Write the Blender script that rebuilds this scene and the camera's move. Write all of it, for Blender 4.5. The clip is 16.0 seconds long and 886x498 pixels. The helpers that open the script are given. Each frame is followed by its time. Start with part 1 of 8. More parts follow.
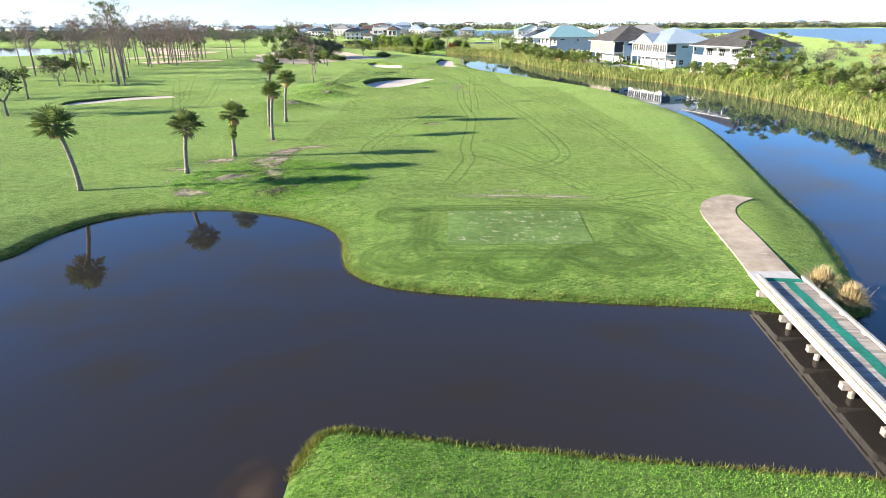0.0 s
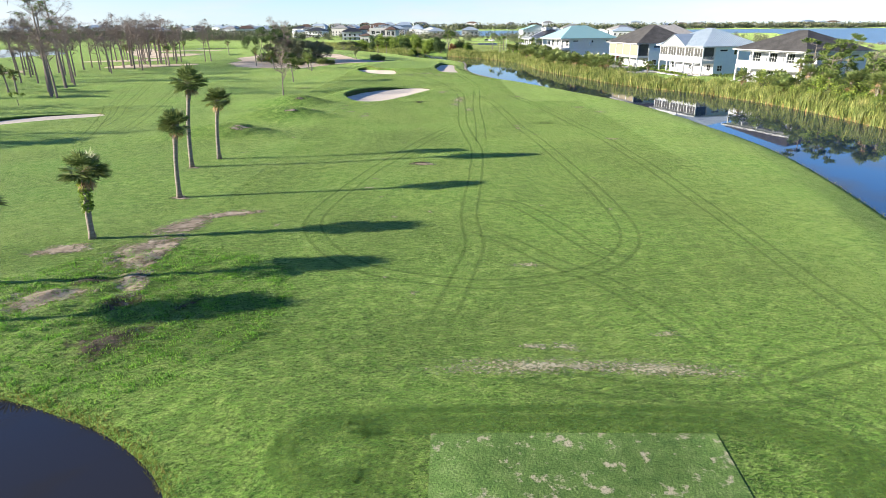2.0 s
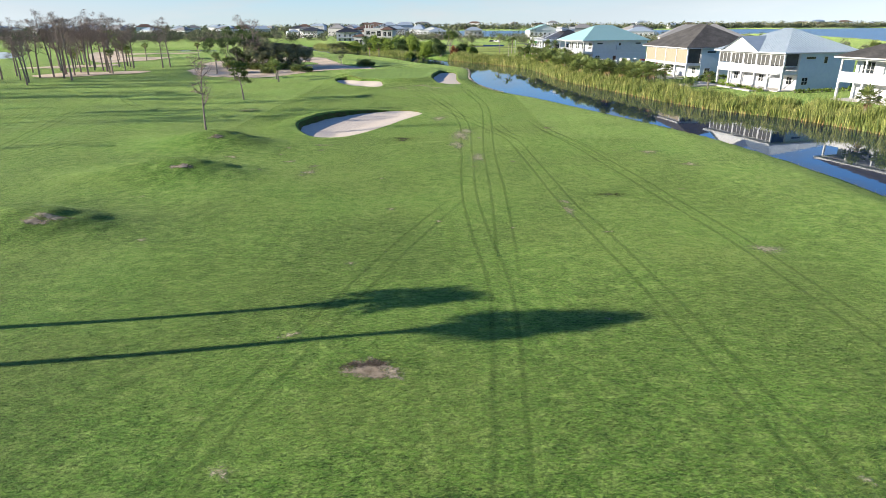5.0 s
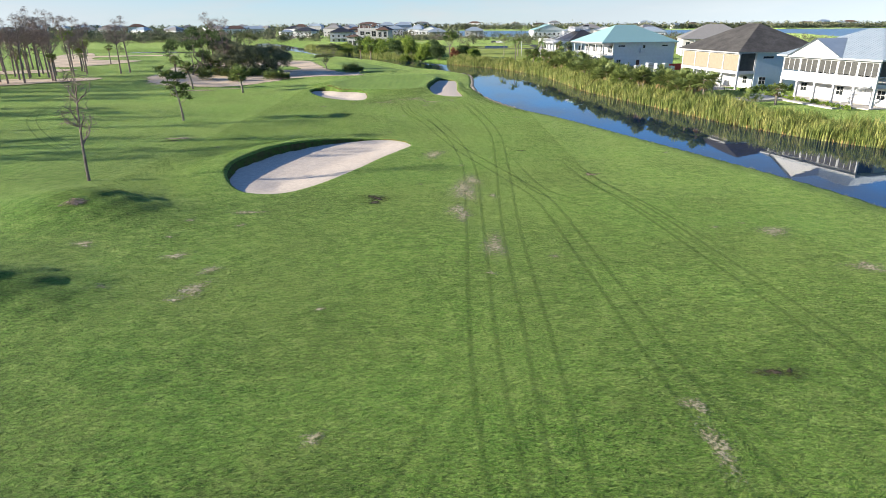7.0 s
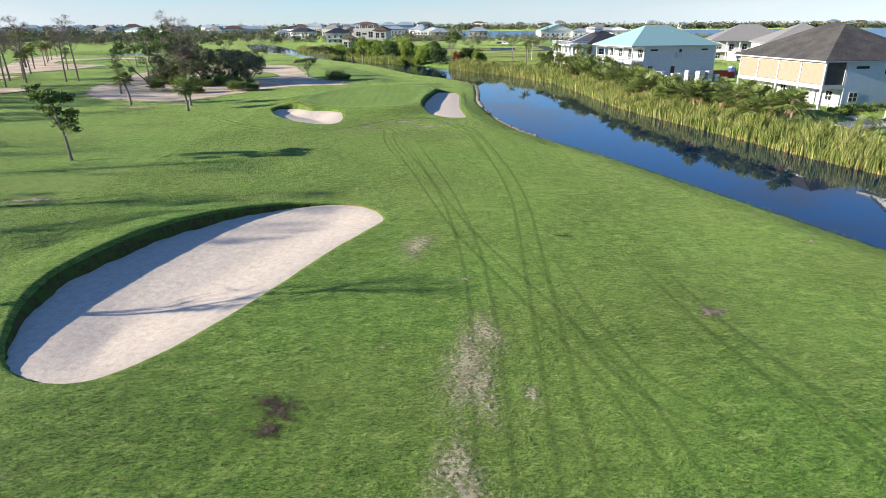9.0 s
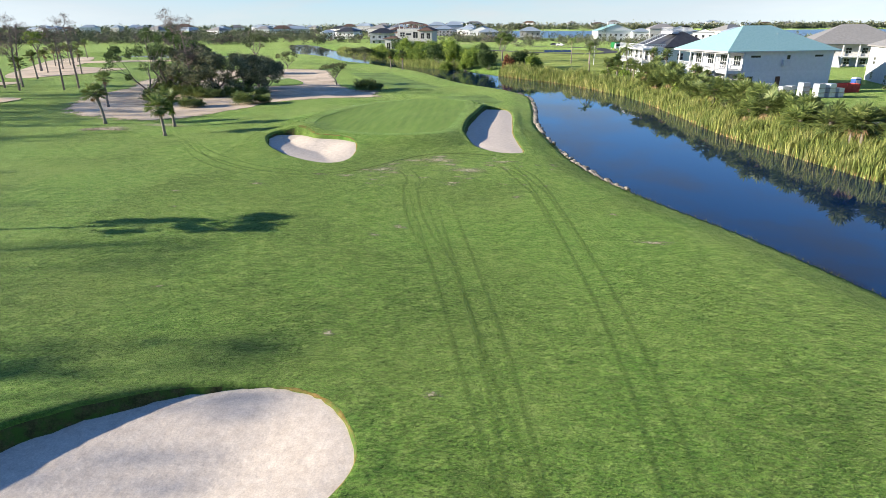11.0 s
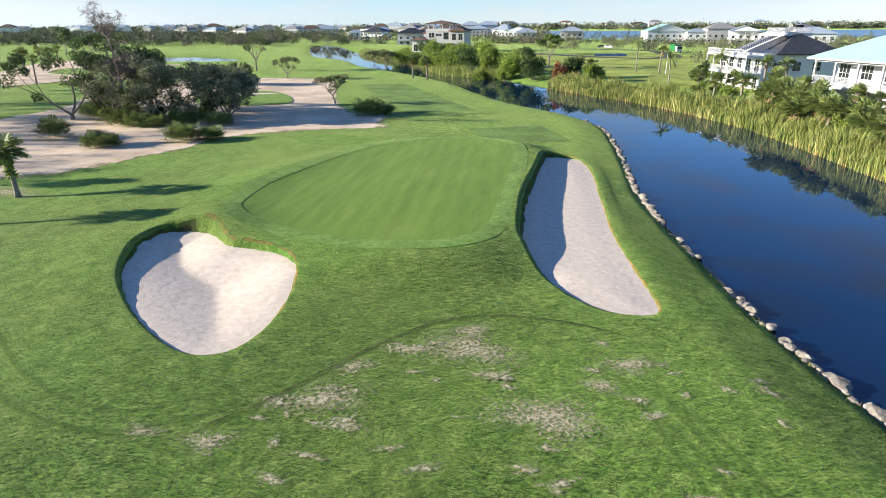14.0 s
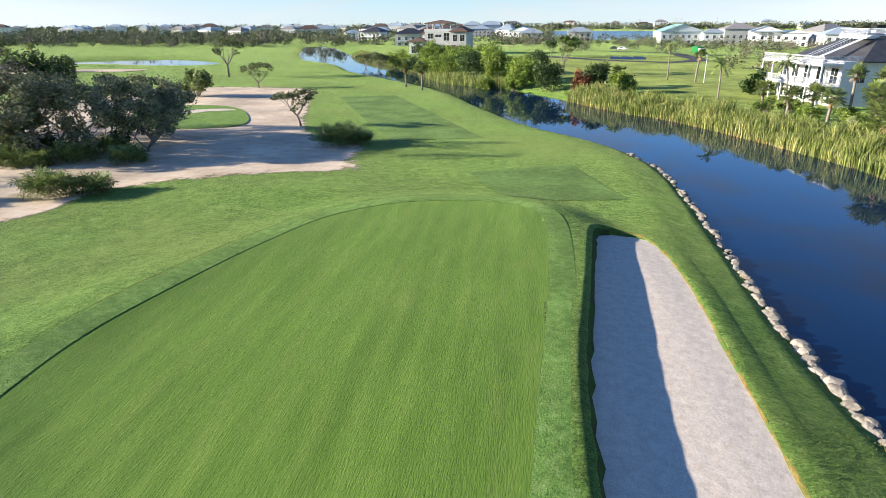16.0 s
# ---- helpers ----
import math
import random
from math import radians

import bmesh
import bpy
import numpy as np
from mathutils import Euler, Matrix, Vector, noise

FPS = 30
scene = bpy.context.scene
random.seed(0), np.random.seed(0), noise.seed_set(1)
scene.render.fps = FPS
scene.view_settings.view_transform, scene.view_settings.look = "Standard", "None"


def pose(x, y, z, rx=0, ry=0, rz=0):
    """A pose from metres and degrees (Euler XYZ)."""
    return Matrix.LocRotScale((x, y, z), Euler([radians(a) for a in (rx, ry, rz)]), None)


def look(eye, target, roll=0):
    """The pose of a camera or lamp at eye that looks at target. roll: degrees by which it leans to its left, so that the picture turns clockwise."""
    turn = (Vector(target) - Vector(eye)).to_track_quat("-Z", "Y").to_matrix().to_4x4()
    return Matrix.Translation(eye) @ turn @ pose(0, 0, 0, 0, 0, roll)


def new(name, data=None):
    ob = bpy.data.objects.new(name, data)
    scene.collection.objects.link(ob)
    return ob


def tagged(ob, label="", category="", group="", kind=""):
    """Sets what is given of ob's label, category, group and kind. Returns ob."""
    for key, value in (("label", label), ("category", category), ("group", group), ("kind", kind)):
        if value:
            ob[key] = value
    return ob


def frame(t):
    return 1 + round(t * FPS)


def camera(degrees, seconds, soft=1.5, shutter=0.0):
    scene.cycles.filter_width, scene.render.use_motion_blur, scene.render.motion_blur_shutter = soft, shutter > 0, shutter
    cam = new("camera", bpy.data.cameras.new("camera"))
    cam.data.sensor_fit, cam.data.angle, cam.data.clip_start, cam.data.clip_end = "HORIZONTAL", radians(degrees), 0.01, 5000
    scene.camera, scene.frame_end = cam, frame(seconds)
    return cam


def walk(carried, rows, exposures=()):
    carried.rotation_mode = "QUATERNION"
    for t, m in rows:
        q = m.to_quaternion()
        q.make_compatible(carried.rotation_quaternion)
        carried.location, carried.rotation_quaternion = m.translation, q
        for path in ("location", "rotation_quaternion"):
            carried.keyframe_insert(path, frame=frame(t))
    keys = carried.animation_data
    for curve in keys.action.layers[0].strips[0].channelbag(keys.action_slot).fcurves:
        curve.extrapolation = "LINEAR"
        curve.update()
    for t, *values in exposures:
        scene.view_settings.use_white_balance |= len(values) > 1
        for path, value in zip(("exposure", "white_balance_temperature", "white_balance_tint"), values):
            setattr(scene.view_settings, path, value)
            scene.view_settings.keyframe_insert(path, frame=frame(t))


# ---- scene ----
# The camera: seconds, place, turn to the left; one pitch and roll for the whole flight
cam = camera(72.5, 16.0, soft=0.8)
PITCH, ROLL = 20.35, -0.31
PATH = [
    (0.0, 0.00, 0.00, 13.16, 0.00),
    (0.5, 0.23, 6.25, 13.17, 0.05),
    (1.0, 0.46, 12.49, 13.17, 0.10),
    (1.5, 0.67, 18.68, 13.15, 0.15),
    (2.0, 0.84, 24.89, 13.13, 0.22),
    (2.5, 1.03, 31.17, 13.13, 0.28),
    (3.0, 1.21, 37.34, 13.12, 0.35),
    (3.5, 1.38, 43.44, 13.12, 0.39),
    (4.0, 1.49, 49.34, 13.09, 0.43),
    (4.5, 1.57, 55.30, 13.06, 0.44),
    (5.0, 1.61, 61.34, 13.01, 0.45),
    (5.5, 1.63, 67.48, 12.97, 0.44),
    (6.0, 1.66, 73.75, 12.94, 0.44),
    (6.5, 1.73, 80.17, 12.91, 0.43),
    (7.0, 1.85, 86.77, 12.91, 0.44),
    (7.5, 2.01, 93.47, 12.92, 0.46),
    (8.0, 2.19, 100.13, 12.93, 0.49),
    (8.5, 2.34, 106.64, 12.94, 0.54),
    (9.0, 2.45, 112.99, 12.96, 0.75),
    (9.5, 2.49, 119.18, 12.98, 1.24),
    (10.0, 2.42, 125.23, 13.01, 2.45),
    (10.5, 2.25, 131.20, 13.04, 3.91),
    (11.0, 1.99, 137.14, 13.07, 5.16),
    (11.5, 1.62, 143.12, 13.08, 5.74),
    (12.0, 1.13, 149.15, 13.08, 6.81),
    (12.5, 0.54, 155.19, 13.06, 7.22),
    (13.0, -0.14, 161.24, 13.04, 8.03),
    (13.5, -0.86, 167.34, 13.01, 8.09),
    (14.0, -1.55, 173.41, 12.97, 8.14),
    (14.5, -2.20, 179.36, 12.94, 8.18),
    (15.0, -2.81, 185.23, 12.92, 8.22),
    (15.5, -3.43, 191.07, 12.93, 8.27),
    (16.0, -4.08, 196.87, 12.95, 8.32),
]
walk(cam, [(t, pose(x, y, z, 0, 0, yaw) @ pose(0, 0, 0, 90 - PITCH) @ pose(0, 0, 0, 0, 0, ROLL)) for t, x, y, z, yaw in PATH],
     exposures=[(0.0, 2.1), (2.5, 1.72), (7.0, 1.5), (11.5, 1.6), (16.0, 1.7)])

# Light: a low morning sun over the pines, and a pale clear sky
SUN_ELEV, SUN_AZ = 15.6, 260.8
world = bpy.data.worlds.new("world")
scene.world = world
world.use_nodes = True
wn = world.node_tree
sky = wn.nodes.new("ShaderNodeTexSky")
sky.sky_type = "NISHITA"
sky.sun_disc = False
sky.sun_elevation = radians(SUN_ELEV)
sky.sun_rotation = radians(SUN_AZ)
sky.air_density, sky.dust_density, sky.ozone_density = 0.8, 0.0, 2.0
bg = wn.nodes["Background"]
bg.inputs["Strength"].default_value = 0.050
tint = wn.nodes.new("ShaderNodeVectorMath")
tint.operation = "MULTIPLY"
tint.inputs[1].default_value = (0.78, 1.14, 1.62)
wn.links.new(sky.outputs[0], tint.inputs[0])
# thin haze: where the sky is brightest it goes pale
bw = wn.nodes.new("ShaderNodeRGBToBW")
wn.links.new(sky.outputs[0], bw.inputs[0])
pale = wn.nodes.new("ShaderNodeVectorMath")
pale.operation = "SCALE"
pale.inputs[0].default_value = (0.79, 0.88, 0.95)
wn.links.new(bw.outputs[0], pale.inputs["Scale"])
haze_part = wn.nodes.new("ShaderNodeMapRange")
haze_part.inputs[1].default_value, haze_part.inputs[2].default_value, haze_part.inputs[4].default_value = 3.7, 6.3, 0.92
wn.links.new(bw.outputs[0], haze_part.inputs[0])
blend = wn.nodes.new("ShaderNodeMix")
blend.data_type = "RGBA"
wn.links.new(haze_part.outputs[0], blend.inputs["Factor"])
wn.links.new(tint.outputs[0], blend.inputs["A"])
wn.links.new(pale.outputs[0], blend.inputs["B"])
# low broken cloud banks along the horizon
w_dir = wn.nodes.new("ShaderNodeTexCoord")
w_map = wn.nodes.new("ShaderNodeMapping")
w_map.inputs["Scale"].default_value = (5.0, 5.0, 26.0)
wn.links.new(w_dir.outputs["Generated"], w_map.inputs["Vector"])
w_noise = wn.nodes.new("ShaderNodeTexNoise")
w_noise.inputs["Scale"].default_value, w_noise.inputs["Detail"].default_value, w_noise.inputs["Roughness"].default_value = 1.0, 7, 0.6
wn.links.new(w_map.outputs[0], w_noise.inputs["Vector"])
w_part = wn.nodes.new("ShaderNodeMapRange")
w_part.inputs[1].default_value, w_part.inputs[2].default_value, w_part.inputs[4].default_value = 0.48, 0.72, 0.75
wn.links.new(w_noise.outputs["Fac"], w_part.inputs[0])
cloud = wn.nodes.new("ShaderNodeMix")
cloud.data_type = "RGBA"
white_ = wn.nodes.new("ShaderNodeVectorMath")
white_.operation = "MULTIPLY"
white_.inputs[1].default_value = (1.12, 1.10, 1.06)
wn.links.new(pale.outputs[0], white_.inputs[0])
wn.links.new(w_part.outputs[0], cloud.inputs["Factor"])
wn.links.new(blend.outputs["Result"], cloud.inputs["A"])
wn.links.new(white_.outputs[0], cloud.inputs["B"])
wn.links.new(cloud.outputs["Result"], bg.inputs["Color"])
to_sun = Vector((math.sin(radians(SUN_AZ)) * math.cos(radians(SUN_ELEV)), math.cos(radians(SUN_AZ)) * math.cos(radians(SUN_ELEV)), math.sin(radians(SUN_ELEV))))
sun_data = bpy.data.lights.new("sun", "SUN")
sun_data.energy, sun_data.angle, sun_data.color = 4.1, radians(0.6), (1.0, 0.91, 0.77)
sun = new("sun", sun_data)
sun.matrix_world = look((0, 0, 100), Vector((0, 0, 100)) - to_sun)

# ---- mesh and material helpers ----
class MB:
    """Collects vertices and faces, and turns them into one mesh."""
    def __init__(self):
        self.v, self.f = [], []

    def add(self, vs, fs):
        n = len(self.v)
        self.v.extend(tuple(p) for p in vs)
        self.f.extend(tuple(i + n for i in f) for f in fs)
        return self

    def box(self, x0, x1, y0, y1, z0, z1):
        return self.add([(x, y, z) for z in (z0, z1) for y in (y0, y1) for x in (x0, x1)],
                        [(0, 2, 3, 1), (4, 5, 7, 6), (0, 1, 5, 4), (2, 6, 7, 3), (0, 4, 6, 2), (1, 3, 7, 5)])

    def tube(self, pts, radii, n=7, cap=True):
        rings = []
        radii = [float(r) for r in radii]
        up = Vector((0, 0, 1))
        for i, p in enumerate(pts):
            a, b = Vector(pts[max(i - 1, 0)]), Vector(pts[min(i + 1, len(pts) - 1)])
            d = (b - a).normalized() if (b - a).length > 1e-6 else up
            s = d.cross(Vector((1, 0, 0)) if abs(d.x) < 0.9 else Vector((0, 1, 0))).normalized()
            t = d.cross(s)
            rings.append([Vector(p) + radii[i] * (math.cos(2 * math.pi * k / n) * s + math.sin(2 * math.pi * k / n) * t) for k in range(n)])
        base = len(self.v)
        for r in rings:
            self.v.extend(tuple(q) for q in r)
        for i in range(len(rings) - 1):
            for k in range(n):
                a, b = base + i * n + k, base + i * n + (k + 1) % n
                self.f.append((a, b, b + n, a + n))
        if cap:
            self.f.append(tuple(base + (len(rings) - 1) * n + k for k in range(n)))
            self.f.append(tuple(base + k for k in reversed(range(n))))
        return self

    def mesh(self, name, smooth=False):
        me = bpy.data.meshes.new(name)
        me.from_pydata(self.v, [], self.f)
        if smooth:
            me.polygons.foreach_set("use_smooth", [True] * len(me.polygons))
        me.update()
        return me


def obj(name, mb, material, parent=None, label="", smooth=False):
    me = mb.mesh(name, smooth) if isinstance(mb, MB) else mb
    if material is not None and not me.materials:
        me.materials.append(material)
    ob = new(name, me)
    if parent is not None:
        ob.parent = parent
    if label:
        tagged(ob, label)
    return ob


def thing(name, m, label, category, group="", kind=""):
    ob = new(name)
    ob.matrix_basis = m
    return tagged(ob, label, category, group, kind)


def material(name, ramp, scale=1.0, rough=0.8, metal=0.0, bump=0.0, bump_scale=None, detail=6, world_space=False, scale2=None,
             mix2=0.35, dark2=0.6, vary=0.0, stretch=(1, 1, 1), spec=0.3, fine=None, fine_amt=0.3, translucent=0.0, swell=None, span=(0.38, 0.62), fine_turn=None):
    """A noise-driven surface: ramp colours at one scale, a second larger or smaller scale that darkens, relief, and a shift per object."""
    m = bpy.data.materials.new(name)
    m.use_nodes = True
    nt = m.node_tree
    N, L = nt.nodes.new, nt.links.new
    p = nt.nodes["Principled BSDF"]
    if world_space:
        src = N("ShaderNodeNewGeometry").outputs["Position"]
    else:
        src = N("ShaderNodeTexCoord").outputs["Object"]
    mp = N("ShaderNodeMapping")
    mp.inputs["Scale"].default_value = stretch
    L(src, mp.inputs["Vector"])
    vec = mp.outputs[0]
    n1 = N("ShaderNodeTexNoise")
    n1.inputs["Scale"].default_value, n1.inputs["Detail"].default_value = scale, detail
    n1.inputs["Roughness"].default_value = 0.65
    L(vec, n1.inputs["Vector"])
    cr = N("ShaderNodeValToRGB")
    while len(cr.color_ramp.elements) < len(ramp):
        cr.color_ramp.elements.new(0.5)
    for i, c in enumerate(ramp):
        cr.color_ramp.elements[i].position = 0.32 + 0.36 * i / max(len(ramp) - 1, 1)
        cr.color_ramp.elements[i].color = (*c, 1)
    L(n1.outputs["Fac"], cr.inputs["Fac"])
    col = cr.outputs["Color"]
    if scale2:
        n2 = N("ShaderNodeTexNoise")
        n2.inputs["Scale"].default_value, n2.inputs["Detail"].default_value = scale2, 4
        L(vec, n2.inputs["Vector"])
        mr = N("ShaderNodeMapRange")
        mr.inputs[1].default_value, mr.inputs[2].default_value = 0.38, 0.62
        mr.inputs[3].default_value, mr.inputs[4].default_value = 1 - mix2 * (1 - dark2) * 2, 1 + mix2 * 0.3
        L(n2.outputs["Fac"], mr.inputs[0])
        mx = N("ShaderNodeVectorMath")
        mx.operation = "SCALE"
        L(col, mx.inputs[0])
        L(mr.outputs[0], mx.inputs["Scale"])
        col = mx.outputs[0]
    if fine:
        nf = N("ShaderNodeTexNoise")
        nf.inputs["Scale"].default_value, nf.inputs["Detail"].default_value, nf.inputs["Roughness"].default_value = fine, 5, 0.78
        if fine_turn is None:
            L(vec, nf.inputs["Vector"])
        else:
            mt = N("ShaderNodeMapping")
            mt.inputs["Scale"].default_value, mt.inputs["Rotation"].default_value = (0.68, 1, 1), (0, 0, radians(fine_turn))
            L(src, mt.inputs["Vector"])
            L(mt.outputs[0], nf.inputs["Vector"])
        mf = N("ShaderNodeMapRange")
        mf.inputs[1].default_value, mf.inputs[2].default_value = span
        mf.inputs[3].default_value, mf.inputs[4].default_value = 1 - fine_amt, 1 + fine_amt
        L(nf.outputs["Fac"], mf.inputs[0])
        mx = N("ShaderNodeVectorMath")
        mx.operation = "SCALE"
        L(col, mx.inputs[0])
        L(mf.outputs[0], mx.inputs["Scale"])
        col = mx.outputs[0]
    if vary:
        oi = N("ShaderNodeObjectInfo")
        hs = N("ShaderNodeHueSaturation")
        mr = N("ShaderNodeMapRange")
        mr.inputs[3].default_value, mr.inputs[4].default_value = 1 - vary, 1 + vary
        L(oi.outputs["Random"], mr.inputs[0])
        L(mr.outputs[0], hs.inputs["Value"])
        L(col, hs.inputs["Color"])
        col = hs.outputs[0]
    L(col, p.inputs["Base Color"])
    p.inputs["Roughness"].default_value = rough
    p.inputs["Metallic"].default_value = metal
    p.inputs["Specular IOR Level"].default_value = spec
    if bump:
        nb = N("ShaderNodeTexNoise")
        nb.inputs["Scale"].default_value, nb.inputs["Detail"].default_value, nb.inputs["Roughness"].default_value = bump_scale or scale * 3, 5, 0.6
        L(vec, nb.inputs["Vector"])
        b = N("ShaderNodeBump")
        b.inputs["Strength"].default_value, b.inputs["Distance"].default_value = 1.0, bump
        h = nb.outputs["Fac"]
        if swell:
            m2 = N("ShaderNodeMapping")
            m2.inputs["Scale"].default_value, m2.inputs["Rotation"].default_value = (0.6, 1, 1), (0, 0, radians(20))
            L(src, m2.inputs["Vector"])
            ns = N("ShaderNodeTexNoise")
            ns.inputs["Scale"].default_value, ns.inputs["Detail"].default_value, ns.inputs["Roughness"].default_value = swell[0], 8, 0.62
            L(m2.outputs[0], ns.inputs["Vector"])
            ma = N("ShaderNodeMath")
            ma.operation = "MULTIPLY_ADD"
            ma.inputs[1].default_value = swell[1] / bump
            L(ns.outputs["Fac"], ma.inputs[0])
            L(h, ma.inputs[2])
            h = ma.outputs[0]
        L(h, b.inputs["Height"])
        L(b.outputs[0], p.inputs["Normal"])
    if translucent:
        tr = N("ShaderNodeBsdfTranslucent")
        L(col, tr.inputs["Color"])
        ms = N("ShaderNodeMixShader")
        ms.inputs[0].default_value = translucent
        L(p.outputs[0], ms.inputs[1])
        L(tr.outputs[0], ms.inputs[2])
        L(ms.outputs[0], nt.nodes["Material Output"].inputs["Surface"])
    return m


def add_stripes(m, period, angle, amount):
    """Mower stripes: a soft lighter and darker banding across the turf."""
    nt = m.node_tree
    N, L = nt.nodes.new, nt.links.new
    p = nt.nodes["Principled BSDF"]
    link = p.inputs["Base Color"].links[0]
    col = link.from_socket
    g = N("ShaderNodeNewGeometry")
    mp = N("ShaderNodeMapping")
    mp.inputs["Rotation"].default_value = (0, 0, radians(angle))
    L(g.outputs["Position"], mp.inputs["Vector"])
    wv = N("ShaderNodeTexWave")
    wv.inputs["Scale"].default_value, wv.inputs["Distortion"].default_value = 0.314 / period, 0.15
    wv.inputs["Detail Scale"].default_value = 0.5
    L(mp.outputs[0], wv.inputs["Vector"])
    mr = N("ShaderNodeMapRange")
    mr.inputs[3].default_value, mr.inputs[4].default_value = 1 - amount, 1 + amount
    L(wv.outputs["Fac"], mr.inputs[0])
    mx = N("ShaderNodeVectorMath")
    mx.operation = "SCALE"
    L(col, mx.inputs[0])
    L(mr.outputs[0], mx.inputs["Scale"])
    L(mx.outputs[0], p.inputs["Base Color"])
    return m


def patchy(m, other, scale, lo, hi, world_space=True, detail=6):
    """Mixes a second colour in, in ragged patches."""
    nt = m.node_tree
    N, L = nt.nodes.new, nt.links.new
    p = nt.nodes["Principled BSDF"]
    col = p.inputs["Base Color"].links[0].from_socket
    src = N("ShaderNodeNewGeometry").outputs["Position"] if world_space else N("ShaderNodeTexCoord").outputs["Object"]
    n = N("ShaderNodeTexNoise")
    n.inputs["Scale"].default_value, n.inputs["Detail"].default_value, n.inputs["Roughness"].default_value = scale, detail, 0.7
    L(src, n.inputs["Vector"])
    mr = N("ShaderNodeMapRange")
    mr.inputs[1].default_value, mr.inputs[2].default_value = lo, hi
    L(n.outputs["Fac"], mr.inputs[0])
    mx = N("ShaderNodeMix")
    mx.data_type = "RGBA"
    L(mr.outputs[0], mx.inputs["Factor"])
    L(col, mx.inputs["A"])
    mx.inputs["B"].default_value = (*other, 1)
    L(mx.outputs["Result"], p.inputs["Base Color"])
    return m


def by_leaf(m, amount, warm=0.12):
    """Makes each leaf or blade lighter or darker, and the lighter ones yellower."""
    nt = m.node_tree
    N, L = nt.nodes.new, nt.links.new
    p = nt.nodes["Principled BSDF"]
    col = p.inputs["Base Color"].links[0].from_socket
    g = N("ShaderNodeNewGeometry")
    mx = N("ShaderNodeMix")
    mx.data_type = "VECTOR"
    mx.inputs["A"].default_value = (1 - amount - warm, 1 - amount, 1 - amount)
    mx.inputs["B"].default_value = (1 + amount + warm, 1 + amount, 1 + amount * 0.7)
    L(g.outputs["Random Per Island"], mx.inputs["Factor"])
    mu = N("ShaderNodeVectorMath")
    mu.operation = "MULTIPLY"
    L(col, mu.inputs[0])
    L(mx.outputs["Result"], mu.inputs[1])
    for link in list(col.links):
        if link.to_node != mu:
            L(mu.outputs[0], link.to_socket)
    return m


GRASS = material("fairway_grass", [(0.034, 0.094, 0.010), (0.084, 0.170, 0.022), (0.174, 0.256, 0.056)], 1.3, 0.85, bump=0.06, bump_scale=16,
                 world_space=True, scale2=0.09, mix2=0.3, spec=0.15, detail=12, fine=9, fine_amt=0.62, swell=(4.5, 0.24), span=(0.39, 0.61), fine_turn=24)
GRASS_P = GRASS.node_tree.nodes["Principled BSDF"]
GRASS_P.inputs["Sheen Weight"].default_value = 0.38
GRASS_P.inputs["Sheen Roughness"].default_value = 0.32
GRASS_P.inputs["Sheen Tint"].default_value = (0.64, 0.80, 0.26, 1)
patchy(GRASS, (0.205, 0.275, 0.062), 0.06, 0.47, 1.0)
patchy(GRASS, (0.050, 0.155, 0.016), 0.045, 0.52, 0.9)
patchy(GRASS, (0.30, 0.285, 0.12), 0.9, 0.66, 0.9, detail=9)
ROUGH = material("bank_grass", [(0.053, 0.120, 0.018), (0.128, 0.255, 0.033), (0.255, 0.375, 0.060)], 5.0, 0.85, bump=0.10, bump_scale=7, world_space=True, scale2=0.7, spec=0.15, fine=16, fine_amt=0.32)
GREEN = material("green_turf", [(0.098, 0.184, 0.022), (0.122, 0.212, 0.028), (0.155, 0.240, 0.038)], 1.6, 0.8, bump=0.014, bump_scale=20, world_space=True, scale2=0.5, mix2=0.12, spec=0.15, fine=24, fine_amt=0.12, stretch=(1, 0.12, 1))
GREEN.node_tree.nodes["Principled BSDF"].inputs["Sheen Weight"].default_value = 0.06
GREEN.node_tree.nodes["Principled BSDF"].inputs["Sheen Tint"].default_value = (0.7, 0.85, 0.35, 1)
patchy(GREEN, (0.175, 0.235, 0.05), 0.25, 0.55, 0.9)
patchy(GREEN, (0.07, 0.13, 0.02), 2.2, 0.68, 0.8, detail=8)
COLLAR = material("collar_turf", [(0.09, 0.18, 0.035), (0.14, 0.245, 0.05), (0.2, 0.3, 0.08)], 2.5, 0.85, bump=0.03, bump_scale=12, world_space=True, scale2=0.3, spec=0.15, fine=16, fine_amt=0.32)
TEE = material("tee_turf", [(0.09, 0.165, 0.038), (0.13, 0.215, 0.05), (0.18, 0.26, 0.075)], 2.2, 0.85, bump=0.03, bump_scale=10, world_space=True, scale2=0.25, spec=0.15, fine=16, fine_amt=0.32)
SAND = material("bunker_sand", [(0.52, 0.44, 0.36), (0.60, 0.515, 0.425), (0.66, 0.575, 0.48)], 2.6, 0.95, bump=0.02, bump_scale=3.0, world_space=True, spec=0.1, fine=14, fine_amt=0.12)
WASTE = material("waste_sand", [(0.54, 0.415, 0.285), (0.64, 0.51, 0.37), (0.71, 0.585, 0.445)], 0.8, 0.95, bump=0.04, bump_scale=3, world_space=True, scale2=0.12, mix2=0.3, spec=0.1)
DIRT = material("bare_soil", [(0.17, 0.13, 0.085), (0.32, 0.255, 0.18), (0.46, 0.385, 0.295)], 1.2, 0.95, bump=0.05, bump_scale=5, world_space=True, scale2=0.5, spec=0.1)
CONCRETE = material("worn_concrete", [(0.36, 0.28, 0.19), (0.44, 0.35, 0.25), (0.50, 0.42, 0.32)], 1.2, 0.9, bump=0.005, bump_scale=30, world_space=True, scale2=0.35, mix2=0.35)
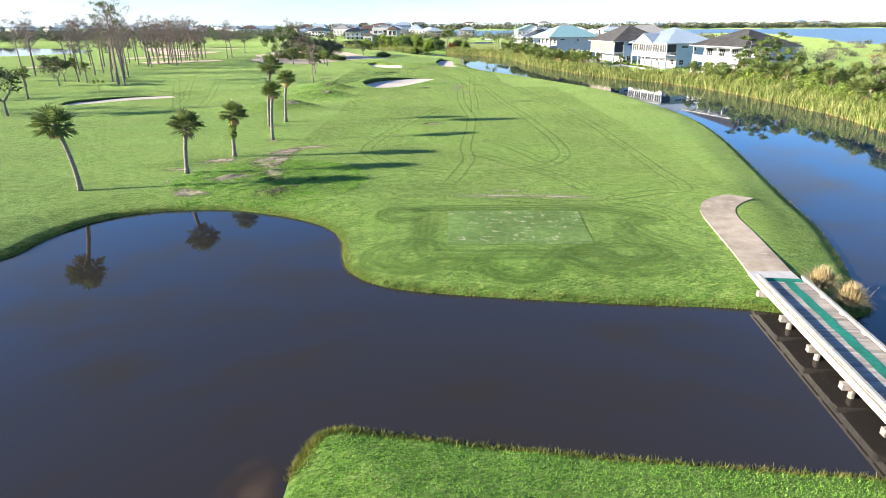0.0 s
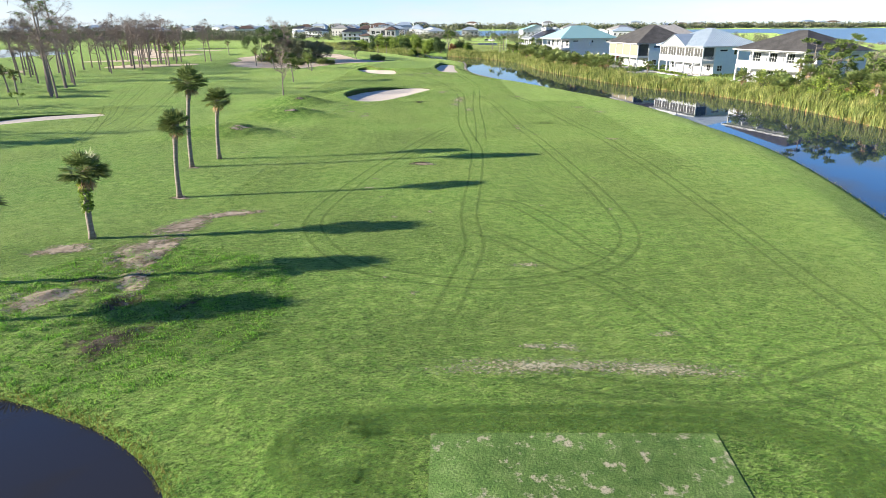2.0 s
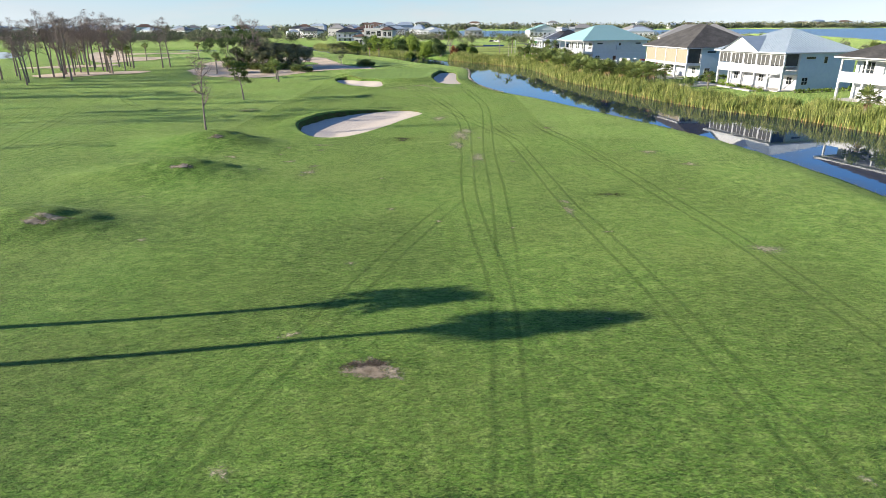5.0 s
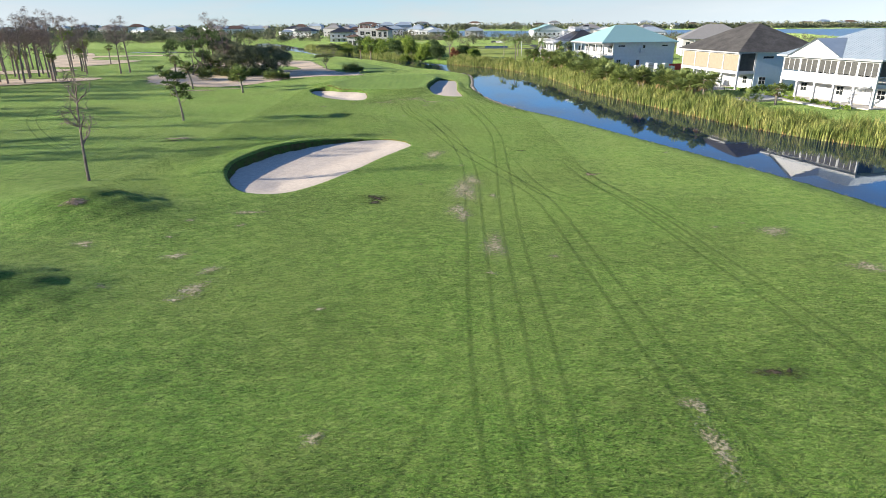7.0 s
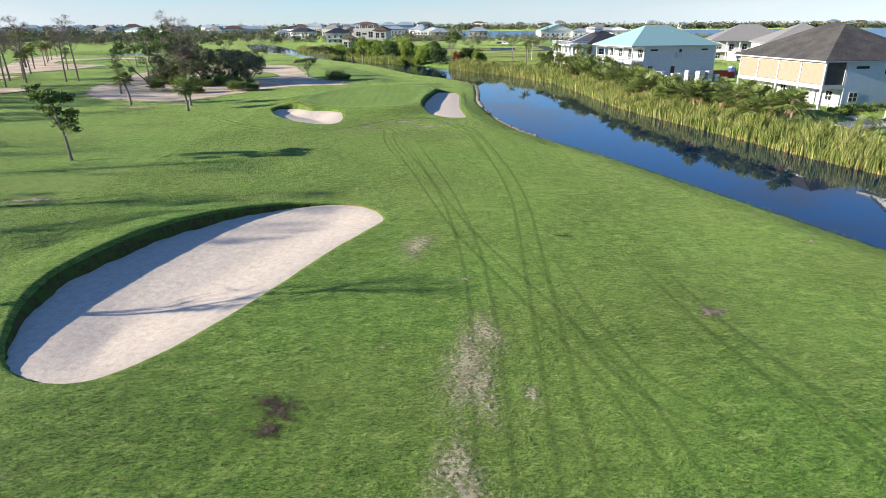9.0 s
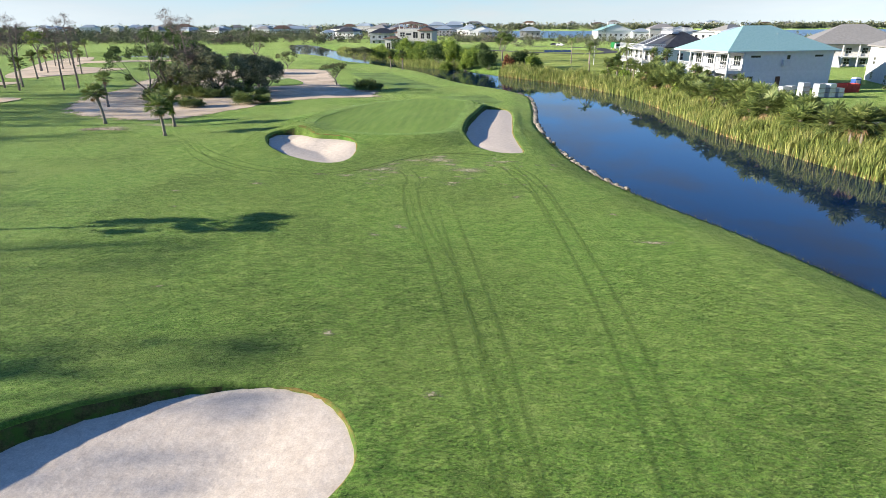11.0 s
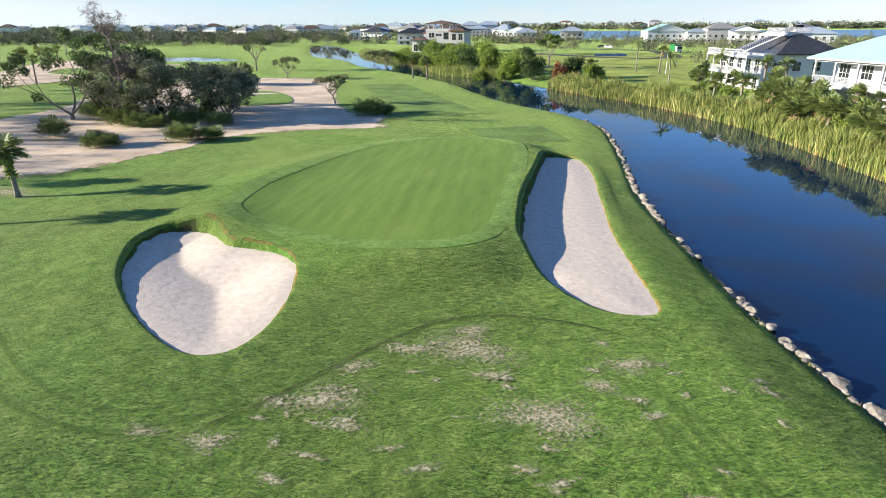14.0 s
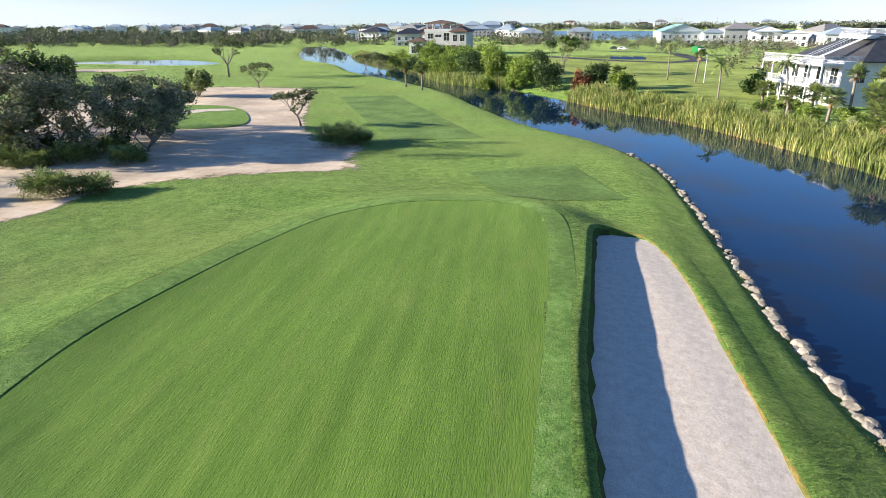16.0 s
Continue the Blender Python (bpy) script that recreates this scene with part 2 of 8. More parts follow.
CONCRETE_PALE = material("pale_concrete", [(0.42, 0.39, 0.35), (0.5, 0.47, 0.43), (0.56, 0.53, 0.49)], 2.2, 0.9, bump=0.005, bump_scale=30, world_space=True)
PLANK = material("weathered_plank", [(0.20, 0.17, 0.14), (0.33, 0.29, 0.25), (0.44, 0.40, 0.36)], 6, 0.85, bump=0.01, bump_scale=30, vary=0.28, stretch=(1, 8, 1))
RAIL = material("bleached_rail_wood", [(0.27, 0.245, 0.20), (0.37, 0.34, 0.29), (0.45, 0.42, 0.365)], 5, 0.8, bump=0.008, bump_scale=25, vary=0.1, stretch=(8, 1, 1))
MAT_GREEN = material("green_rubber_mat", [(0.006, 0.13, 0.085), (0.012, 0.19, 0.125), (0.02, 0.23, 0.16)], 5, 0.9, bump=0.006, bump_scale=60, scale2=0.6)
ROCK = material("bank_rock", [(0.19, 0.16, 0.125), (0.29, 0.255, 0.21), (0.40, 0.365, 0.31)], 2.5, 0.9, bump=0.03, bump_scale=8, vary=0.25)
TRUNK_PALM = material("palm_trunk", [(0.13, 0.108, 0.085), (0.235, 0.20, 0.165), (0.34, 0.30, 0.25)], 4, 0.95, bump=0.03, bump_scale=9, stretch=(1, 1, 3))
FROND = material("palm_frond", [(0.085, 0.13, 0.034), (0.165, 0.215, 0.066), (0.285, 0.315, 0.125)], 2.2, 0.5, vary=0.2, translucent=0.25)
FROND_DRY = material("dry_frond", [(0.22, 0.13, 0.06), (0.32, 0.21, 0.11), (0.42, 0.31, 0.18)], 3, 0.85, vary=0.2)
BARK = material("grey_bark", [(0.11, 0.09, 0.075), (0.19, 0.165, 0.14), (0.28, 0.25, 0.22)], 5, 0.95, bump=0.03, bump_scale=12, stretch=(1, 1, 0.4))
TWIG = material("bare_twig", [(0.12, 0.092, 0.078), (0.20, 0.155, 0.135), (0.30, 0.245, 0.215)], 4, 0.95)
LEAF_OAK = material("oak_leaf", [(0.054, 0.074, 0.030), (0.101, 0.121, 0.051), (0.176, 0.189, 0.095)], 0.9, 0.7, vary=0.2, translucent=0.2)
LEAF_BRIGHT = material("shrub_leaf", [(0.10, 0.16, 0.026), (0.195, 0.275, 0.048), (0.32, 0.385, 0.08)], 0.7, 0.65, vary=0.22, translucent=0.25)
LEAF_GREY = material("grey_evergreen_leaf", [(0.11, 0.125, 0.07), (0.18, 0.195, 0.115), (0.28, 0.295, 0.185)], 0.9, 0.75, vary=0.15, translucent=0.2)
LEAF_DARK = material("dark_leaf", [(0.034, 0.068, 0.020), (0.068, 0.110, 0.032), (0.115, 0.165, 0.05)], 0.8, 0.65, vary=0.2, translucent=0.2)
LEAF_PINE = material("pine_needle", [(0.068, 0.108, 0.024), (0.121, 0.176, 0.041), (0.189, 0.230, 0.061)], 0.9, 0.7, vary=0.2, translucent=0.2)
LEAF_RED = material("rusty_dead_leaf", [(0.12, 0.04, 0.02), (0.20, 0.075, 0.035), (0.28, 0.12, 0.06)], 0.9, 0.85)
REED = material("reed_blade", [(0.12, 0.17, 0.036), (0.235, 0.275, 0.075), (0.40, 0.39, 0.15)], 0.5, 0.7, world_space=True, scale2=3.0, mix2=0.4, translucent=0.22)
REED_DRY = material("reed_base", [(0.24, 0.16, 0.06), (0.36, 0.25, 0.10), (0.42, 0.33, 0.16)], 0.6, 0.85, world_space=True)
PAMPAS = material("pampas_blade", [(0.34, 0.25, 0.12), (0.48, 0.37, 0.20), (0.58, 0.48, 0.29)], 3, 0.85, translucent=0.2)
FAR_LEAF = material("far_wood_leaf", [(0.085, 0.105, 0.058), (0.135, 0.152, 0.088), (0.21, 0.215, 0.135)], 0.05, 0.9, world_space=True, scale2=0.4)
FAR_TWIG = material("far_bare_twig", [(0.12, 0.095, 0.08), (0.18, 0.15, 0.13), (0.25, 0.22, 0.19)], 0.05, 0.9, world_space=True, scale2=0.4)
WHITE_WALL = material("white_render", [(0.60, 0.605, 0.60), (0.65, 0.655, 0.655), (0.69, 0.695, 0.70)], 1.5, 0.7, vary=0.03)
WHITE_TRIM = material("white_trim", [(0.54, 0.545, 0.545), (0.58, 0.585, 0.59), (0.61, 0.615, 0.62)], 2, 0.5)
# blue skylight on the shaded house sides is painted into this wall colour
SKYLIT_WALL = material("skylit_side_wall", [(0.450, 0.558, 0.648), (0.486, 0.594, 0.684), (0.522, 0.621, 0.702)], 1.5, 0.7)
GREY_WALL = material("pale_grey_render", [(0.425, 0.416, 0.399), (0.484, 0.476, 0.459), (0.527, 0.518, 0.501)], 1.5, 0.75, vary=0.12)
TAN_SCREEN = material("tan_roller_screen", [(0.25, 0.212, 0.152), (0.275, 0.235, 0.17), (0.295, 0.255, 0.19)], 2, 0.85)
DARK_SCREEN = material("dark_insect_screen", [(0.05, 0.05, 0.048), (0.07, 0.07, 0.066), (0.09, 0.09, 0.085)], 1, 0.6)
ROOF_DARK = material("dark_shingle", [(0.051, 0.048, 0.045), (0.069, 0.065, 0.060), (0.090, 0.084, 0.078)], 3, 0.85, bump=0.02, bump_scale=6, vary=0.12, scale2=0.5)
ROOF_BLACK = material("charcoal_metal_roof", [(0.035, 0.035, 0.038), (0.05, 0.05, 0.053), (0.065, 0.065, 0.068)], 1, 0.45, metal=0.2, vary=0.2)
ROOF_STEEL = material("blue_grey_metal_roof", [(0.357, 0.425, 0.476), (0.399, 0.468, 0.518), (0.442, 0.501, 0.544)], 0.8, 0.45, metal=0.25, vary=0.12)
ROOF_TEAL = material("teal_metal_roof", [(0.27, 0.46, 0.43), (0.31, 0.51, 0.48), (0.36, 0.55, 0.52)], 3.0, 0.5, metal=0.1, vary=0.08)
ROOF_GREY = material("grey_tile_roof", [(0.192, 0.188, 0.180), (0.232, 0.224, 0.216), (0.272, 0.264, 0.256)], 2, 0.8, bump=0.02, vary=0.15)
ROOF_BROWN = material("brown_tile_roof", [(0.09, 0.055, 0.04), (0.13, 0.08, 0.06), (0.17, 0.11, 0.085)], 2, 0.8, bump=0.03, vary=0.1)
GLASS_DARK = material("window_glass", [(0.015, 0.018, 0.02), (0.025, 0.03, 0.033), (0.04, 0.045, 0.05)], 0.6, 0.08, spec=0.6)
DARK_METAL = material("dark_metal", [(0.02, 0.02, 0.02), (0.03, 0.03, 0.03), (0.045, 0.045, 0.045)], 5, 0.5, metal=0.5)
ASPHALT = material("asphalt", [(0.045, 0.045, 0.047), (0.06, 0.06, 0.062), (0.08, 0.08, 0.082)], 3, 0.9, bump=0.01, bump_scale=40, world_space=True, scale2=0.2)
DOOR_BROWN = material("brown_door", [(0.07, 0.03, 0.018), (0.10, 0.045, 0.028), (0.13, 0.06, 0.04)], 3, 0.6)
RED_PAINT = material("red_skip_paint", [(0.30, 0.03, 0.025), (0.38, 0.045, 0.035), (0.44, 0.07, 0.05)], 3, 0.6)
BLUE_PLASTIC = material("blue_plastic", [(0.02, 0.06, 0.22), (0.03, 0.09, 0.30), (0.05, 0.12, 0.36)], 3, 0.5)
CAR_PAINT = material("car_paint", [(0.08, 0.085, 0.09), (0.10, 0.105, 0.11), (0.12, 0.125, 0.13)], 1, 0.3, metal=0.4)
TYRE = material("tyre_rubber", [(0.015, 0.015, 0.015), (0.022, 0.022, 0.022), (0.03, 0.03, 0.03)], 5, 0.9)
GREEN_PAINT = material("green_paint", [(0.01, 0.13, 0.03), (0.015, 0.17, 0.04), (0.025, 0.2, 0.05)], 2, 0.5)
SILVER = material("aluminium_sheet", [(0.45, 0.47, 0.5), (0.55, 0.57, 0.6), (0.62, 0.64, 0.66)], 2, 0.4, metal=0.4, vary=0.1)

for m_, amount_ in ((FROND, 0.35), (LEAF_OAK, 0.45), (LEAF_BRIGHT, 0.45), (LEAF_GREY, 0.45), (LEAF_DARK, 0.45), (LEAF_PINE, 0.4), (LEAF_RED, 0.4), (REED, 0.42), (REED_DRY, 0.35), (PAMPAS, 0.3), (FAR_LEAF, 0.45), (FAR_TWIG, 0.35)):
    by_leaf(m_, amount_)

WATER = bpy.data.materials.new("dark_pond_water")
WATER.use_nodes = True
_p = WATER.node_tree.nodes["Principled BSDF"]
_p.inputs["Roughness"].default_value = 0.02
_p.inputs["IOR"].default_value = 1.33
_g = WATER.node_tree.nodes.new("ShaderNodeNewGeometry")
_n = WATER.node_tree.nodes.new("ShaderNodeTexNoise")
_n.inputs["Scale"].default_value, _n.inputs["Detail"].default_value = 0.9, 3
_b = WATER.node_tree.nodes.new("ShaderNodeBump")
_b.inputs["Strength"].default_value, _b.inputs["Distance"].default_value = 0.2, 0.010
WATER.node_tree.links.new(_g.outputs["Position"], _n.inputs["Vector"])
WATER.node_tree.links.new(_n.outputs["Fac"], _b.inputs["Height"])
WATER.node_tree.links.new(_b.outputs[0], _p.inputs["Normal"])
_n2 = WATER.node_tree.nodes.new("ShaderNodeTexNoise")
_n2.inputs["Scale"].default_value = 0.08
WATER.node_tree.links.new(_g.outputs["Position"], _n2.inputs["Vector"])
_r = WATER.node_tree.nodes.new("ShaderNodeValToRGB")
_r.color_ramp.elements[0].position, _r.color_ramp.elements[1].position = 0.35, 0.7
# reflected sky blue is painted into the creek base, brown towards the pond
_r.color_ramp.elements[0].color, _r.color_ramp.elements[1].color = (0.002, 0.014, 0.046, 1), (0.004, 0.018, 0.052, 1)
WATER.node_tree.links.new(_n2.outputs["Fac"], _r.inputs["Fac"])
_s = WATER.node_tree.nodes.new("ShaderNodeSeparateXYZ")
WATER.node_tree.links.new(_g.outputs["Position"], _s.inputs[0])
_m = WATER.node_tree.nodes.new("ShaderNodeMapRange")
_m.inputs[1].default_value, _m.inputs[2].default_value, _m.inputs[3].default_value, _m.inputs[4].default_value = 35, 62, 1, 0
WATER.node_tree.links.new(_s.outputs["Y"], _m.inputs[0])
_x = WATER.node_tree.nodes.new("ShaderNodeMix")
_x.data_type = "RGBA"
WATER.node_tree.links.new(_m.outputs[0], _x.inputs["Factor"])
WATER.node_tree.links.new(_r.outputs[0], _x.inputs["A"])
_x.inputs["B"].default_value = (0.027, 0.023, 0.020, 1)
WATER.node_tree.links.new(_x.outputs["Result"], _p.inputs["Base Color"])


def ragged(name, base, lo, hi, scale, weight):
    """A surface that breaks up raggedly towards its edges, by the fade that its sheet carries."""
    m = base.copy()
    m.name = name
    nt = m.node_tree
    N, L = nt.nodes.new, nt.links.new
    at = N("ShaderNodeAttribute")
    at.attribute_name = "fade"
    n = N("ShaderNodeTexNoise")
    n.inputs["Scale"].default_value, n.inputs["Detail"].default_value, n.inputs["Roughness"].default_value = scale, 7, 0.72
    L(N("ShaderNodeNewGeometry").outputs["Position"], n.inputs["Vector"])
    ma = N("ShaderNodeMath")
    ma.operation = "MULTIPLY_ADD"
    ma.inputs[1].default_value = weight
    L(at.outputs["Fac"], ma.inputs[0])
    L(n.outputs["Fac"], ma.inputs[2])
    mr = N("ShaderNodeMapRange")
    mr.inputs[1].default_value, mr.inputs[2].default_value = lo, hi
    L(ma.outputs[0], mr.inputs[0])
    L(mr.outputs[0], nt.nodes["Principled BSDF"].inputs["Alpha"])
    return m


TRACK_TURF = material("pressed_turf", [(0.055, 0.115, 0.024), (0.095, 0.17, 0.038), (0.14, 0.215, 0.06)], 2.0, 0.85, bump=0.04, bump_scale=8, world_space=True, spec=0.15, fine=16, fine_amt=0.32)
LUSH_TURF = material("lush_turf", [(0.06, 0.135, 0.022), (0.1, 0.19, 0.034), (0.15, 0.235, 0.05)], 1.5, 0.85, bump=0.08, bump_scale=6, world_space=True, spec=0.15, fine=16, fine_amt=0.32)
STRAW = material("straw_turf", [(0.33, 0.30, 0.165), (0.46, 0.415, 0.26), (0.56, 0.50, 0.35)], 3.0, 0.9, bump=0.03, bump_scale=12, world_space=True, spec=0.1)
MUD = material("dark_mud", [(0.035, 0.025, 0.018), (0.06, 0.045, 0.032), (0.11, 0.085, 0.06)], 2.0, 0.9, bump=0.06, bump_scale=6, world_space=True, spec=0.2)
for m_, amount_ in ((COLLAR, 0.12), (TEE, 0.05), (TRACK_TURF, 0.16), (LUSH_TURF, 0.14), (ROUGH, 0.3)):
    for nm_, v_ in (("Sheen Weight", amount_), ("Sheen Roughness", 0.32), ("Sheen Tint", (0.64, 0.80, 0.26, 1))):
        m_.node_tree.nodes["Principled BSDF"].inputs[nm_].default_value = v_
TRACK_MAT = ragged("tyre_track_turf", TRACK_TURF, 0.42, 2.5, 1.3, 0.5)
LUSH_MAT = ragged("lush_loop_turf", LUSH_TURF, 0.5, 3.3, 2.0, 0.9)
# mud colour reused to paint the shadow line of the turf step
STEP_SHADE_MAT = ragged("turf_step_shade", MUD, 0.85, 1.45, 3.0, 0.6)
STRAW_MAT = ragged("worn_straw", STRAW, 0.68, 0.9, 7.0, 0.36)
DIRT_MAT = ragged("worn_soil", DIRT, 0.58, 0.85, 2.4, 0.5)
MUD_MAT = ragged("worn_mud", MUD, 0.68, 0.9, 3.2, 0.42)
WASTE_MAT = ragged("waste_sand_edge", WASTE, 0.66, 0.82, 0.6, 4.0)

# sky that the waves would mirror is put into this blue base colour
BAY_WATER = material("rippled_bay_water", [(0.10, 0.19, 0.26), (0.13, 0.23, 0.31), (0.16, 0.27, 0.35)], 0.02, 0.3, world_space=True, stretch=(0.3, 2, 1), bump=0.3, bump_scale=0.4, spec=0.3)
LAWN_MAT = ragged("sunburnt_lawn", material("yellowing_lawn", [(0.23, 0.30, 0.06), (0.33, 0.39, 0.09), (0.43, 0.46, 0.13)], 0.5, 0.9, bump=0.05, bump_scale=3, world_space=True, scale2=0.07, spec=0.1, fine=6), 0.4, 0.9, 0.2, 1.6)
DRY_RIM = patchy(material("dry_rim_turf", [(0.11, 0.08, 0.025), (0.19, 0.13, 0.04), (0.27, 0.19, 0.075)], 2.5, 0.9, bump=0.03, bump_scale=14, world_space=True, spec=0.1, fine=16), (0.08, 0.13, 0.03), 0.9, 0.42, 0.6)
# soil and turf mix, darkened to paint shade on bunker lip faces
SHADE_FACE = patchy(material("shade_darkened_soil_face", [(0.035, 0.04, 0.014), (0.06, 0.065, 0.022), (0.10, 0.085, 0.04)], 3.0, 0.95, bump=0.06, bump_scale=9, world_space=True, spec=0.1, fine=16), (0.05, 0.105, 0.018), 1.3, 0.45, 0.6)
SHALLOW_MAT = ragged("silty_shallow_water", material("silty_shallows", [(0.05, 0.035, 0.02), (0.085, 0.055, 0.03), (0.12, 0.08, 0.045)], 1.2, 0.1, world_space=True, spec=0.4), 0.5, 1.4, 0.5, 0.9)
BLADE = material("grass_blade", [(0.055, 0.10, 0.02), (0.10, 0.16, 0.034), (0.165, 0.21, 0.065)], 1.7, 0.8, world_space=True, scale2=0.09, mix2=0.3, spec=0.2, fine=9, fine_amt=0.3, translucent=0.3)
LUSH_BLADE = by_leaf(material("lush_blade", [(0.10, 0.25, 0.025), (0.17, 0.36, 0.045), (0.26, 0.44, 0.08)], 1.2, 0.75, world_space=True, spec=0.2, translucent=0.3), 0.35)
by_leaf(BLADE, 0.4)
EDGE_BLADE = material("bank_edge_blade", [(0.10, 0.13, 0.02), (0.17, 0.18, 0.035), (0.25, 0.21, 0.06)], 1.5, 0.8, world_space=True, translucent=0.3)

# ---- the land: one sheet with banks, mounds, the raised green and the bunkers ----
def catmull(pts, n=6, closed=True):
    """A smooth curve through the points."""
    P = np.array(pts, float)
    out = []
    m = len(P)
    for i in range(m if closed else m - 1):
        if closed:
            a, b, c, d = P[i - 1], P[i], P[(i + 1) % m], P[(i + 2) % m]
        else:
            a, b, c, d = P[max(i - 1, 0)], P[i], P[i + 1], P[min(i + 2, m - 1)]
        for k in range(n):
            t = k / n
            out.append(0.5 * (2 * b + (c - a) * t + (2 * a - 5 * b + 4 * c - d) * t * t + (3 * b - a - 3 * c + d) * t ** 3))
    if not closed:
        out.append(P[-1])
    return np.array(out)


def sdist(x, y, poly, reach=40.0):
    """Signed distance to a closed outline, positive inside; past reach it is only bounded."""
    x, y = np.asarray(x, float), np.asarray(y, float)
    res = np.full(x.shape, -float(reach))
    lo, hi = poly.min(0) - reach, poly.max(0) + reach
    sel = (x > lo[0]) & (x < hi[0]) & (y > lo[1]) & (y < hi[1])
    px, py = x[sel], y[sel]
    best = np.full(px.shape, 1e9)
    inside = np.zeros(px.shape, bool)
    for (ax, ay), (bx, by) in zip(poly, np.roll(poly, -1, axis=0)):
        ex, ey = bx - ax, by - ay
        ll = ex * ex + ey * ey + 1e-12
        t = np.clip(((px - ax) * ex + (py - ay) * ey) / ll, 0, 1)
        best = np.minimum(best, (px - ax - t * ex) ** 2 + (py - ay - t * ey) ** 2)
        if ay != by:
            cross = ((ay > py) != (by > py)) & (px < (bx - ax) * (py - ay) / (by - ay) + ax)
            inside ^= cross
    d = np.sqrt(best)
    res[sel] = np.where(inside, d, -d)
    return res


def sstep(a, b, v):
    t = np.clip((v - a) / (b - a), 0, 1)
    return t * t * (3 - 2 * t)


RIVER_LEFT = [(22.8, 31.5), (25.5, 38.8), (27.2, 46), (29.6, 55.4), (33.3, 70), (36, 84), (36.7, 94), (36.4, 105), (35.6, 119), (33.6, 132), (30.6, 142),
              (27, 152), (23.4, 162), (18.8, 174.5), (14.4, 183.5), (11.6, 190.5), (9.6, 199), (8.4, 209), (7.5, 220), (7.8, 232), (8.2, 245), (7.6, 257), (3.1, 268.5), (-4.8, 280),
              (-12.6, 298), (-22, 322), (-38, 348), (-56, 374), (-72, 408), (-100, 450), (-150, 590)]
RIVER_RIGHT = [(-138, 600), (-84, 470), (-62, 424), (-49, 400), (-36, 372), (-25, 343), (-10.5, 331), (2.4, 310), (9.6, 296), (16.3, 286.5), (22.8, 271), (27, 258), (28.6, 245), (29.6, 231),
               (30.7, 215), (33.8, 200), (36.8, 188), (40.2, 173), (43.9, 162.5), (47.2, 156.5), (51.4, 151), (54.6, 142), (58.3, 125), (59.3, 106), (59.6, 91), (57.2, 78), (54, 60), (52, 40), (56, 10), (60, -60)]
POND_FAR = [(-70, 14), (-45, 22), (-32, 29), (-26.8, 33.8), (-26.3, 37), (-25.6, 40.2), (-23.8, 42.7), (-20.7, 44.1), (-16.5, 44.3), (-13, 43.1), (-10.3, 41.7), (-7.9, 39.6), (-6.6, 37), (-6.1, 34.2), (-5.4, 31.9), (-3.8, 30.1),
            (-1.6, 29.1), (1.5, 28.45), (6.1, 27.75), (10.2, 27.25), (14, 26.9), (16.6, 26.2), (18.6, 25.6), (20.6, 26.2), (21.6, 28.4)]
NEAR_LAND = np.array([(-5.2, 6), (-4.8, 13.4), (-4.8, 15.2), (-4.4, 16.9), (-3.6, 17.4), (-2.4, 17.25), (2.1, 16.4), (7, 15.7), (13.2, 14.9), (18, 13.8), (22, 11), (24, -4), (24, -60), (-8, -60)])
WATERS = catmull(POND_FAR + RIVER_LEFT + RIVER_RIGHT + [(20, -70), (-70, -60)], 4)
NEAR_LAND = catmull(NEAR_LAND, 4)
LAKE = catmull([(-191, 411), (-188, 436), (-157, 446), (-120, 418), (-118, 398), (-153, 402)], 4)
LAKE_2 = catmull([(-215, 300), (-196, 318), (-196, 356), (-270, 440), (-330, 430), (-290, 330)], 4)
BAY = catmull([(-330, 1700), (-60, 1640), (300, 1500), (1100, 1680), (2600, 2000), (2600, -600), (900, -200), (420, 120), (300, 300), (262, 380), (330, 560), (400, 820), (250, 745), (110, 742), (40, 715), (-20, 800), (-150, 1100)], 5)

BUNKER_1 = [(-17.9, 140.5), (-17.0, 136.8), (-15.1, 133.4), (-12.9, 131.9), (-10.8, 131.9), (-9.2, 133.6), (-7.9, 136.2), (-6.2, 140.6), (-4.6, 145.2), (-3.0, 148.8), (-1.95, 151.5), (-3.1, 154.1), (-4.9, 155.3), (-7.4, 155.4),
            (-10.4, 154.5), (-13.4, 152.2), (-15.8, 149), (-17.3, 145)]
BUNKER_2 = [(-23.9, 203.3), (-22.4, 199.8), (-20.2, 197), (-17.7, 194.6), (-15.4, 193), (-13.9, 192.7), (-12.8, 193.5), (-12.3, 195.7), (-12.5, 198.6), (-13.4, 201.8), (-15.1, 203.4), (-17.2, 204.1), (-18.3, 204.4), (-20.4, 206.7), (-22.4, 206.7), (-23.8, 205.5)]
BUNKER_3 = [(-0.4, 232.2), (-1.1, 225), (-1.9, 217.5), (-2.1, 211.5), (-2.0, 207.5), (-1.3, 204.6), (-0.4, 202.2), (0.8, 200.1), (2.1, 198.9), (3.4, 198.6), (4.5, 198.9), (4.8, 200.1), (4.4, 203.8), (3.95, 210), (4.0, 217), (4.1, 226), (3.7, 230.8), (2.8, 233.4), (0.8, 233.9)]
BUNKER_L = [(-64, 103.5), (-60, 106), (-55, 111), (-50, 115.5), (-51.5, 117.6), (-56, 116), (-60.5, 113), (-64.5, 108)]
GREEN_EDGE = [(-20.4, 210.5), (-20.6, 215), (-19.8, 220), (-18.4, 226), (-16.4, 231.6), (-12.8, 235.2), (-8, 236.3), (-4.6, 235.4), (-3.0, 232.5), (-2.9, 224), (-3.4, 214), (-3.8, 208.3), (-4.8, 205.8), (-6.9, 204.6), (-10.1, 204.4), (-13.7, 205.2), (-17.3, 206.8), (-19.4, 208.3)]
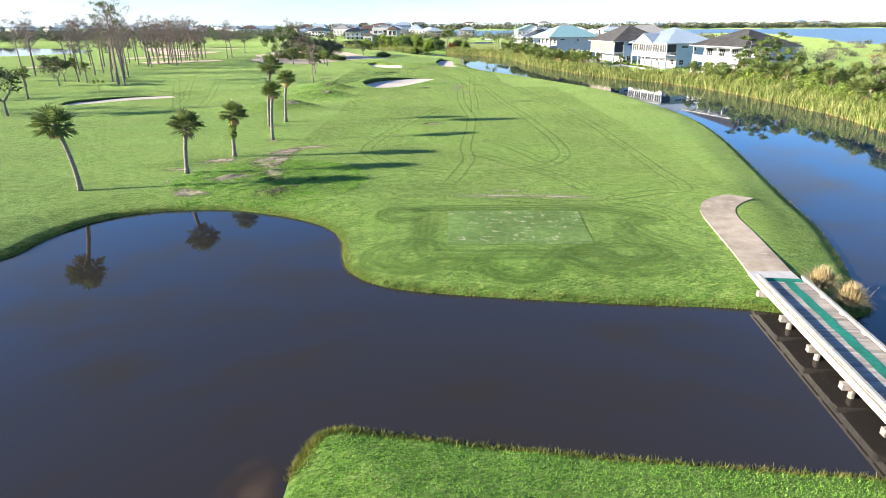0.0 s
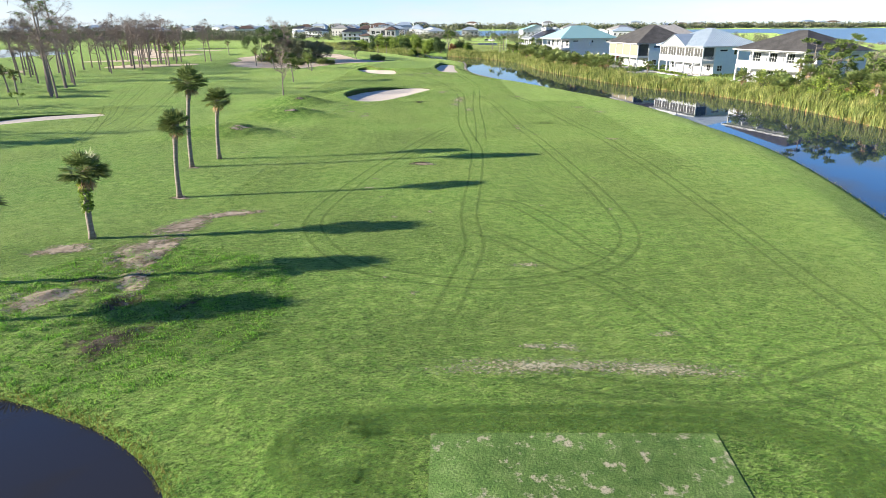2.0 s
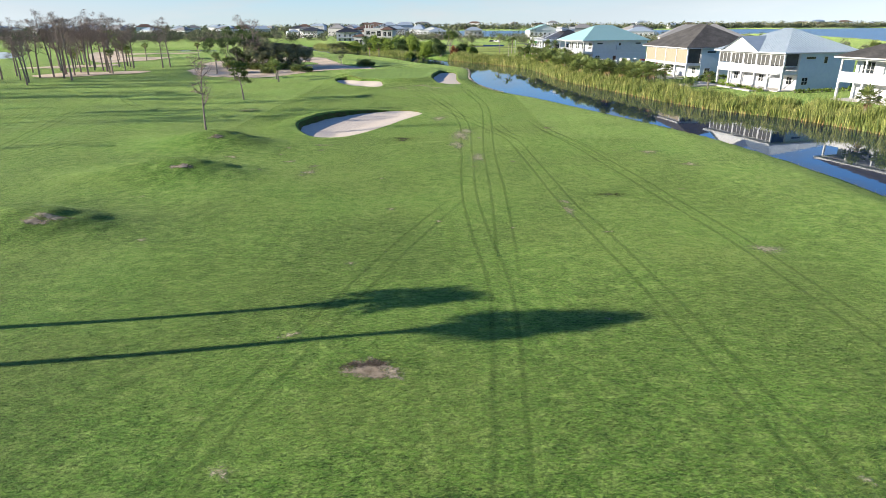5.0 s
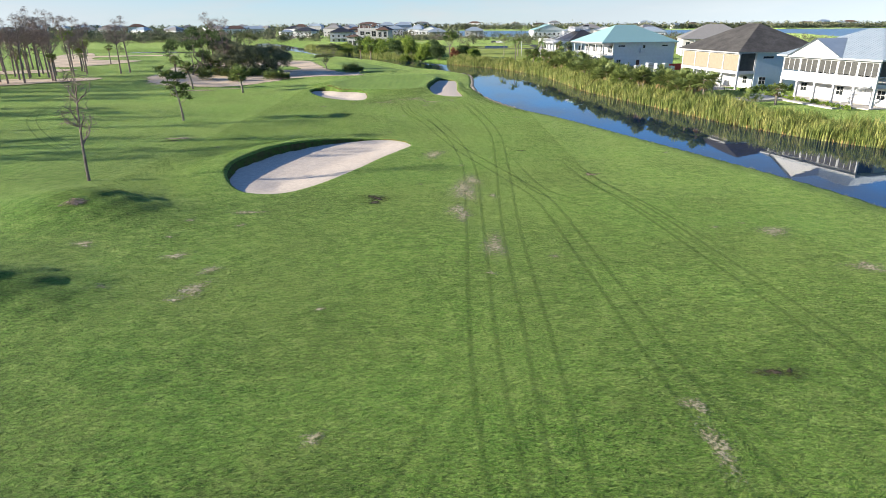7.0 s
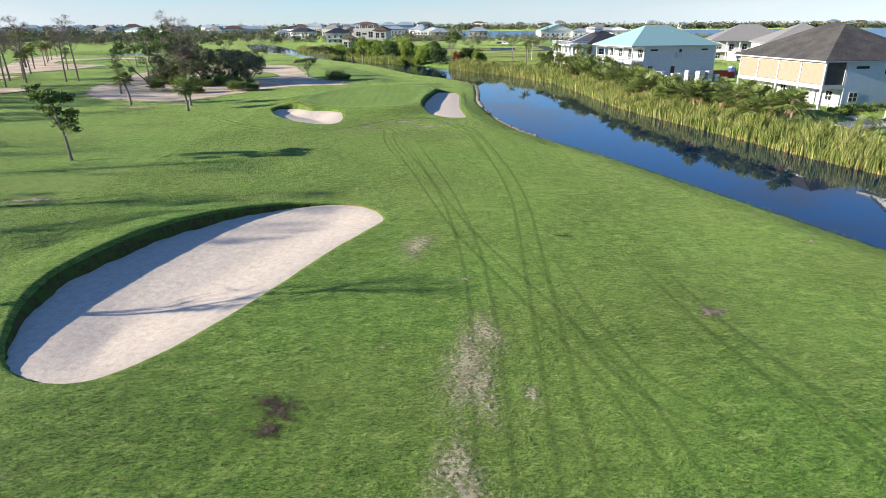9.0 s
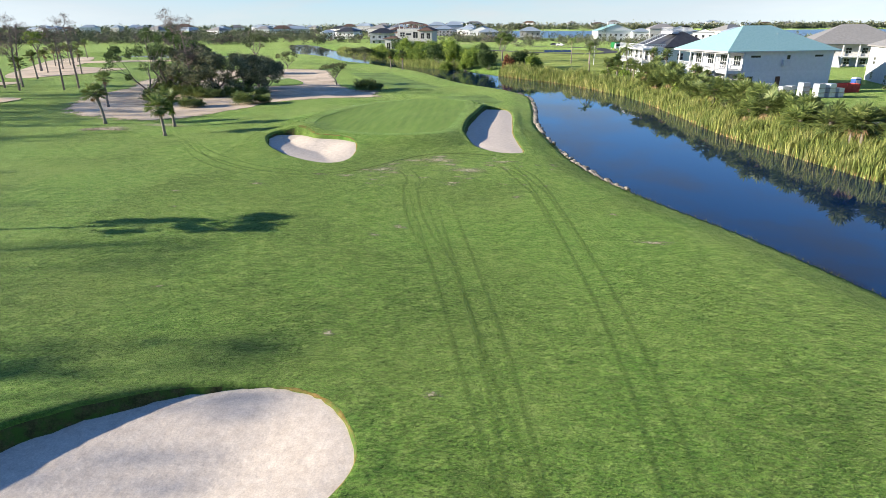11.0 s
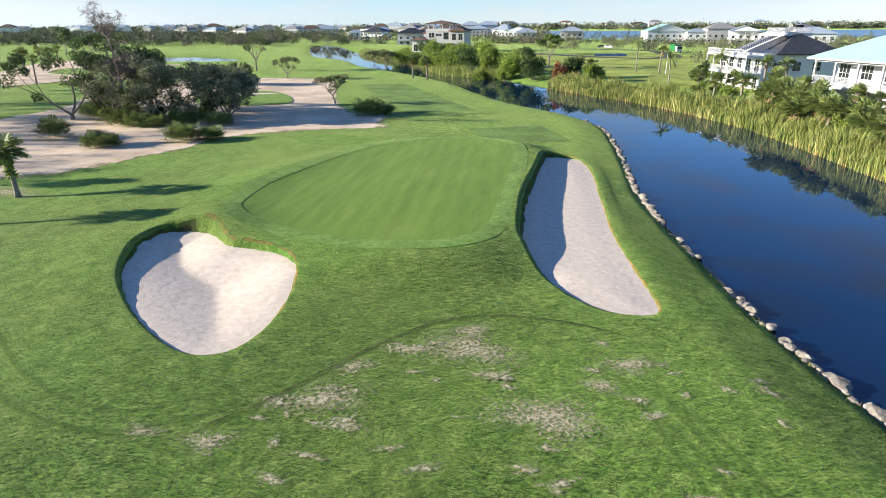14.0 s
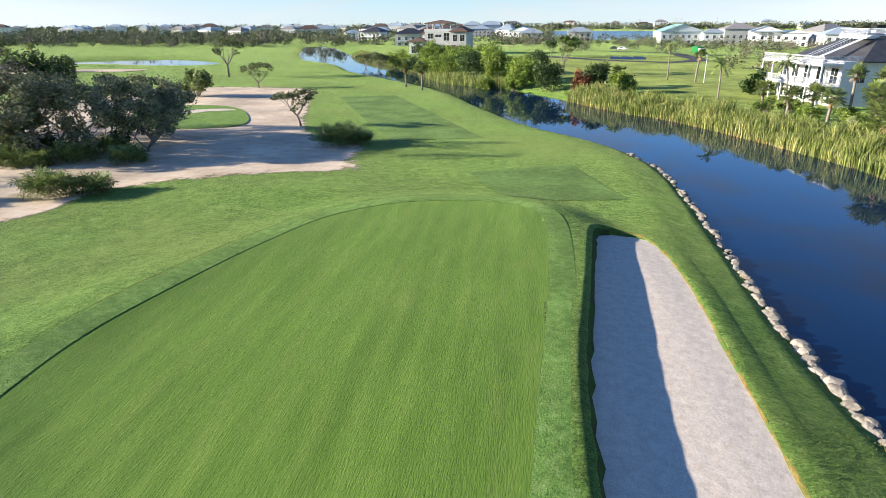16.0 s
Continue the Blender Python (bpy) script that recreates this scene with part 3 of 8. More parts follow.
# outline, left-and-back rise of the lip, depth of the floor
BUNKERS = [("greenside", catmull(BUNKER_1, 8), 0.75, 0.5), ("front", catmull(BUNKER_2, 8), 0.35, 0.45), ("riverside", catmull(BUNKER_3, 8), -0.08, 0.0), ("far", catmull(BUNKER_L, 8), 0.5, 0.3)]
GREEN_POLY = catmull(GREEN_EDGE, 6)
MOUNDS = [(-23.6, 126.6, 1.6, 4.2, 3.3), (-21.6, 112.8, 1.4, 4.0, 3.0), (-24.8, 98.2, 1.2, 3.8, 3.0), (-27.5, 130.5, 0.7, 4, 3), (-30, 98, 0.6, 4, 3), (-27, 112, 0.6, 4, 3), (-21, 61, 0.25, 5, 4), (-30, 62, 0.3, 6, 4), (-14, 199, 0.3, 4, 3), (-53, 122, 0.8, 4, 3), (-23.5, 220, 0.5, 2.8, 11), (-18, 240, 0.4, 6, 2.5)]
SHELF = [(-28, 214, 0.9, 7, 16), (-24, 240, 0.5, 10, 6)]
_cy = [-60, 10, 40, 60, 78, 91, 106, 125, 142, 156, 173, 188, 200, 215, 231, 245, 258, 271, 286, 310, 343, 400, 470, 600]
_cx = [40, 38, 38, 42, 45, 47, 48, 47, 44, 39, 29, 24, 21.5, 19.5, 18.7, 18.4, 17, 13, 6, -7, -29, -58, -92, -145]


def waves(x, y):
    return (np.sin(x * 0.13 + 0.5) * np.sin(y * 0.09 + 1.1) + 0.6 * np.sin(x * 0.31 + y * 0.17) + 0.4 * np.sin(y * 0.37 - x * 0.21 + 2)) * 0.06


def land(x, y, carve=True):
    """Height of the ground; without carve the bunkers are filled to their rims."""
    x, y = np.asarray(x, float), np.asarray(y, float)
    wat = np.maximum(np.minimum(sdist(x, y, WATERS), -sdist(x, y, NEAR_LAND)), np.maximum(sdist(x, y, LAKE), sdist(x, y, LAKE_2)))
    wat = np.maximum(wat, sdist(x, y, BAY))
    d = -wat
    right = x > np.interp(y, _cy, _cx)
    base = np.where(right, 0.9 + 0.6 * sstep(2, 9, d), 0.8) + waves(x, y)
    base = base + 0.25 * sstep(300, 900, y) + 0.5 * sstep(60, 160, np.abs(x)) * np.sin(x * 0.02) * np.sin(y * 0.017)
    for mx, my, h, rx, ry in MOUNDS:
        base = base + h * (1.0 if h > 1 else 0.8) * np.exp(-((x - mx) / (1.35 * rx)) ** 2 - ((y - my) / ry) ** 2)
    lumpy = np.exp(-((x + 16) / 7.5) ** 2 - ((y - 51) / 8) ** 2)
    for mx, my, h, rx, ry in MOUNDS[:3]:
        lumpy = lumpy + 0.8 * np.exp(-((x - mx) / 7) ** 2 - ((y - my) / 4.5) ** 2)
    base = base + lumpy * 0.07 * (np.sin(x * 1.9 + 1.3 * np.sin(y * 0.8)) * np.sin(y * 2.3 + x * 0.6) + 0.7 * np.sin(x * 3.3 - y * 1.7 + 0.6))
    base = base + 0.95 * sstep(-6.0, -0.6, sdist(x, y, GREEN_POLY, 12)) * sstep(0.5, 6, d)
    for mx, my, h, rx, ry in SHELF:
        base = base + h * 0.5 * np.exp(-((x - mx) / rx) ** 2 - ((y - my) / ry) ** 2)
    for _, poly, rise, deep in BUNKERS:
        s = sdist(x, y, poly, 8)
        c, r = poly.mean(0), 0.5 * (poly.max(0) - poly.min(0))
        side = np.clip(-(x - c[0]) / r[0] * 0.85 + (y - c[1]) / r[1] * 0.45, 0, 1)
        base = base + rise * side * sstep(-5, 0, s)
        if carve:
            base = base - (1.3 + deep) * sstep(-0.12, 0.14, s)
    lip = np.clip(d / 0.45, 0, 1) * 0.3
    z = lip + (base - 0.3) * sstep(0.1, 4.2, d)
    return np.where(d > 0, z, np.maximum(-1.6, d * 0.7))


def spread(lo, hi, step, grow, reach):
    """Even steps from lo to hi, then ever longer ones out to the reach on both sides."""
    mid = list(np.arange(lo, hi + 1e-6, step))
    a, s = lo, step
    while a > reach[0]:
        s *= grow
        a -= s
        mid.insert(0, a)
    a, s = hi, step
    while a < reach[1]:
        s *= grow
        a += s
        mid.append(a)
    return np.array(mid)


GX = np.unique(np.round(np.concatenate([spread(-34, 40, 0.6, 1.05, (-3000, 3200)), np.arange(-26, 6, 0.4)]), 4))
GY = np.unique(np.round(np.concatenate([spread(-4, 275, 0.6, 1.035, (-400, 4200)), np.arange(129, 158, 0.35), np.arange(190, 237, 0.35)]), 4))


X_, Y_ = np.meshgrid(GX, GY)
HEIGHTS = np.concatenate([land(X_[i:i + 60], Y_[i:i + 60]) for i in range(0, len(GY), 60)])


def ground_sheet():
    X, Y, Z = X_, Y_, HEIGHTS
    nx, ny = len(GX), len(GY)
    me = bpy.data.meshes.new("ground")
    co = np.stack([X, Y, Z], -1).reshape(-1, 3)
    idx = np.arange(nx * ny).reshape(ny, nx)
    q = np.stack([idx[:-1, :-1], idx[:-1, 1:], idx[1:, 1:], idx[1:, :-1]], -1).reshape(-1, 4)
    me.vertices.add(len(co))
    me.vertices.foreach_set("co", co.ravel())
    me.loops.add(q.size)
    me.loops.foreach_set("vertex_index", q.ravel())
    me.polygons.add(len(q))
    me.polygons.foreach_set("loop_start", np.arange(0, q.size, 4))
    me.polygons.foreach_set("loop_total", np.full(len(q), 4))
    me.polygons.foreach_set("use_smooth", np.ones(len(q), bool))
    me.update(calc_edges=True)
    me.materials.append(GRASS)
    me.materials.append(add_stripes(GREEN, 1.25, -2.6, 0.04))
    cx, cy = 0.5 * (GX[1:] + GX[:-1]), 0.5 * (GY[1:] + GY[:-1])
    FX, FY = np.meshgrid(cx, cy)
    me.polygons.foreach_set("material_index", (sdist(FX, FY, GREEN_POLY, 5) > 0).astype(np.int32).ravel())
    return tagged(new("ground", me), "mown green golf course turf with tyre marks and worn patches", "ground", kind="structure")


def patch_outline(poly, z):
    """One flat face within an outline."""
    return MB().add([(float(a), float(b), z) for a, b in poly], [tuple(range(len(poly)))])


ground_sheet()
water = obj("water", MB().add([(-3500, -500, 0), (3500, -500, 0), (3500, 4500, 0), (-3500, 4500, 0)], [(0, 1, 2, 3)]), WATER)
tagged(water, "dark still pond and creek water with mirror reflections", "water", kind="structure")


bay = obj("bay_water", patch_outline(BAY, 0.03), BAY_WATER)
tagged(bay, "wind-rippled blue bay water beyond the houses", "water", kind="structure")


def zat(x, y):
    """Height of the ground sheet at one place."""
    i = min(max(int(np.searchsorted(GX, x)) - 1, 0), len(GX) - 2)
    j = min(max(int(np.searchsorted(GY, y)) - 1, 0), len(GY) - 2)
    u, v = (x - GX[i]) / (GX[i + 1] - GX[i]), (y - GY[j]) / (GY[j + 1] - GY[j])
    return float((HEIGHTS[j, i] * (1 - u) + HEIGHTS[j, i + 1] * u) * (1 - v) + (HEIGHTS[j + 1, i] * (1 - u) + HEIGHTS[j + 1, i + 1] * u) * v)


def patch_sheet(name, outline, material_, lift, rings=10, height=None, centre=None):
    """A sheet over the ground within an outline, made of rings that close on its middle."""
    P = np.asarray(outline)
    c = P.mean(0) if centre is None else np.array(centre)
    ss = np.linspace(1, 0, rings + 1)[:-1]
    pts = np.concatenate([c + (P - c) * s for s in ss] + [c[None]])
    z = (land(pts[:, 0], pts[:, 1], False) if height is None else height(pts[:, 0], pts[:, 1])) + lift
    n = len(P)
    mb = MB()
    mb.v = [tuple(p) for p in np.column_stack([pts, z])]
    for r in range(rings - 1):
        for k in range(n):
            a, b = r * n + k, r * n + (k + 1) % n
            mb.f.append((a, b, b + n, a + n))
    for k in range(n):
        mb.f.append(((rings - 1) * n + k, (rings - 1) * n + (k + 1) % n, rings * n))
    ob = obj(name, mb, material_, smooth=True)
    at = ob.data.attributes.new('fade', 'FLOAT', 'POINT')
    at.data.foreach_set('value', np.concatenate([np.repeat(1 - ss, n), [1.0]]).astype(np.float32))
    if ob.data.polygons[0].normal.z < 0:
        ob.data.flip_normals()
    return ob


def bunker(poly, rise, deep, label, cap, face_h):
    c, r = poly.mean(0), 0.5 * (poly.max(0) - poly.min(0))
    area = 0.5 * np.sum(poly[:, 0] * np.roll(poly[:, 1], -1) - np.roll(poly[:, 0], -1) * poly[:, 1])
    tang = np.roll(poly, -1, 0) - np.roll(poly, 1, 0)
    nrm = np.stack([tang[:, 1], -tang[:, 0]], 1) * np.sign(area)
    nrm /= np.linalg.norm(nrm, axis=1)[:, None]
    rim = land(*(poly + nrm * 0.3).T, False)
    side = np.clip(-(poly[:, 0] - c[0]) / r[0] * 0.85 + (poly[:, 1] - c[1]) / r[1] * 0.45, 0, 1)
    wide = (0.62 if rise > 0.4 or rise < 0.2 else 0.85) * min(r)
    low = float(np.percentile(rim, 15)) - deep
    scallop = 0.10 * np.sin(np.arange(len(poly)) * 0.83) * np.sin(np.arange(len(poly)) * 0.31 + 1)
    edge_z = np.minimum(rim - 0.08 - (face_h + scallop) * side, low + cap)

    gx, gy = np.arange(poly[:, 0].min() - 0.4, poly[:, 0].max() + 0.4, 0.22), np.arange(poly[:, 1].min() - 0.4, poly[:, 1].max() + 0.4, 0.22)
    FX, FY = np.meshgrid(gx, gy)
    d = sdist(FX, FY, poly, 8)
    w = 1 / ((FX[..., None] - poly[:, 0]) ** 2 + (FY[..., None] - poly[:, 1]) ** 2 + 0.25) ** 1.6
    near = (w * edge_z).sum(-1) / w.sum(-1)
    t = sstep(-0.15, wide, d)
    rnd = np.random.RandomState(3)
    FZ = near * (1 - t) + low * t + rnd.normal(0, 0.004, FX.shape)
    idx = np.arange(FX.size).reshape(FX.shape)
    keep = np.maximum.reduce([d[:-1, :-1], d[1:, :-1], d[:-1, 1:], d[1:, 1:]]) > -0.05
    mb = MB()
    mb.v = np.stack([FX, FY, FZ], -1).reshape(-1, 3).tolist()
    mb.f = np.stack([idx[:-1, :-1], idx[:-1, 1:], idx[1:, 1:], idx[1:, :-1]], -1)[keep].tolist()
    sand = obj("bunker_sand", mb, SAND, smooth=True)
    tagged(sand, label, "sand bunker", "sand bunkers", "structure")
    n = len(poly)
    rnd = np.random.RandomState(7)
    wob = rnd.uniform(-0.04, 0.04, n)
    rows = []
    for o, up in ((1.5, -0.04), (1.1, 0.004), (0.75, 0.012), (0.45, 0.015), (0.2, 0.02)):
        q = poly + nrm * o
        rows.append(np.column_stack([q, land(*q.T, False) + up]))
    face = np.clip(0.85 * (rim - edge_z - 0.12), 0, 0.95)[:, None]
    foot = poly - nrm * (0.06 + wob[:, None] * 2 + face)
    rows += [np.column_stack([poly + nrm * (0.0 + wob[:, None]), rim + 0.01]), np.column_stack([poly - nrm * (0.1 + wob[:, None] + 0.4 * face), rim - 0.05 - 0.15 * side]), np.column_stack([foot, edge_z - 0.02]), np.column_stack([foot, edge_z - 0.5])]
    mb = MB()
    mb.v = [tuple(p) for row in rows for p in row]
    for k in range(len(rows) - 1):
        for i in range(n):
            a, b = k * n + i, k * n + (i + 1) % n
            mb.f.append((a, b, b + n, a + n))
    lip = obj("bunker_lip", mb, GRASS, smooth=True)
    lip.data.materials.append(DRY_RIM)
    lip.data.materials.append(SHADE_FACE)
    # lip faces turned from the sun take the soil with painted shade
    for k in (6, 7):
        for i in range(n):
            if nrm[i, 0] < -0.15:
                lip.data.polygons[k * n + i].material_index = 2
    for k in (5,):
        for i in range(n):
            if nrm[i, 0] > 0.1:
                lip.data.polygons[k * n + i].material_index = 1
    tagged(lip, "thick green grass lip round a sand bunker", "grass edge", kind="structure")


for (nm, poly, rise, deep), lab in zip(BUNKERS, ["raked pale sand in a deep kidney-shaped bunker", "raked pale sand in a rounded bunker before the green", "raked pale sand in a long bunker beside the creek", "narrow strip of pale sand in a fairway bunker"]):
    bunker(poly, rise, deep, lab, {"greenside": 0.95, "front": 0.75}.get(nm, 0.5), {"greenside": 0.95, "front": 0.3}.get(nm, 0.6))


# ---- tees, tracks, worn patches, waste sand, cart path ----
def ribbon(name, centre, offset, width, mat_, lift=0.02, n=7, jitter=0.0):
    """A strip of turf along a curve, with its fade across the strip."""
    C = catmull(centre, n, closed=False)
    tang = np.gradient(C, axis=0)
    nr = np.stack([tang[:, 1], -tang[:, 0]], 1)
    nr /= np.linalg.norm(nr, axis=1)[:, None] + 1e-9
    C = C + nr * offset
    cols = [-0.5, -0.17, 0.17, 0.5]
    mb = MB()
    fade = []
    ends = np.minimum(np.arange(len(C)), np.arange(len(C))[::-1]) / 6.0
    pts = np.stack([C + nr * width * c for c in cols], 1)
    z = land(pts[..., 0], pts[..., 1], False) + lift
    for i in range(len(C)):
        for k, c in enumerate(cols):
            mb.v.append((pts[i, k, 0], pts[i, k, 1], z[i, k]))
            fade.append((0.0 if k in (0, 3) else 1.0) * min(1, ends[i]))
    for i in range(len(C) - 1):
        for k in range(3):
            a = i * 4 + k
            mb.f.append((a, a + 1, a + 5, a + 4))
    ob = obj(name, mb, mat_, smooth=True)
    if ob.data.polygons[0].normal.z < 0:
        ob.data.flip_normals()
    ob.data.attributes.new("fade", "FLOAT", "POINT").data.foreach_set("value", np.array(fade, np.float32))
    return ob


TRACKS = [
    [(-2.2, 182), (0.4, 168), (2.4, 156), (3.8, 141), (3.6, 123), (3.3, 107), (3.7, 97), (4.2, 88), (3.4, 75), (2.5, 65), (2.6, 59), (1.9, 55), (1.1, 51), (0.2, 47.5)],
    [(-0.3, 193.9), (4.6, 189), (6.9, 170), (7.5, 157), (6.9, 142), (5.9, 123), (5.6, 109), (5.2, 98), (4.7, 88)],
    [(-4.6, 184), (-0.4, 165.5), (2.6, 151.5), (4.7, 144), (7.2, 136), (8.9, 130), (9.6, 120), (10, 112), (10.3, 104), (11.1, 97), (12.2, 82), (12.8, 67), (12.2, 60), (10.4, 56.4), (8, 54.4), (4.8, 53.2), (1.3, 53.2), (-3.7, 55.3), (-7, 60), (-8, 65.5), (-6.3, 76), (-4, 84.5), (-0.7, 96), (3, 107)],
    [(7.4, 146.4), (8.9, 133), (12.6, 128)],
    [(12.6, 141), (14.8, 130.4), (16.4, 120), (17.8, 108), (19.0, 96), (19.6, 80), (19.7, 66), (19.4, 54), (19.4, 47), (17.2, 46), (14.3, 45), (12.9, 43.7), (15.6, 41.1), (16.4, 37.3)],
    [(2.9, 61.7), (5, 59), (6.7, 56.1), (8.6, 53.7), (9.9, 51.4), (10.9, 48.8), (12.2, 45.4)],
    [(3.3, 69.3), (6, 67), (8, 62.5), (9.4, 58.3), (10.6, 56.1)],
    [(2.4, 45.2), (6.2, 43.9), (9.9, 43.3), (13.9, 43.6), (18, 45.4)],
    [(12.9, 144.4), (13.5, 138), (14.3, 133.5), (15.6, 128), (17.4, 118)],
    [(-33.3, 203.7), (-28.6, 197.3), (-22.9, 192.1), (-18.5, 189.2), (-14.8, 188.3), (-12.3, 189.5), (-10.8, 191.1)],
    [(-31.5, 200.1), (-26.3, 193.1), (-21, 188.6), (-17.9, 187.9)],
    [(2.5, 194), (3.5, 190.2), (4.6, 185.9), (5.5, 182.1), (6.6, 170)],
    [(-6.3, 190.5), (-5, 186.9), (-4.7, 183.1), (-3.4, 176), (-1, 168)],
    [(-44, 101), (-46, 110.6), (-54.5, 134.2), (-70.4, 178.5)],
    [(-39.5, 100), (-41.4, 108.5), (-47.8, 130.8), (-62.5, 178.1)],
    [(-40, 90), (-43.3, 100.2), (-52.3, 122.2), (-70.1, 165.8)],
    [(-36, 150), (-40, 128), (-44, 116), (-46, 100)],
    [(-34, 145), (-46, 158), (-58, 175), (-66, 195)],
]
for i, c in enumerate(TRACKS):
    for off in (-0.55, 0.55):
        tagged(ribbon("tyre_track", c, off, 0.30, TRACK_MAT, 0.018 + 0.002 * i), "faint dark tyre track pressed into the turf", "tyre track", kind="structure")

TEE_LOOP = [(-1.6, 42.1), (-1.5, 34.9), (-2.8, 33.7), (-3.2, 32.2), (-2.0, 31.0), (0.2, 31.5), (2.4, 30.9), (4.1, 29.8), (5.8, 31.0), (7.1, 32.8), (9.0, 32.8), (9.9, 31.4), (12.6, 31.8), (12.3, 33.7), (11.4, 35.2), (11.8, 37.5), (13.1, 38.7), (14.5, 39.3), (13.2, 40.3), (10.1, 41.6), (4.7, 42.0), (-3.3, 41.2), (-3.6, 39.4), (-1.7, 38.6)]
for off in (-0.5, 0.0, 0.5):
    tagged(ribbon("mower_loop", TEE_LOOP, off, 0.62, LUSH_MAT, 0.03 + 0.002 * off), "darker mower band of lush turf round the tee", "turf loop", kind="structure")
for off in (-0.5, 0.1, 0.6):
    tagged(ribbon("mower_loop", [(-2.6, 41.9), (0.2, 41.9), (9.4, 41.9), (12.2, 41.5), (13.4, 40.2), (12.4, 38.4), (12.6, 36.4), (13.6, 34.4), (15.4, 32.6)], off, 0.6, LUSH_MAT, 0.036 + 0.002 * off, 10), "darker mower band of lush turf round the tee", "turf loop", kind="structure")
    tagged(ribbon("mower_loop", [(-0.9, 41.2), (-1.0, 33.6), (0.4, 32.6), (5, 32.5), (9.6, 32.6)], off, 0.6, LUSH_MAT, 0.026 + 0.002 * off, 12), "darker mower band of lush turf round the tee", "turf loop", kind="structure")
for k, (lx_, ly_, ra, rb_) in enumerate([(-2.2, 32.9, 2.1, 1.7), (-2.9, 40.4, 1.2, 1.1), (4.2, 31.4, 1.9, 1.6), (10.6, 31.9, 3.4, 1.7), (9.0, 32.4, 2.2, 1.5), (11.0, 33.2, 1.6, 1.4)]):
    ring_ = [(lx_ + ra * math.cos(a_), ly_ + rb_ * math.sin(a_)) for a_ in np.linspace(0.3 * k, 0.3 * k + 5.6, 13)]
    for off in (0.0, 0.5):
        tagged(ribbon("mower_loop", ring_, off, 0.55, LUSH_MAT, 0.044 + 0.003 * k + 0.001 * off, 8), "curved mower turn pressed into the turf beside the tee", "turf loop", kind="structure")


def rect(x0, y0, x1, y1, x2, y2, x3, y3, n=10):
    pts = []
    cs = [(x0, y0), (x1, y1), (x2, y2), (x3, y3)]
    for (a, b), (c, d) in zip(cs, cs[1:] + cs[:1]):
        pts += [(a + (c - a) * k / n, b + (d - b) * k / n) for k in range(n)]
    return np.array(pts)


tee_mat = patchy(TEE.copy(), (0.42, 0.37, 0.24), 2.0, 0.56, 0.65, detail=10)
tagged(patch_sheet("tee_box", rect(0.35, 41.1, 9.55, 41.1, 9.1, 34, 0.3, 34.05), tee_mat, 0.02, 10), "flat mown tee with straw-coloured divots", "tee", "tees", "structure")
tagged(patch_sheet("tee_box", rect(-9.3, 248.2, -5.5, 239.6, 3.3, 241.6, -0.3, 253.0), TEE, 0.04, 10), "flat dark-green mown tee behind the green", "tee", "tees", "structure")
tagged(patch_sheet("tee_box", rect(-38.8, 305.2, -19.5, 262.4, -9.5, 266.1, -29.2, 309), TEE, 0.04, 14), "long flat dark-green mown tee", "tee", "tees", "structure")

# collars: the fringe round the green, and the step in the turf before it
gp = np.concatenate([GREEN_POLY, GREEN_POLY[:1]])
tagged(ribbon("green_collar", gp, -0.6, 1.3, COLLAR, 0.018, 2), "bright fringe of longer turf round the green", "turf fringe", kind="structure")
tagged(ribbon("turf_seam", [p for p in gp[:len(gp) * 6 // 10] if p[0] < -5 and p[1] > 210], -1.4, 0.24, TRACK_MAT, 0.045, 2), "dark seam in the turf round the green", "turf seam", kind="structure")
# this seam's shadow is painted with darker turf
tagged(ribbon("turf_seam", [(-12.3, 187.6), (-10, 190.4), (-7.6, 194), (-5.2, 196.6), (-2.6, 197.6), (0.2, 197.4), (2.8, 196.6)], 0, 0.35, TRACK_MAT, 0.035), "seam in the turf before the green, its shadow painted dark", "turf seam", kind="structure")


# thin dark ribbons that paint the step's shadow along the seam
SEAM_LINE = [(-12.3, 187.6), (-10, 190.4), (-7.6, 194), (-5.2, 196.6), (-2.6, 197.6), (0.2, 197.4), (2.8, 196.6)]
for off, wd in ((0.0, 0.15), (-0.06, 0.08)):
    tagged(ribbon("turf_step", SEAM_LINE, off, wd, STEP_SHADE_MAT, 0.05 + off * 0.05, 12), "dark strip painted as the shadow where the turf steps down", "turf seam", kind="structure")


def blot(cx, cy, rx, ry, turn, seed, n=40):
    rnd = random.Random(seed)
    ph = [rnd.uniform(0, 6.28) for _ in range(4)]
    out = []
    for k in range(n):
        a = 2 * math.pi * k / n
        r = 1 + 0.18 * math.sin(2 * a + ph[0]) + 0.14 * math.sin(3 * a + ph[1]) + 0.09 * math.sin(5 * a + ph[2])
        x, y = rx * r * math.cos(a), ry * r * math.sin(a)
        out.append((cx + x * math.cos(turn) - y * math.sin(turn), cy + x * math.sin(turn) + y * math.cos(turn)))
    return np.array(out)


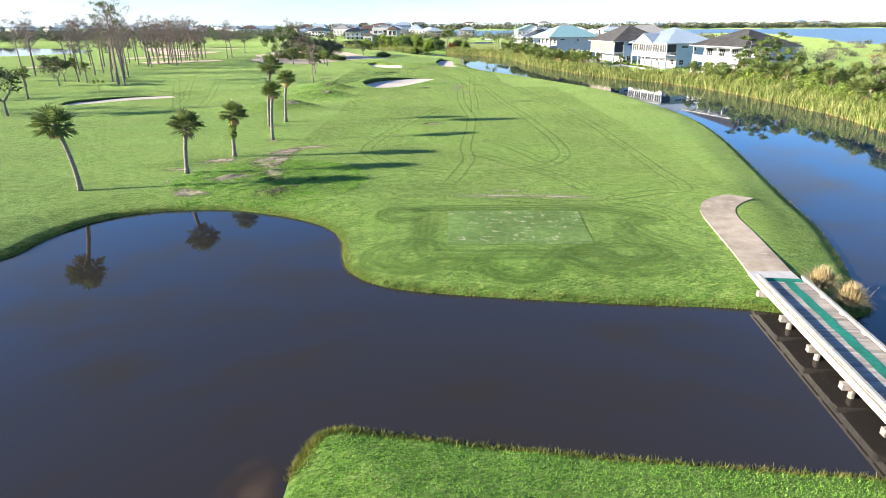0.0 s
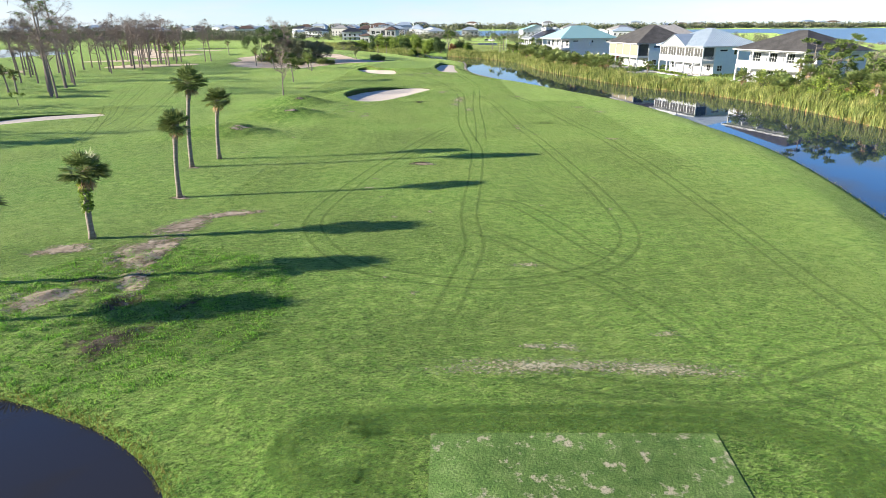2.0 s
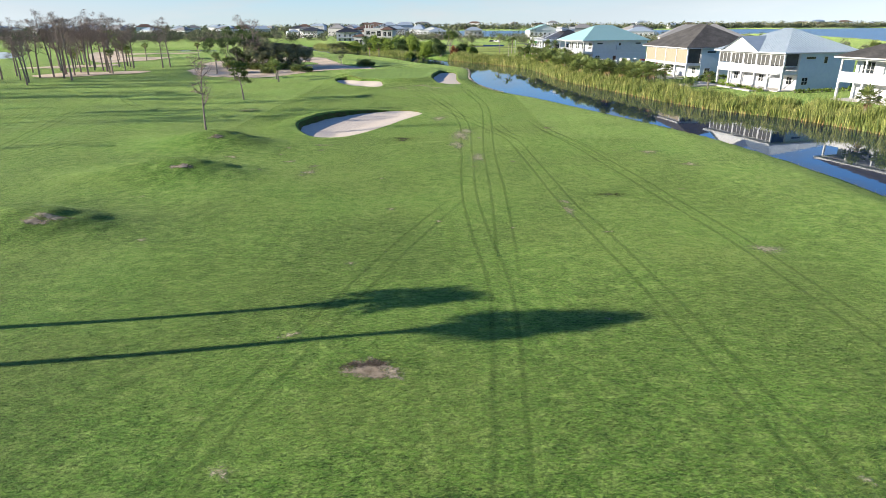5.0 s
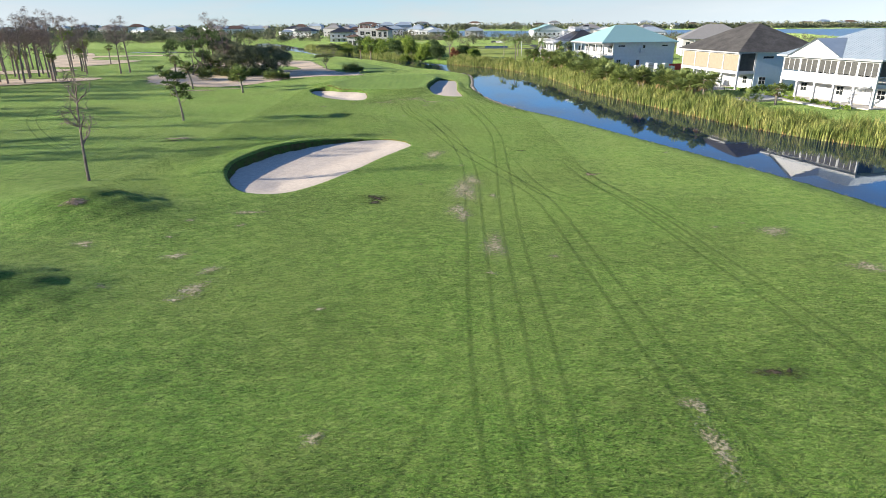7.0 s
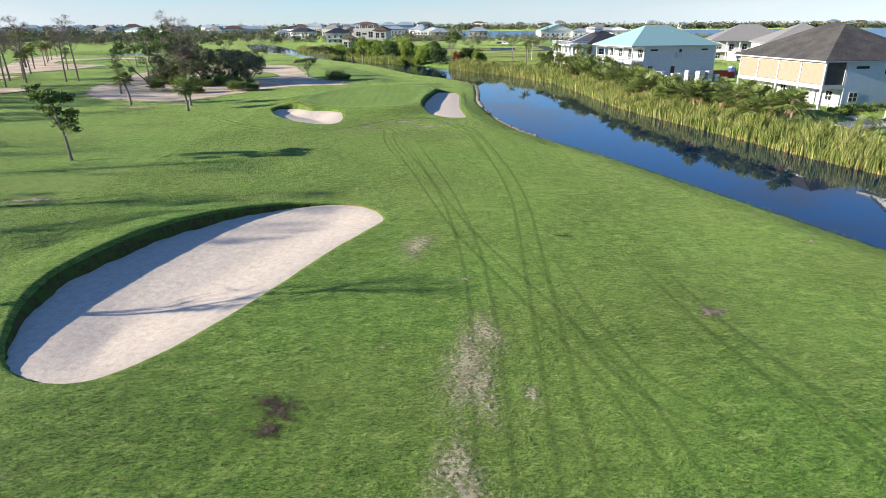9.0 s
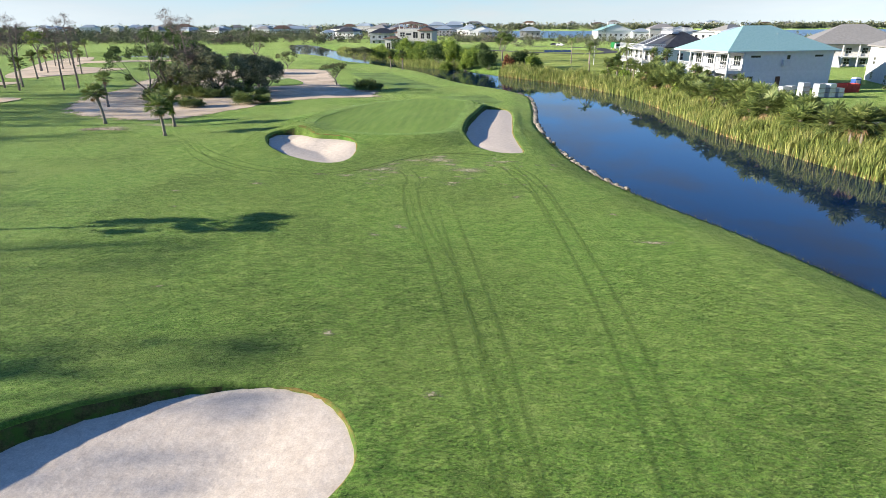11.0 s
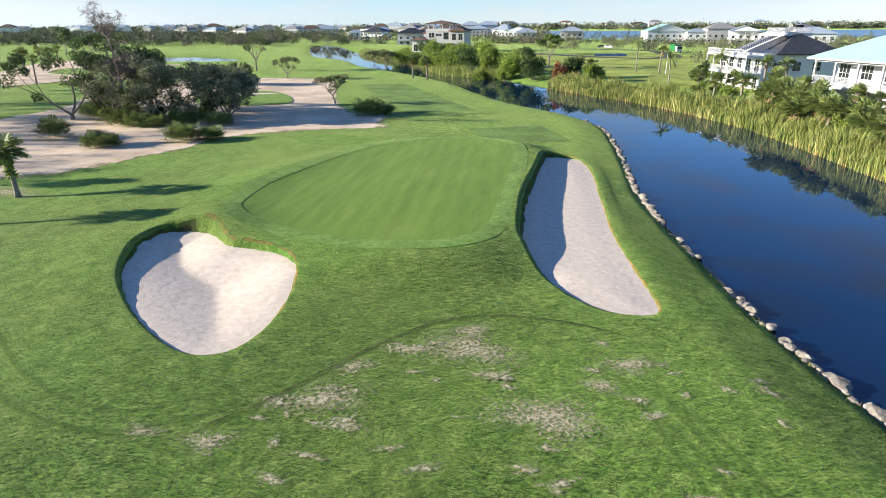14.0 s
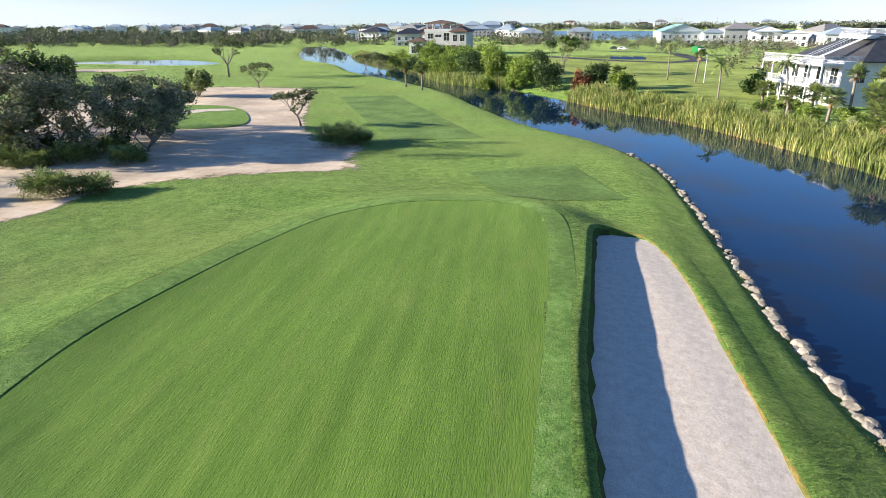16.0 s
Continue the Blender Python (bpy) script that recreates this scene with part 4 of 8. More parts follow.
DRY = [(-3.6, 196.1, 1.3, 0.7), (-2.5, 192.8, 1.0, 0.6), (-7.8, 192.7, 1.0, 0.7), (-7.1, 189.3, 0.9, 0.7), (-5.9, 194.3, 1.5, 0.7), (1.4, 192.6, 1.0, 0.6), (-11.1, 187.8, 1.3, 0.6), (-13.4, 188, 0.8, 0.5), (-1.6, 185.8, 1.0, 0.6), (-9.7, 190.1, 1.0, 0.5),
       (-17.7, 184.2, 0.8, 0.5), (5.4, 55.6, 1.1, 0.45), (5.7, 46.7, 0.9, 0.45), (4.4, 46.7, 0.7, 0.35), (10.2, 47.8, 0.7, 0.35), (0.5, 146.4, 1.4, 2.6), (3.9, 135.6, 0.9, 2.6), (3.5, 131.4, 0.8, 2.4), (2.5, 127.3, 0.8, 2.4), (5.3, 131.1, 0.5, 0.8),
       (-13.4, 118.3, 1.0, 0.8), (-10.6, 113.6, 0.8, 1.6), (-10.7, 116.2, 0.7, 0.8), (22.1, 122.4, 1.6, 1.2), (23.8, 116.3, 1.6, 0.8), (10.2, 104.1, 0.5, 0.7), (10.1, 102, 0.6, 1.3), (-19.6, 120.1, 1.0, 0.6), (-11.9, 126.7, 1.6, 0.6), (-4.2, 174, 0.6, 0.6), (-5.5, 172.2, 0.5, 0.4),
       (2.9, 126.1, 0.8, 2.0), (4.5, 45.2, 5, 0.8), (9.0, 45.0, 4, 0.7), (-42, 214, 5, 2), (-47, 211, 4, 2), (11.5, 172, 1.2, 0.5), (20, 94, 1.5, 0.8)]
for i, (x, y, a, b) in enumerate(DRY):
    tagged(patch_sheet("worn_patch", blot(x, y, a * 1.5, b * 1.5, 0, i), STRAW_MAT, 0.03 + 0.001 * (i % 7), 5), "straw-coloured worn patch in the turf", "worn turf", kind="structure")
SOIL = [(-16.2, 62.6, 1.5, 2.4, -0.6), (-14.2, 65.3, 2.2, 0.9, 0.35), (-15.8, 57.8, 0.8, 2.6, 0.15), (-15.2, 53.4, 0.9, 1.6, 0.2), (-18.6, 51.4, 2.0, 1.1, 0.2), (-16.8, 57.5, 1.6, 2.6, 0.3), (-21.5, 57.8, 1.6, 0.8, 0.1), (-24, 54.2, 1.3, 0.6, 0), (-20.4, 46.9, 1.6, 0.7, 0), (-23.2, 97.3, 0.9, 0.5, 0), (-29, 156.4, 1.6, 0.6, 0.2), (-1.3, 81, 1.0, 0.7, 0.1), (14.1, 137.5, 0.7, 0.5, 0), (-22.6, 80.3, 0.7, 0.5, 0), (-19.6, 69.8, 0.8, 0.6, 0), (-48, 210, 3, 1.2, 0.1)]
for i, (x, y, a, b, t) in enumerate(SOIL):
    tagged(patch_sheet("bare_patch", blot(x, y, a * 1.3, b * 1.3, t, 50 + i), DIRT_MAT, 0.032 + 0.001 * (i % 5), 6), "bare sandy soil where the turf has died", "bare soil", kind="structure")
for i, (x, y, a, b, t) in enumerate([(-13.3, 47.2, 2.0, 2.1, 0.2), (-14.6, 51.0, 1.2, 1.4, 0), (-17.4, 53.6, 1.6, 0.8, 0.4), (-11.4, 50.6, 1.5, 0.3, 0.9), (-3.4, 130.2, 1.0, 1.2, 0.3), (-3.5, 129, 0.9, 0.6, 0), (14.1, 106.2, 1.3, 0.5, 0.1), (9.35, 147.9, 0.9, 0.5, 0), (-1.5, 81.4, 1.3, 0.5, 0.2), (-29, 154.8, 1.3, 0.5, 0)]):
    tagged(patch_sheet("muddy_patch", blot(x, y, a * 1.3, b * 1.3, t, 90 + i), MUD_MAT, 0.036 + 0.001 * i, 6), "dark muddy patch in the turf", "mud", kind="structure")
for i, (x, y, a, b, t) in enumerate([(-15.5, 55, 5, 6, 0.2), (-24, 57, 4, 3, 0), (-9, 48, 5, 3, 0.2), (-3.6, 130, 2.6, 2.4, 0), (14, 106.4, 2.6, 1.5, 0), (-1.4, 81.4, 2.6, 1.5, 0)]):
    tagged(patch_sheet("lush_patch", blot(x, y, a, b, t, 120 + i), LUSH_MAT, 0.02 + 0.001 * i, 8), "lush brighter patch of turf", "lush turf", kind="structure")
WASTE_EDGE = catmull([(-37.2, 229.5), (-36.8, 237), (-30.5, 242.5), (-24.5, 245), (-18.8, 247), (-19.8, 254), (-20.8, 259.5), (-27, 262), (-29, 266), (-33, 275), (-36.5, 285), (-42, 302), (-50, 322), (-66, 324), (-84, 318), (-84, 300), (-85, 282), (-77, 262), (-77, 250), (-73, 238), (-65, 224.5), (-54, 217.6), (-44, 217)], 6)
tagged(patch_sheet("waste_area", WASTE_EDGE, WASTE_MAT, 0.035, 26), "broad pinkish sand waste area among the trees", "waste sand", kind="structure")
ISLAND = catmull([(-61.6, 290), (-51.7, 289), (-44.5, 280), (-41.5, 270.5), (-50.8, 267.5), (-57, 270), (-62, 280)], 6)
tagged(patch_sheet("far_waste_area", catmull([(-118, 284), (-128, 292), (-146, 322), (-170, 365), (-176, 388), (-168, 390), (-146, 352), (-134, 330), (-112, 320), (-110, 312), (-112, 296)], 5), WASTE, 0.1, 8), "long stretch of pinkish sand beyond the fairway", "waste sand", kind="structure")
tagged(patch_sheet("grass_island", ISLAND, LUSH_TURF, 0.12, 8), "island of mown grass within the waste sand", "grass", kind="structure")
tagged(patch_sheet("far_bunker", blot(-55, 283.5, 5.5, 2.0, 0.2, 31), SAND, 0.16, 6), "shallow pale sand in the grass island", "sand bunker", "sand bunkers", "structure")
for i, (x, y, a, b, t) in enumerate([(-96, 232, 13, 9, 0.4), (-82, 148, 0.1, 0.1, 0), (-128, 205, 9, 5, 0.2), (-118, 262, 12, 9, 0.3), (-30, 560, 16, 5, 0), (-85, 470, 12, 4, 0.2), (-140, 360, 22, 8, 0.3)]):
    if a > 1:
        tagged(patch_sheet("far_waste_area", blot(x, y, a, b, t, 200 + i), WASTE, 0.12, 8), "patch of pale sand on the far side of the course", "waste sand", kind="structure")

tagged(patch_sheet("shallows", blot(-5.6, 12.6, 1.5, 3.2, 0.1, 77), SHALLOW_MAT, 0.008, 8, height=lambda a, b: a * 0), "brown silty shallows at the bank", "shallow water", kind="structure")
for i, (x, y, a, b) in enumerate([(-3.5, 194.6, 4.2, 2.2), (-0.5, 190.5, 3.4, 2.4), (-8.2, 190.6, 3.0, 1.8), (2.6, 194.2, 2.2, 1.4), (3.1, 133, 2.0, 6.5), (4.6, 120, 1.2, 5.0)]):
    tagged(patch_sheet("worn_patch", blot(x, y, a, b, 0, 300 + i), STRAW_MAT, 0.026 + 0.001 * i, 6), "straw-flecked worn turf", "worn turf", kind="structure")
rw_ = random.Random(64)
for k in range(46):
    x, y = rw_.uniform(-10.5, 7.5), rw_.uniform(184.5, 196.6)
    if y > np.interp(x, [-12, -7.6, -2.6, 3, 8], [187.5, 193.6, 197, 196, 194]) - 0.4:
        continue
    tagged(patch_sheet("worn_patch", blot(x, y, rw_.uniform(0.35, 1.1), rw_.uniform(0.25, 0.6), rw_.uniform(-0.4, 0.4), 400 + k), STRAW_MAT, 0.04 + 0.001 * (k % 9), 4), "ragged straw-coloured worn turf before the green", "worn turf", kind="structure")
for k in range(60):
    x, y = rw_.uniform(-24, 26), rw_.uniform(46, 182)
    if abs(x + 10) < 9 and 128 < y < 158:
        continue
    tagged(patch_sheet("worn_patch", blot(x, y, rw_.uniform(0.3, 0.9), rw_.uniform(0.25, 0.7), rw_.uniform(-0.6, 0.6), 500 + k), STRAW_MAT, 0.04 + 0.001 * (k % 9), 4), "small straw-coloured fleck in the turf", "worn turf", kind="structure")
for k, (mx, my, h, rx, ry) in enumerate(MOUNDS[:3]):
    tagged(patch_sheet("bare_patch", blot(mx + 1.0, my - 1.6, 1.0, 0.5, 0.15, 600 + k), DIRT_MAT, 0.05, 6), "scuffed bare soil on the face of a mound", "bare soil", kind="structure")
    # lush dark patch paints the shade on the mound's side away from the sun
    tagged(patch_sheet("lush_patch", blot(mx + 2.2, my - 0.6, 4.6, 2.6, 0.1, 610 + k), LUSH_MAT, 0.04, 8), "longer grass, darkened as painted shade on one side of a mound", "lush turf", kind="structure")
tagged(patch_sheet("lawn", catmull([(19, 303), (31, 288), (44, 296), (62, 318), (95, 340), (108, 410), (40, 450), (-24, 440), (-34, 408), (-6, 352), (10, 330)], 5), LAWN_MAT, 0.035, 14), "yellowing lawn beyond the creek", "lawn", kind="structure")

# cart path and its pale apron at the bridge


def path_sheet(name, left, right, mat_, lift, rows=10):
    """A slab of given thickness between two edges."""
    mb = MB()
    n = len(left)
    z = [max(0.75, zat(*((np.array(a) + np.array(b)) / 2))) + lift for a, b in zip(left, right)]
    for dz in (0, -0.18):
        for (a, b), h in zip(zip(left, right), z):
            mb.v += [(a[0], a[1], h + dz), (b[0], b[1], h + dz)]
    for i in range(n - 1):
        a = 2 * i
        mb.f += [(a, a + 1, a + 3, a + 2), (2 * n + a, 2 * n + a + 2, 2 * n + a + 3, 2 * n + a + 1), (a, a + 2, 2 * n + a + 2, 2 * n + a), (a + 1, 2 * n + a + 1, 2 * n + a + 3, a + 3)]
    e = 2 * (n - 1)
    mb.f += [(0, 2 * n, 2 * n + 1, 1), (e, e + 1, 2 * n + e + 1, 2 * n + e)]
    return obj(name, mb, mat_)


pl = catmull([(16.2, 29.7), (16.8, 33), (17.4, 37), (17.9, 40), (18.8, 42.3), (20.2, 43.9), (21.8, 44.7)], 4, False)
pr = catmull([(18.5, 29.7), (19.1, 33), (19.7, 36.5), (20.05, 39.2), (20.7, 41.0), (21.8, 42.4), (23.2, 43.6)], 4, False)
tagged(path_sheet("cart_path", pl, pr, patchy(CONCRETE, (0.62, 0.58, 0.52), 0.9, 0.6, 0.7), 0.05), "worn sandy-brown concrete cart path", "path", kind="structure")
tagged(path_sheet("path_apron", [(16.05, 28.2), (16.2, 29.66)], [(18.35, 28.2), (18.48, 29.66)], CONCRETE_PALE, 0.052), "pale concrete apron at the bridge end", "path", kind="structure")


# ---- the cart bridge: planks on beams and piles, kerb rails, a green mat ----
def bridge():
    d = Vector((-0.112, -1, 0)).normalized()
    start = Vector((17.15, 28.25, 0))
    L, W, Z = 15.5, 2.15, 0.98
    yaw = math.degrees(math.atan2(d.x, -d.y))
    root = thing("cart_bridge", pose(start.x, start.y, 0, 0, 0, yaw), "weathered plank cart bridge with bleached kerb rails and a green mat", "bridge")
    me = MB().box(-W / 2, W / 2, -0.068, 0.068, Z - 0.05, Z).mesh("plank")
    me.materials.append(PLANK)
    k, y = 0, -0.08
    while y > -L:
        p = new("plank", me)
        p.parent = root
        p.matrix_basis = pose(random.uniform(-0.012, 0.012), y, random.uniform(-0.006, 0.006), random.uniform(-0.4, 0.4), 0, random.uniform(-0.3, 0.3))
        y -= 0.145
        k += 1
    for sx, nm in ((-1, "left"), (1, "right")):
        rail = MB().box(sx * (W / 2 - 0.02) - 0.07, sx * (W / 2 - 0.02) + 0.07, -L, 0.05, Z + 0.08, Z + 0.2)
        obj("kerb_rail", rail, RAIL, root, "bleached timber kerb rail")
        for i in range(9):
            yy = -0.3 - i * 1.85
            obj("rail_block", MB().box(sx * (W / 2 - 0.02) - 0.07, sx * (W / 2 - 0.02) + 0.07, yy - 0.14, yy + 0.14, Z, Z + 0.08), RAIL, root)
        obj("side_beam", MB().box(sx * (W / 2 + 0.02) - 0.06, sx * (W / 2 + 0.02) + 0.06, -L, 0.02, Z - 0.35, Z - 0.055), RAIL, root, "timber side beam")
    for i in range(6):
        yy = -0.9 - i * 2.75
        obj("cross_beam", MB().box(-W / 2 - 0.28, W / 2 + 0.28, yy - 0.13, yy + 0.13, Z - 0.62, Z - 0.36), PLANK, root, "timber cross beam")
        for sx in (-0.9, 0, 0.9):
            obj("pile", MB().tube([(sx, yy, -1.7), (sx, yy, Z - 0.62)], [0.13, 0.12], 9), PLANK, root, "round timber pile")
    for sx in (-0.5, 0.5):
        obj("bearer", MB().box(sx - 0.06, sx + 0.06, -L, -0.02, Z - 0.35, Z - 0.055), PLANK, root)
    mat_ob = MB()
    n = 40
    for i in range(n + 1):
        y = -0.02 - (L - 0.1) * i / n
        w = 0.02 * math.sin(i * 1.3)
        mat_ob.v += [(-0.02 + w, y, Z + 0.012 + 0.004 * math.sin(i * 2.1)), (0.44 + w, y, Z + 0.012 + 0.004 * math.sin(i * 1.7))]
    for i in range(n):
        mat_ob.f.append((2 * i, 2 * i + 2, 2 * i + 3, 2 * i + 1))
    obj("green_mat", mat_ob, MAT_GREEN, root, "worn green rubber walking mat")
    obj("entry_mat", MB().box(-W / 2 + 0.1, W / 2 - 0.1, -0.42, 0.02, Z + 0.002, Z + 0.016), MAT_GREEN, root, "green rubber entry mat")


bridge()


# ---- rocks along the creek bank by the green ----
def rock_mesh(seed):
    rnd = random.Random(seed)
    bm = bmesh.new()
    bmesh.ops.create_icosphere(bm, subdivisions=2, radius=1.0)
    off = Vector((rnd.uniform(-50, 50), rnd.uniform(-50, 50), 0))
    for v in bm.verts:
        v.co *= 1 + 0.35 * noise.noise(v.co * 1.1 + off) + 0.12 * noise.noise(v.co * 3 + off)
        v.co.z *= 0.62
    me = bpy.data.meshes.new("bank_rock")
    bm.to_mesh(me)
    bm.free()
    me.materials.append(ROCK)
    return me


rocks = [rock_mesh(i) for i in range(6)]
bank = catmull(RIVER_LEFT[14:26], 40, False)
rr = random.Random(5)
for i, (x, y) in enumerate(bank):
    if y < 187 or y > 262 or (203.5 < y < 208) or (210 < y < 214.5 and rr.random() < 0.7) or (y > 246 and rr.random() < 0.4):
        continue
    if 187 <= y < 204 and rr.random() < 0.35:
        continue
    s = rr.uniform(0.14, 0.34) * (1.15 if 218 < y < 232 else 1.0)
    ob = new("bank_rock", rocks[i % 6])
    ob.matrix_basis = pose(x + rr.uniform(-0.32, 0.12), y + rr.uniform(-0.2, 0.2), 0.1 + rr.uniform(-0.02, 0.12), rr.uniform(-15, 15), rr.uniform(-15, 15), rr.uniform(0, 360)) @ Matrix.Diagonal((s, s * rr.uniform(0.8, 1.4), s, 1))
    tagged(ob, "pale grey boulder lining the creek bank", "rock", "rocks along the bank")

# ---- plants ----
def unit(v):
    return v / max(v.length, 1e-6)


def fan_leaf(mb, o, d, stalk, radius, rnd, n=14, spread_=125, droop=0.28):
    """A fan palm leaf: a stalk and a folded fan of pointed blades."""
    side = d.cross(Vector((0, 0, 1)))
    side = unit(side) if side.length > 0.05 else Vector((1, 0, 0))
    up = unit(side.cross(d))
    hub = o + d * stalk - Vector((0, 0, 0.06 * stalk))
    w = 0.02
    mb.add([o - side * w, o + side * w, hub + side * w, hub - side * w], [(0, 1, 2, 3)])
    for k in range(n):
        a = radians(-spread_ + 2 * spread_ * k / (n - 1) + rnd.uniform(-5, 5))
        v = d * math.cos(a) + side * math.sin(a) + up * (0.16 if k % 2 else -0.02)
        r = radius * (1 - 0.25 * abs(a) / 2.0) * rnd.uniform(0.9, 1.1)
        tip = hub + v * r - Vector((0, 0, droop * r * rnd.uniform(0.6, 1.4)))
        p = unit(v.cross(up)) * radius * 0.07
        m = hub + v * r * 0.55
        mb.add([hub, m + p, tip, m - p], [(0, 1, 2, 3)])


def fan_palm(x, y, height, seed, leaves=42, crown=1.25, lean=None, ivy=False, label="", group="fan palms", boots=True, z0=None):
    rnd = random.Random(seed)
    z0 = zat(x, y) if z0 is None else z0
    root = thing("fan_palm", pose(x, y, z0 - 0.05), label or "sabal palm with rough grey trunk and round fan-leaf crown", "palm tree", group)
    lx, ly = lean if lean else (rnd.uniform(-0.06, 0.06) * height, rnd.uniform(-0.05, 0.05) * height)
    pts, rad = [], []
    for i in range(9):
        t = i / 8
        pts.append(Vector((lx * t * t, ly * t * t, height * 0.9 * t)))
        rad.append(0.19 - 0.035 * t + (0.07 if i == 0 else 0) + (0.07 if i >= 7 and boots else 0) + rnd.uniform(-0.012, 0.012))
    obj("trunk", MB().tube(pts, rad, 9), TRUNK_PALM, root, smooth=True)
    top = pts[-1]
    green_, dry = MB(), MB()
    for k in range(int(leaves * 0.9)):
        el = math.asin(rnd.uniform(-0.55, 0.98))
        az = rnd.uniform(0, 2 * math.pi)
        d = Vector((math.cos(az) * math.cos(el), math.sin(az) * math.cos(el), math.sin(el)))
        fan_leaf(green_, top + d * 0.1, d, crown * rnd.uniform(0.42, 0.7), crown * rnd.uniform(0.58, 0.78), rnd, 15, 118, 0.08)
    for k in range(max(3, leaves // 7)):
        el, az = radians(rnd.uniform(-75, -45)), rnd.uniform(0, 2 * math.pi)
        d = Vector((math.cos(az) * math.cos(el), math.sin(az) * math.cos(el), math.sin(el)))
        fan_leaf(dry, top - Vector((0, 0, 0.2)), d, crown * 0.35, crown * 0.5, rnd, 7, 70)
    obj("crown", green_, FROND, root)
    obj("dry_foliage", dry, FROND_DRY, root, "hanging dry brown leaves")
    if boots:
        bm_ = MB()
        for k in range(34):
            t = 0.72 + 0.2 * rnd.random()
            az = rnd.uniform(0, 6.283)
            c = Vector((lx * t * t, ly * t * t, height * t))
            d = Vector((math.cos(az), math.sin(az), 0.9))
            s = Vector((-math.sin(az), math.cos(az), 0)) * 0.05
            b = c + Vector((math.cos(az), math.sin(az), 0)) * 0.14
            bm_.add([b - s, b + s, b + s * 0.4 + d * 0.28, b - s * 0.4 + d * 0.28], [(0, 1, 2, 3)])
        obj("stub_collar", bm_, FROND_DRY, root, "cut leaf stubs below the crown")
    if ivy:
        iv = MB()
        leaf_cloud(iv, [(Vector((lx * t * t, ly * t * t, height * t)), Vector((0.42, 0.42, 0.3))) for t in (0.42, 0.5, 0.58, 0.66, 0.74, 0.8)], 90, 0.12, rnd)
        obj("creeper", iv, LEAF_BRIGHT, root, "green creeper climbing the trunk")
    return root


def leaf_cloud(mb, balls, per, size, rnd, shell=0.55, thin=0.55):
    """Small pointed leaves round a set of centres."""
    rs_ = np.random.RandomState(rnd.randint(0, 10 ** 6))
    n = len(balls) * per
    if not n:
        return
    C = np.repeat(np.array([tuple(c) for c, r in balls]), per, axis=0)
    R = np.repeat(np.array([tuple(r) for c, r in balls]), per, axis=0)

    def dirs(k):
        d = rs_.normal(0, 1, (n, 3)) * np.array([1, 1, k])
        return d / np.linalg.norm(d, axis=1)[:, None]
    P = C + dirs(1) * R * (shell + (1 - shell) * rs_.random_sample((n, 1))) * rs_.uniform(0.7, 1.12, (n, 1))
    A = dirs(0.6)
    B = np.cross(A, dirs(1))
    B /= np.linalg.norm(B, axis=1)[:, None] + 1e-9
    s = size * rs_.uniform(0.6, 1.35, (n, 1))
    V = np.stack([P - A * s, P + B * s * thin, P + A * s, P - B * s * thin], 1).reshape(-1, 3)
    b = len(mb.v)
    mb.v.extend(map(tuple, V.tolist()))
    mb.f.extend((b + 4 * k, b + 4 * k + 1, b + 4 * k + 2, b + 4 * k + 3) for k in range(n))


def limbs(mb, p, d, length, radius, depth, rnd, ends, spread_=0.6, rise=0.15, bend=0.25, forks=(2, 3), shrink=0.68):
    """A branching limb; the tips are gathered in ends."""
    pts, rad = [p], [radius]
    q, v = p.copy(), d.copy()
    seg = 3
    for i in range(seg):
        v = unit(v + Vector((rnd.uniform(-bend, bend), rnd.uniform(-bend, bend), rnd.uniform(-bend, bend) * 0.5 + rise * 0.4)))
        q = q + v * length / seg
        pts.append(q.copy())
        rad.append(radius * (1 - 0.45 * (i + 1) / seg))
    mb.tube(pts, rad, 6 if depth > 1 else 4, cap=False)
    if depth == 0:
        ends.append((q, v))
        return
    for k in range(rnd.randint(*forks)):
        nd = unit(v + Vector((rnd.uniform(-1, 1), rnd.uniform(-1, 1), rnd.uniform(-0.35, 0.7))) * spread_ * 1.3 + Vector((0, 0, rise)))
        limbs(mb, q, nd, length * rnd.uniform(shrink - 0.1, shrink + 0.12), rad[-1] * 0.75, depth - 1, rnd, ends, spread_, rise, bend, forks, shrink)
    if depth >= 2:
        nd = unit(v + Vector((rnd.uniform(-1, 1), rnd.uniform(-1, 1), rnd.uniform(-0.2, 0.4))) * spread_ * 1.6)
        limbs(mb, pts[2], nd, length * 0.6, rad[2] * 0.55, depth - 2, rnd, ends, spread_, rise, bend, forks, shrink)


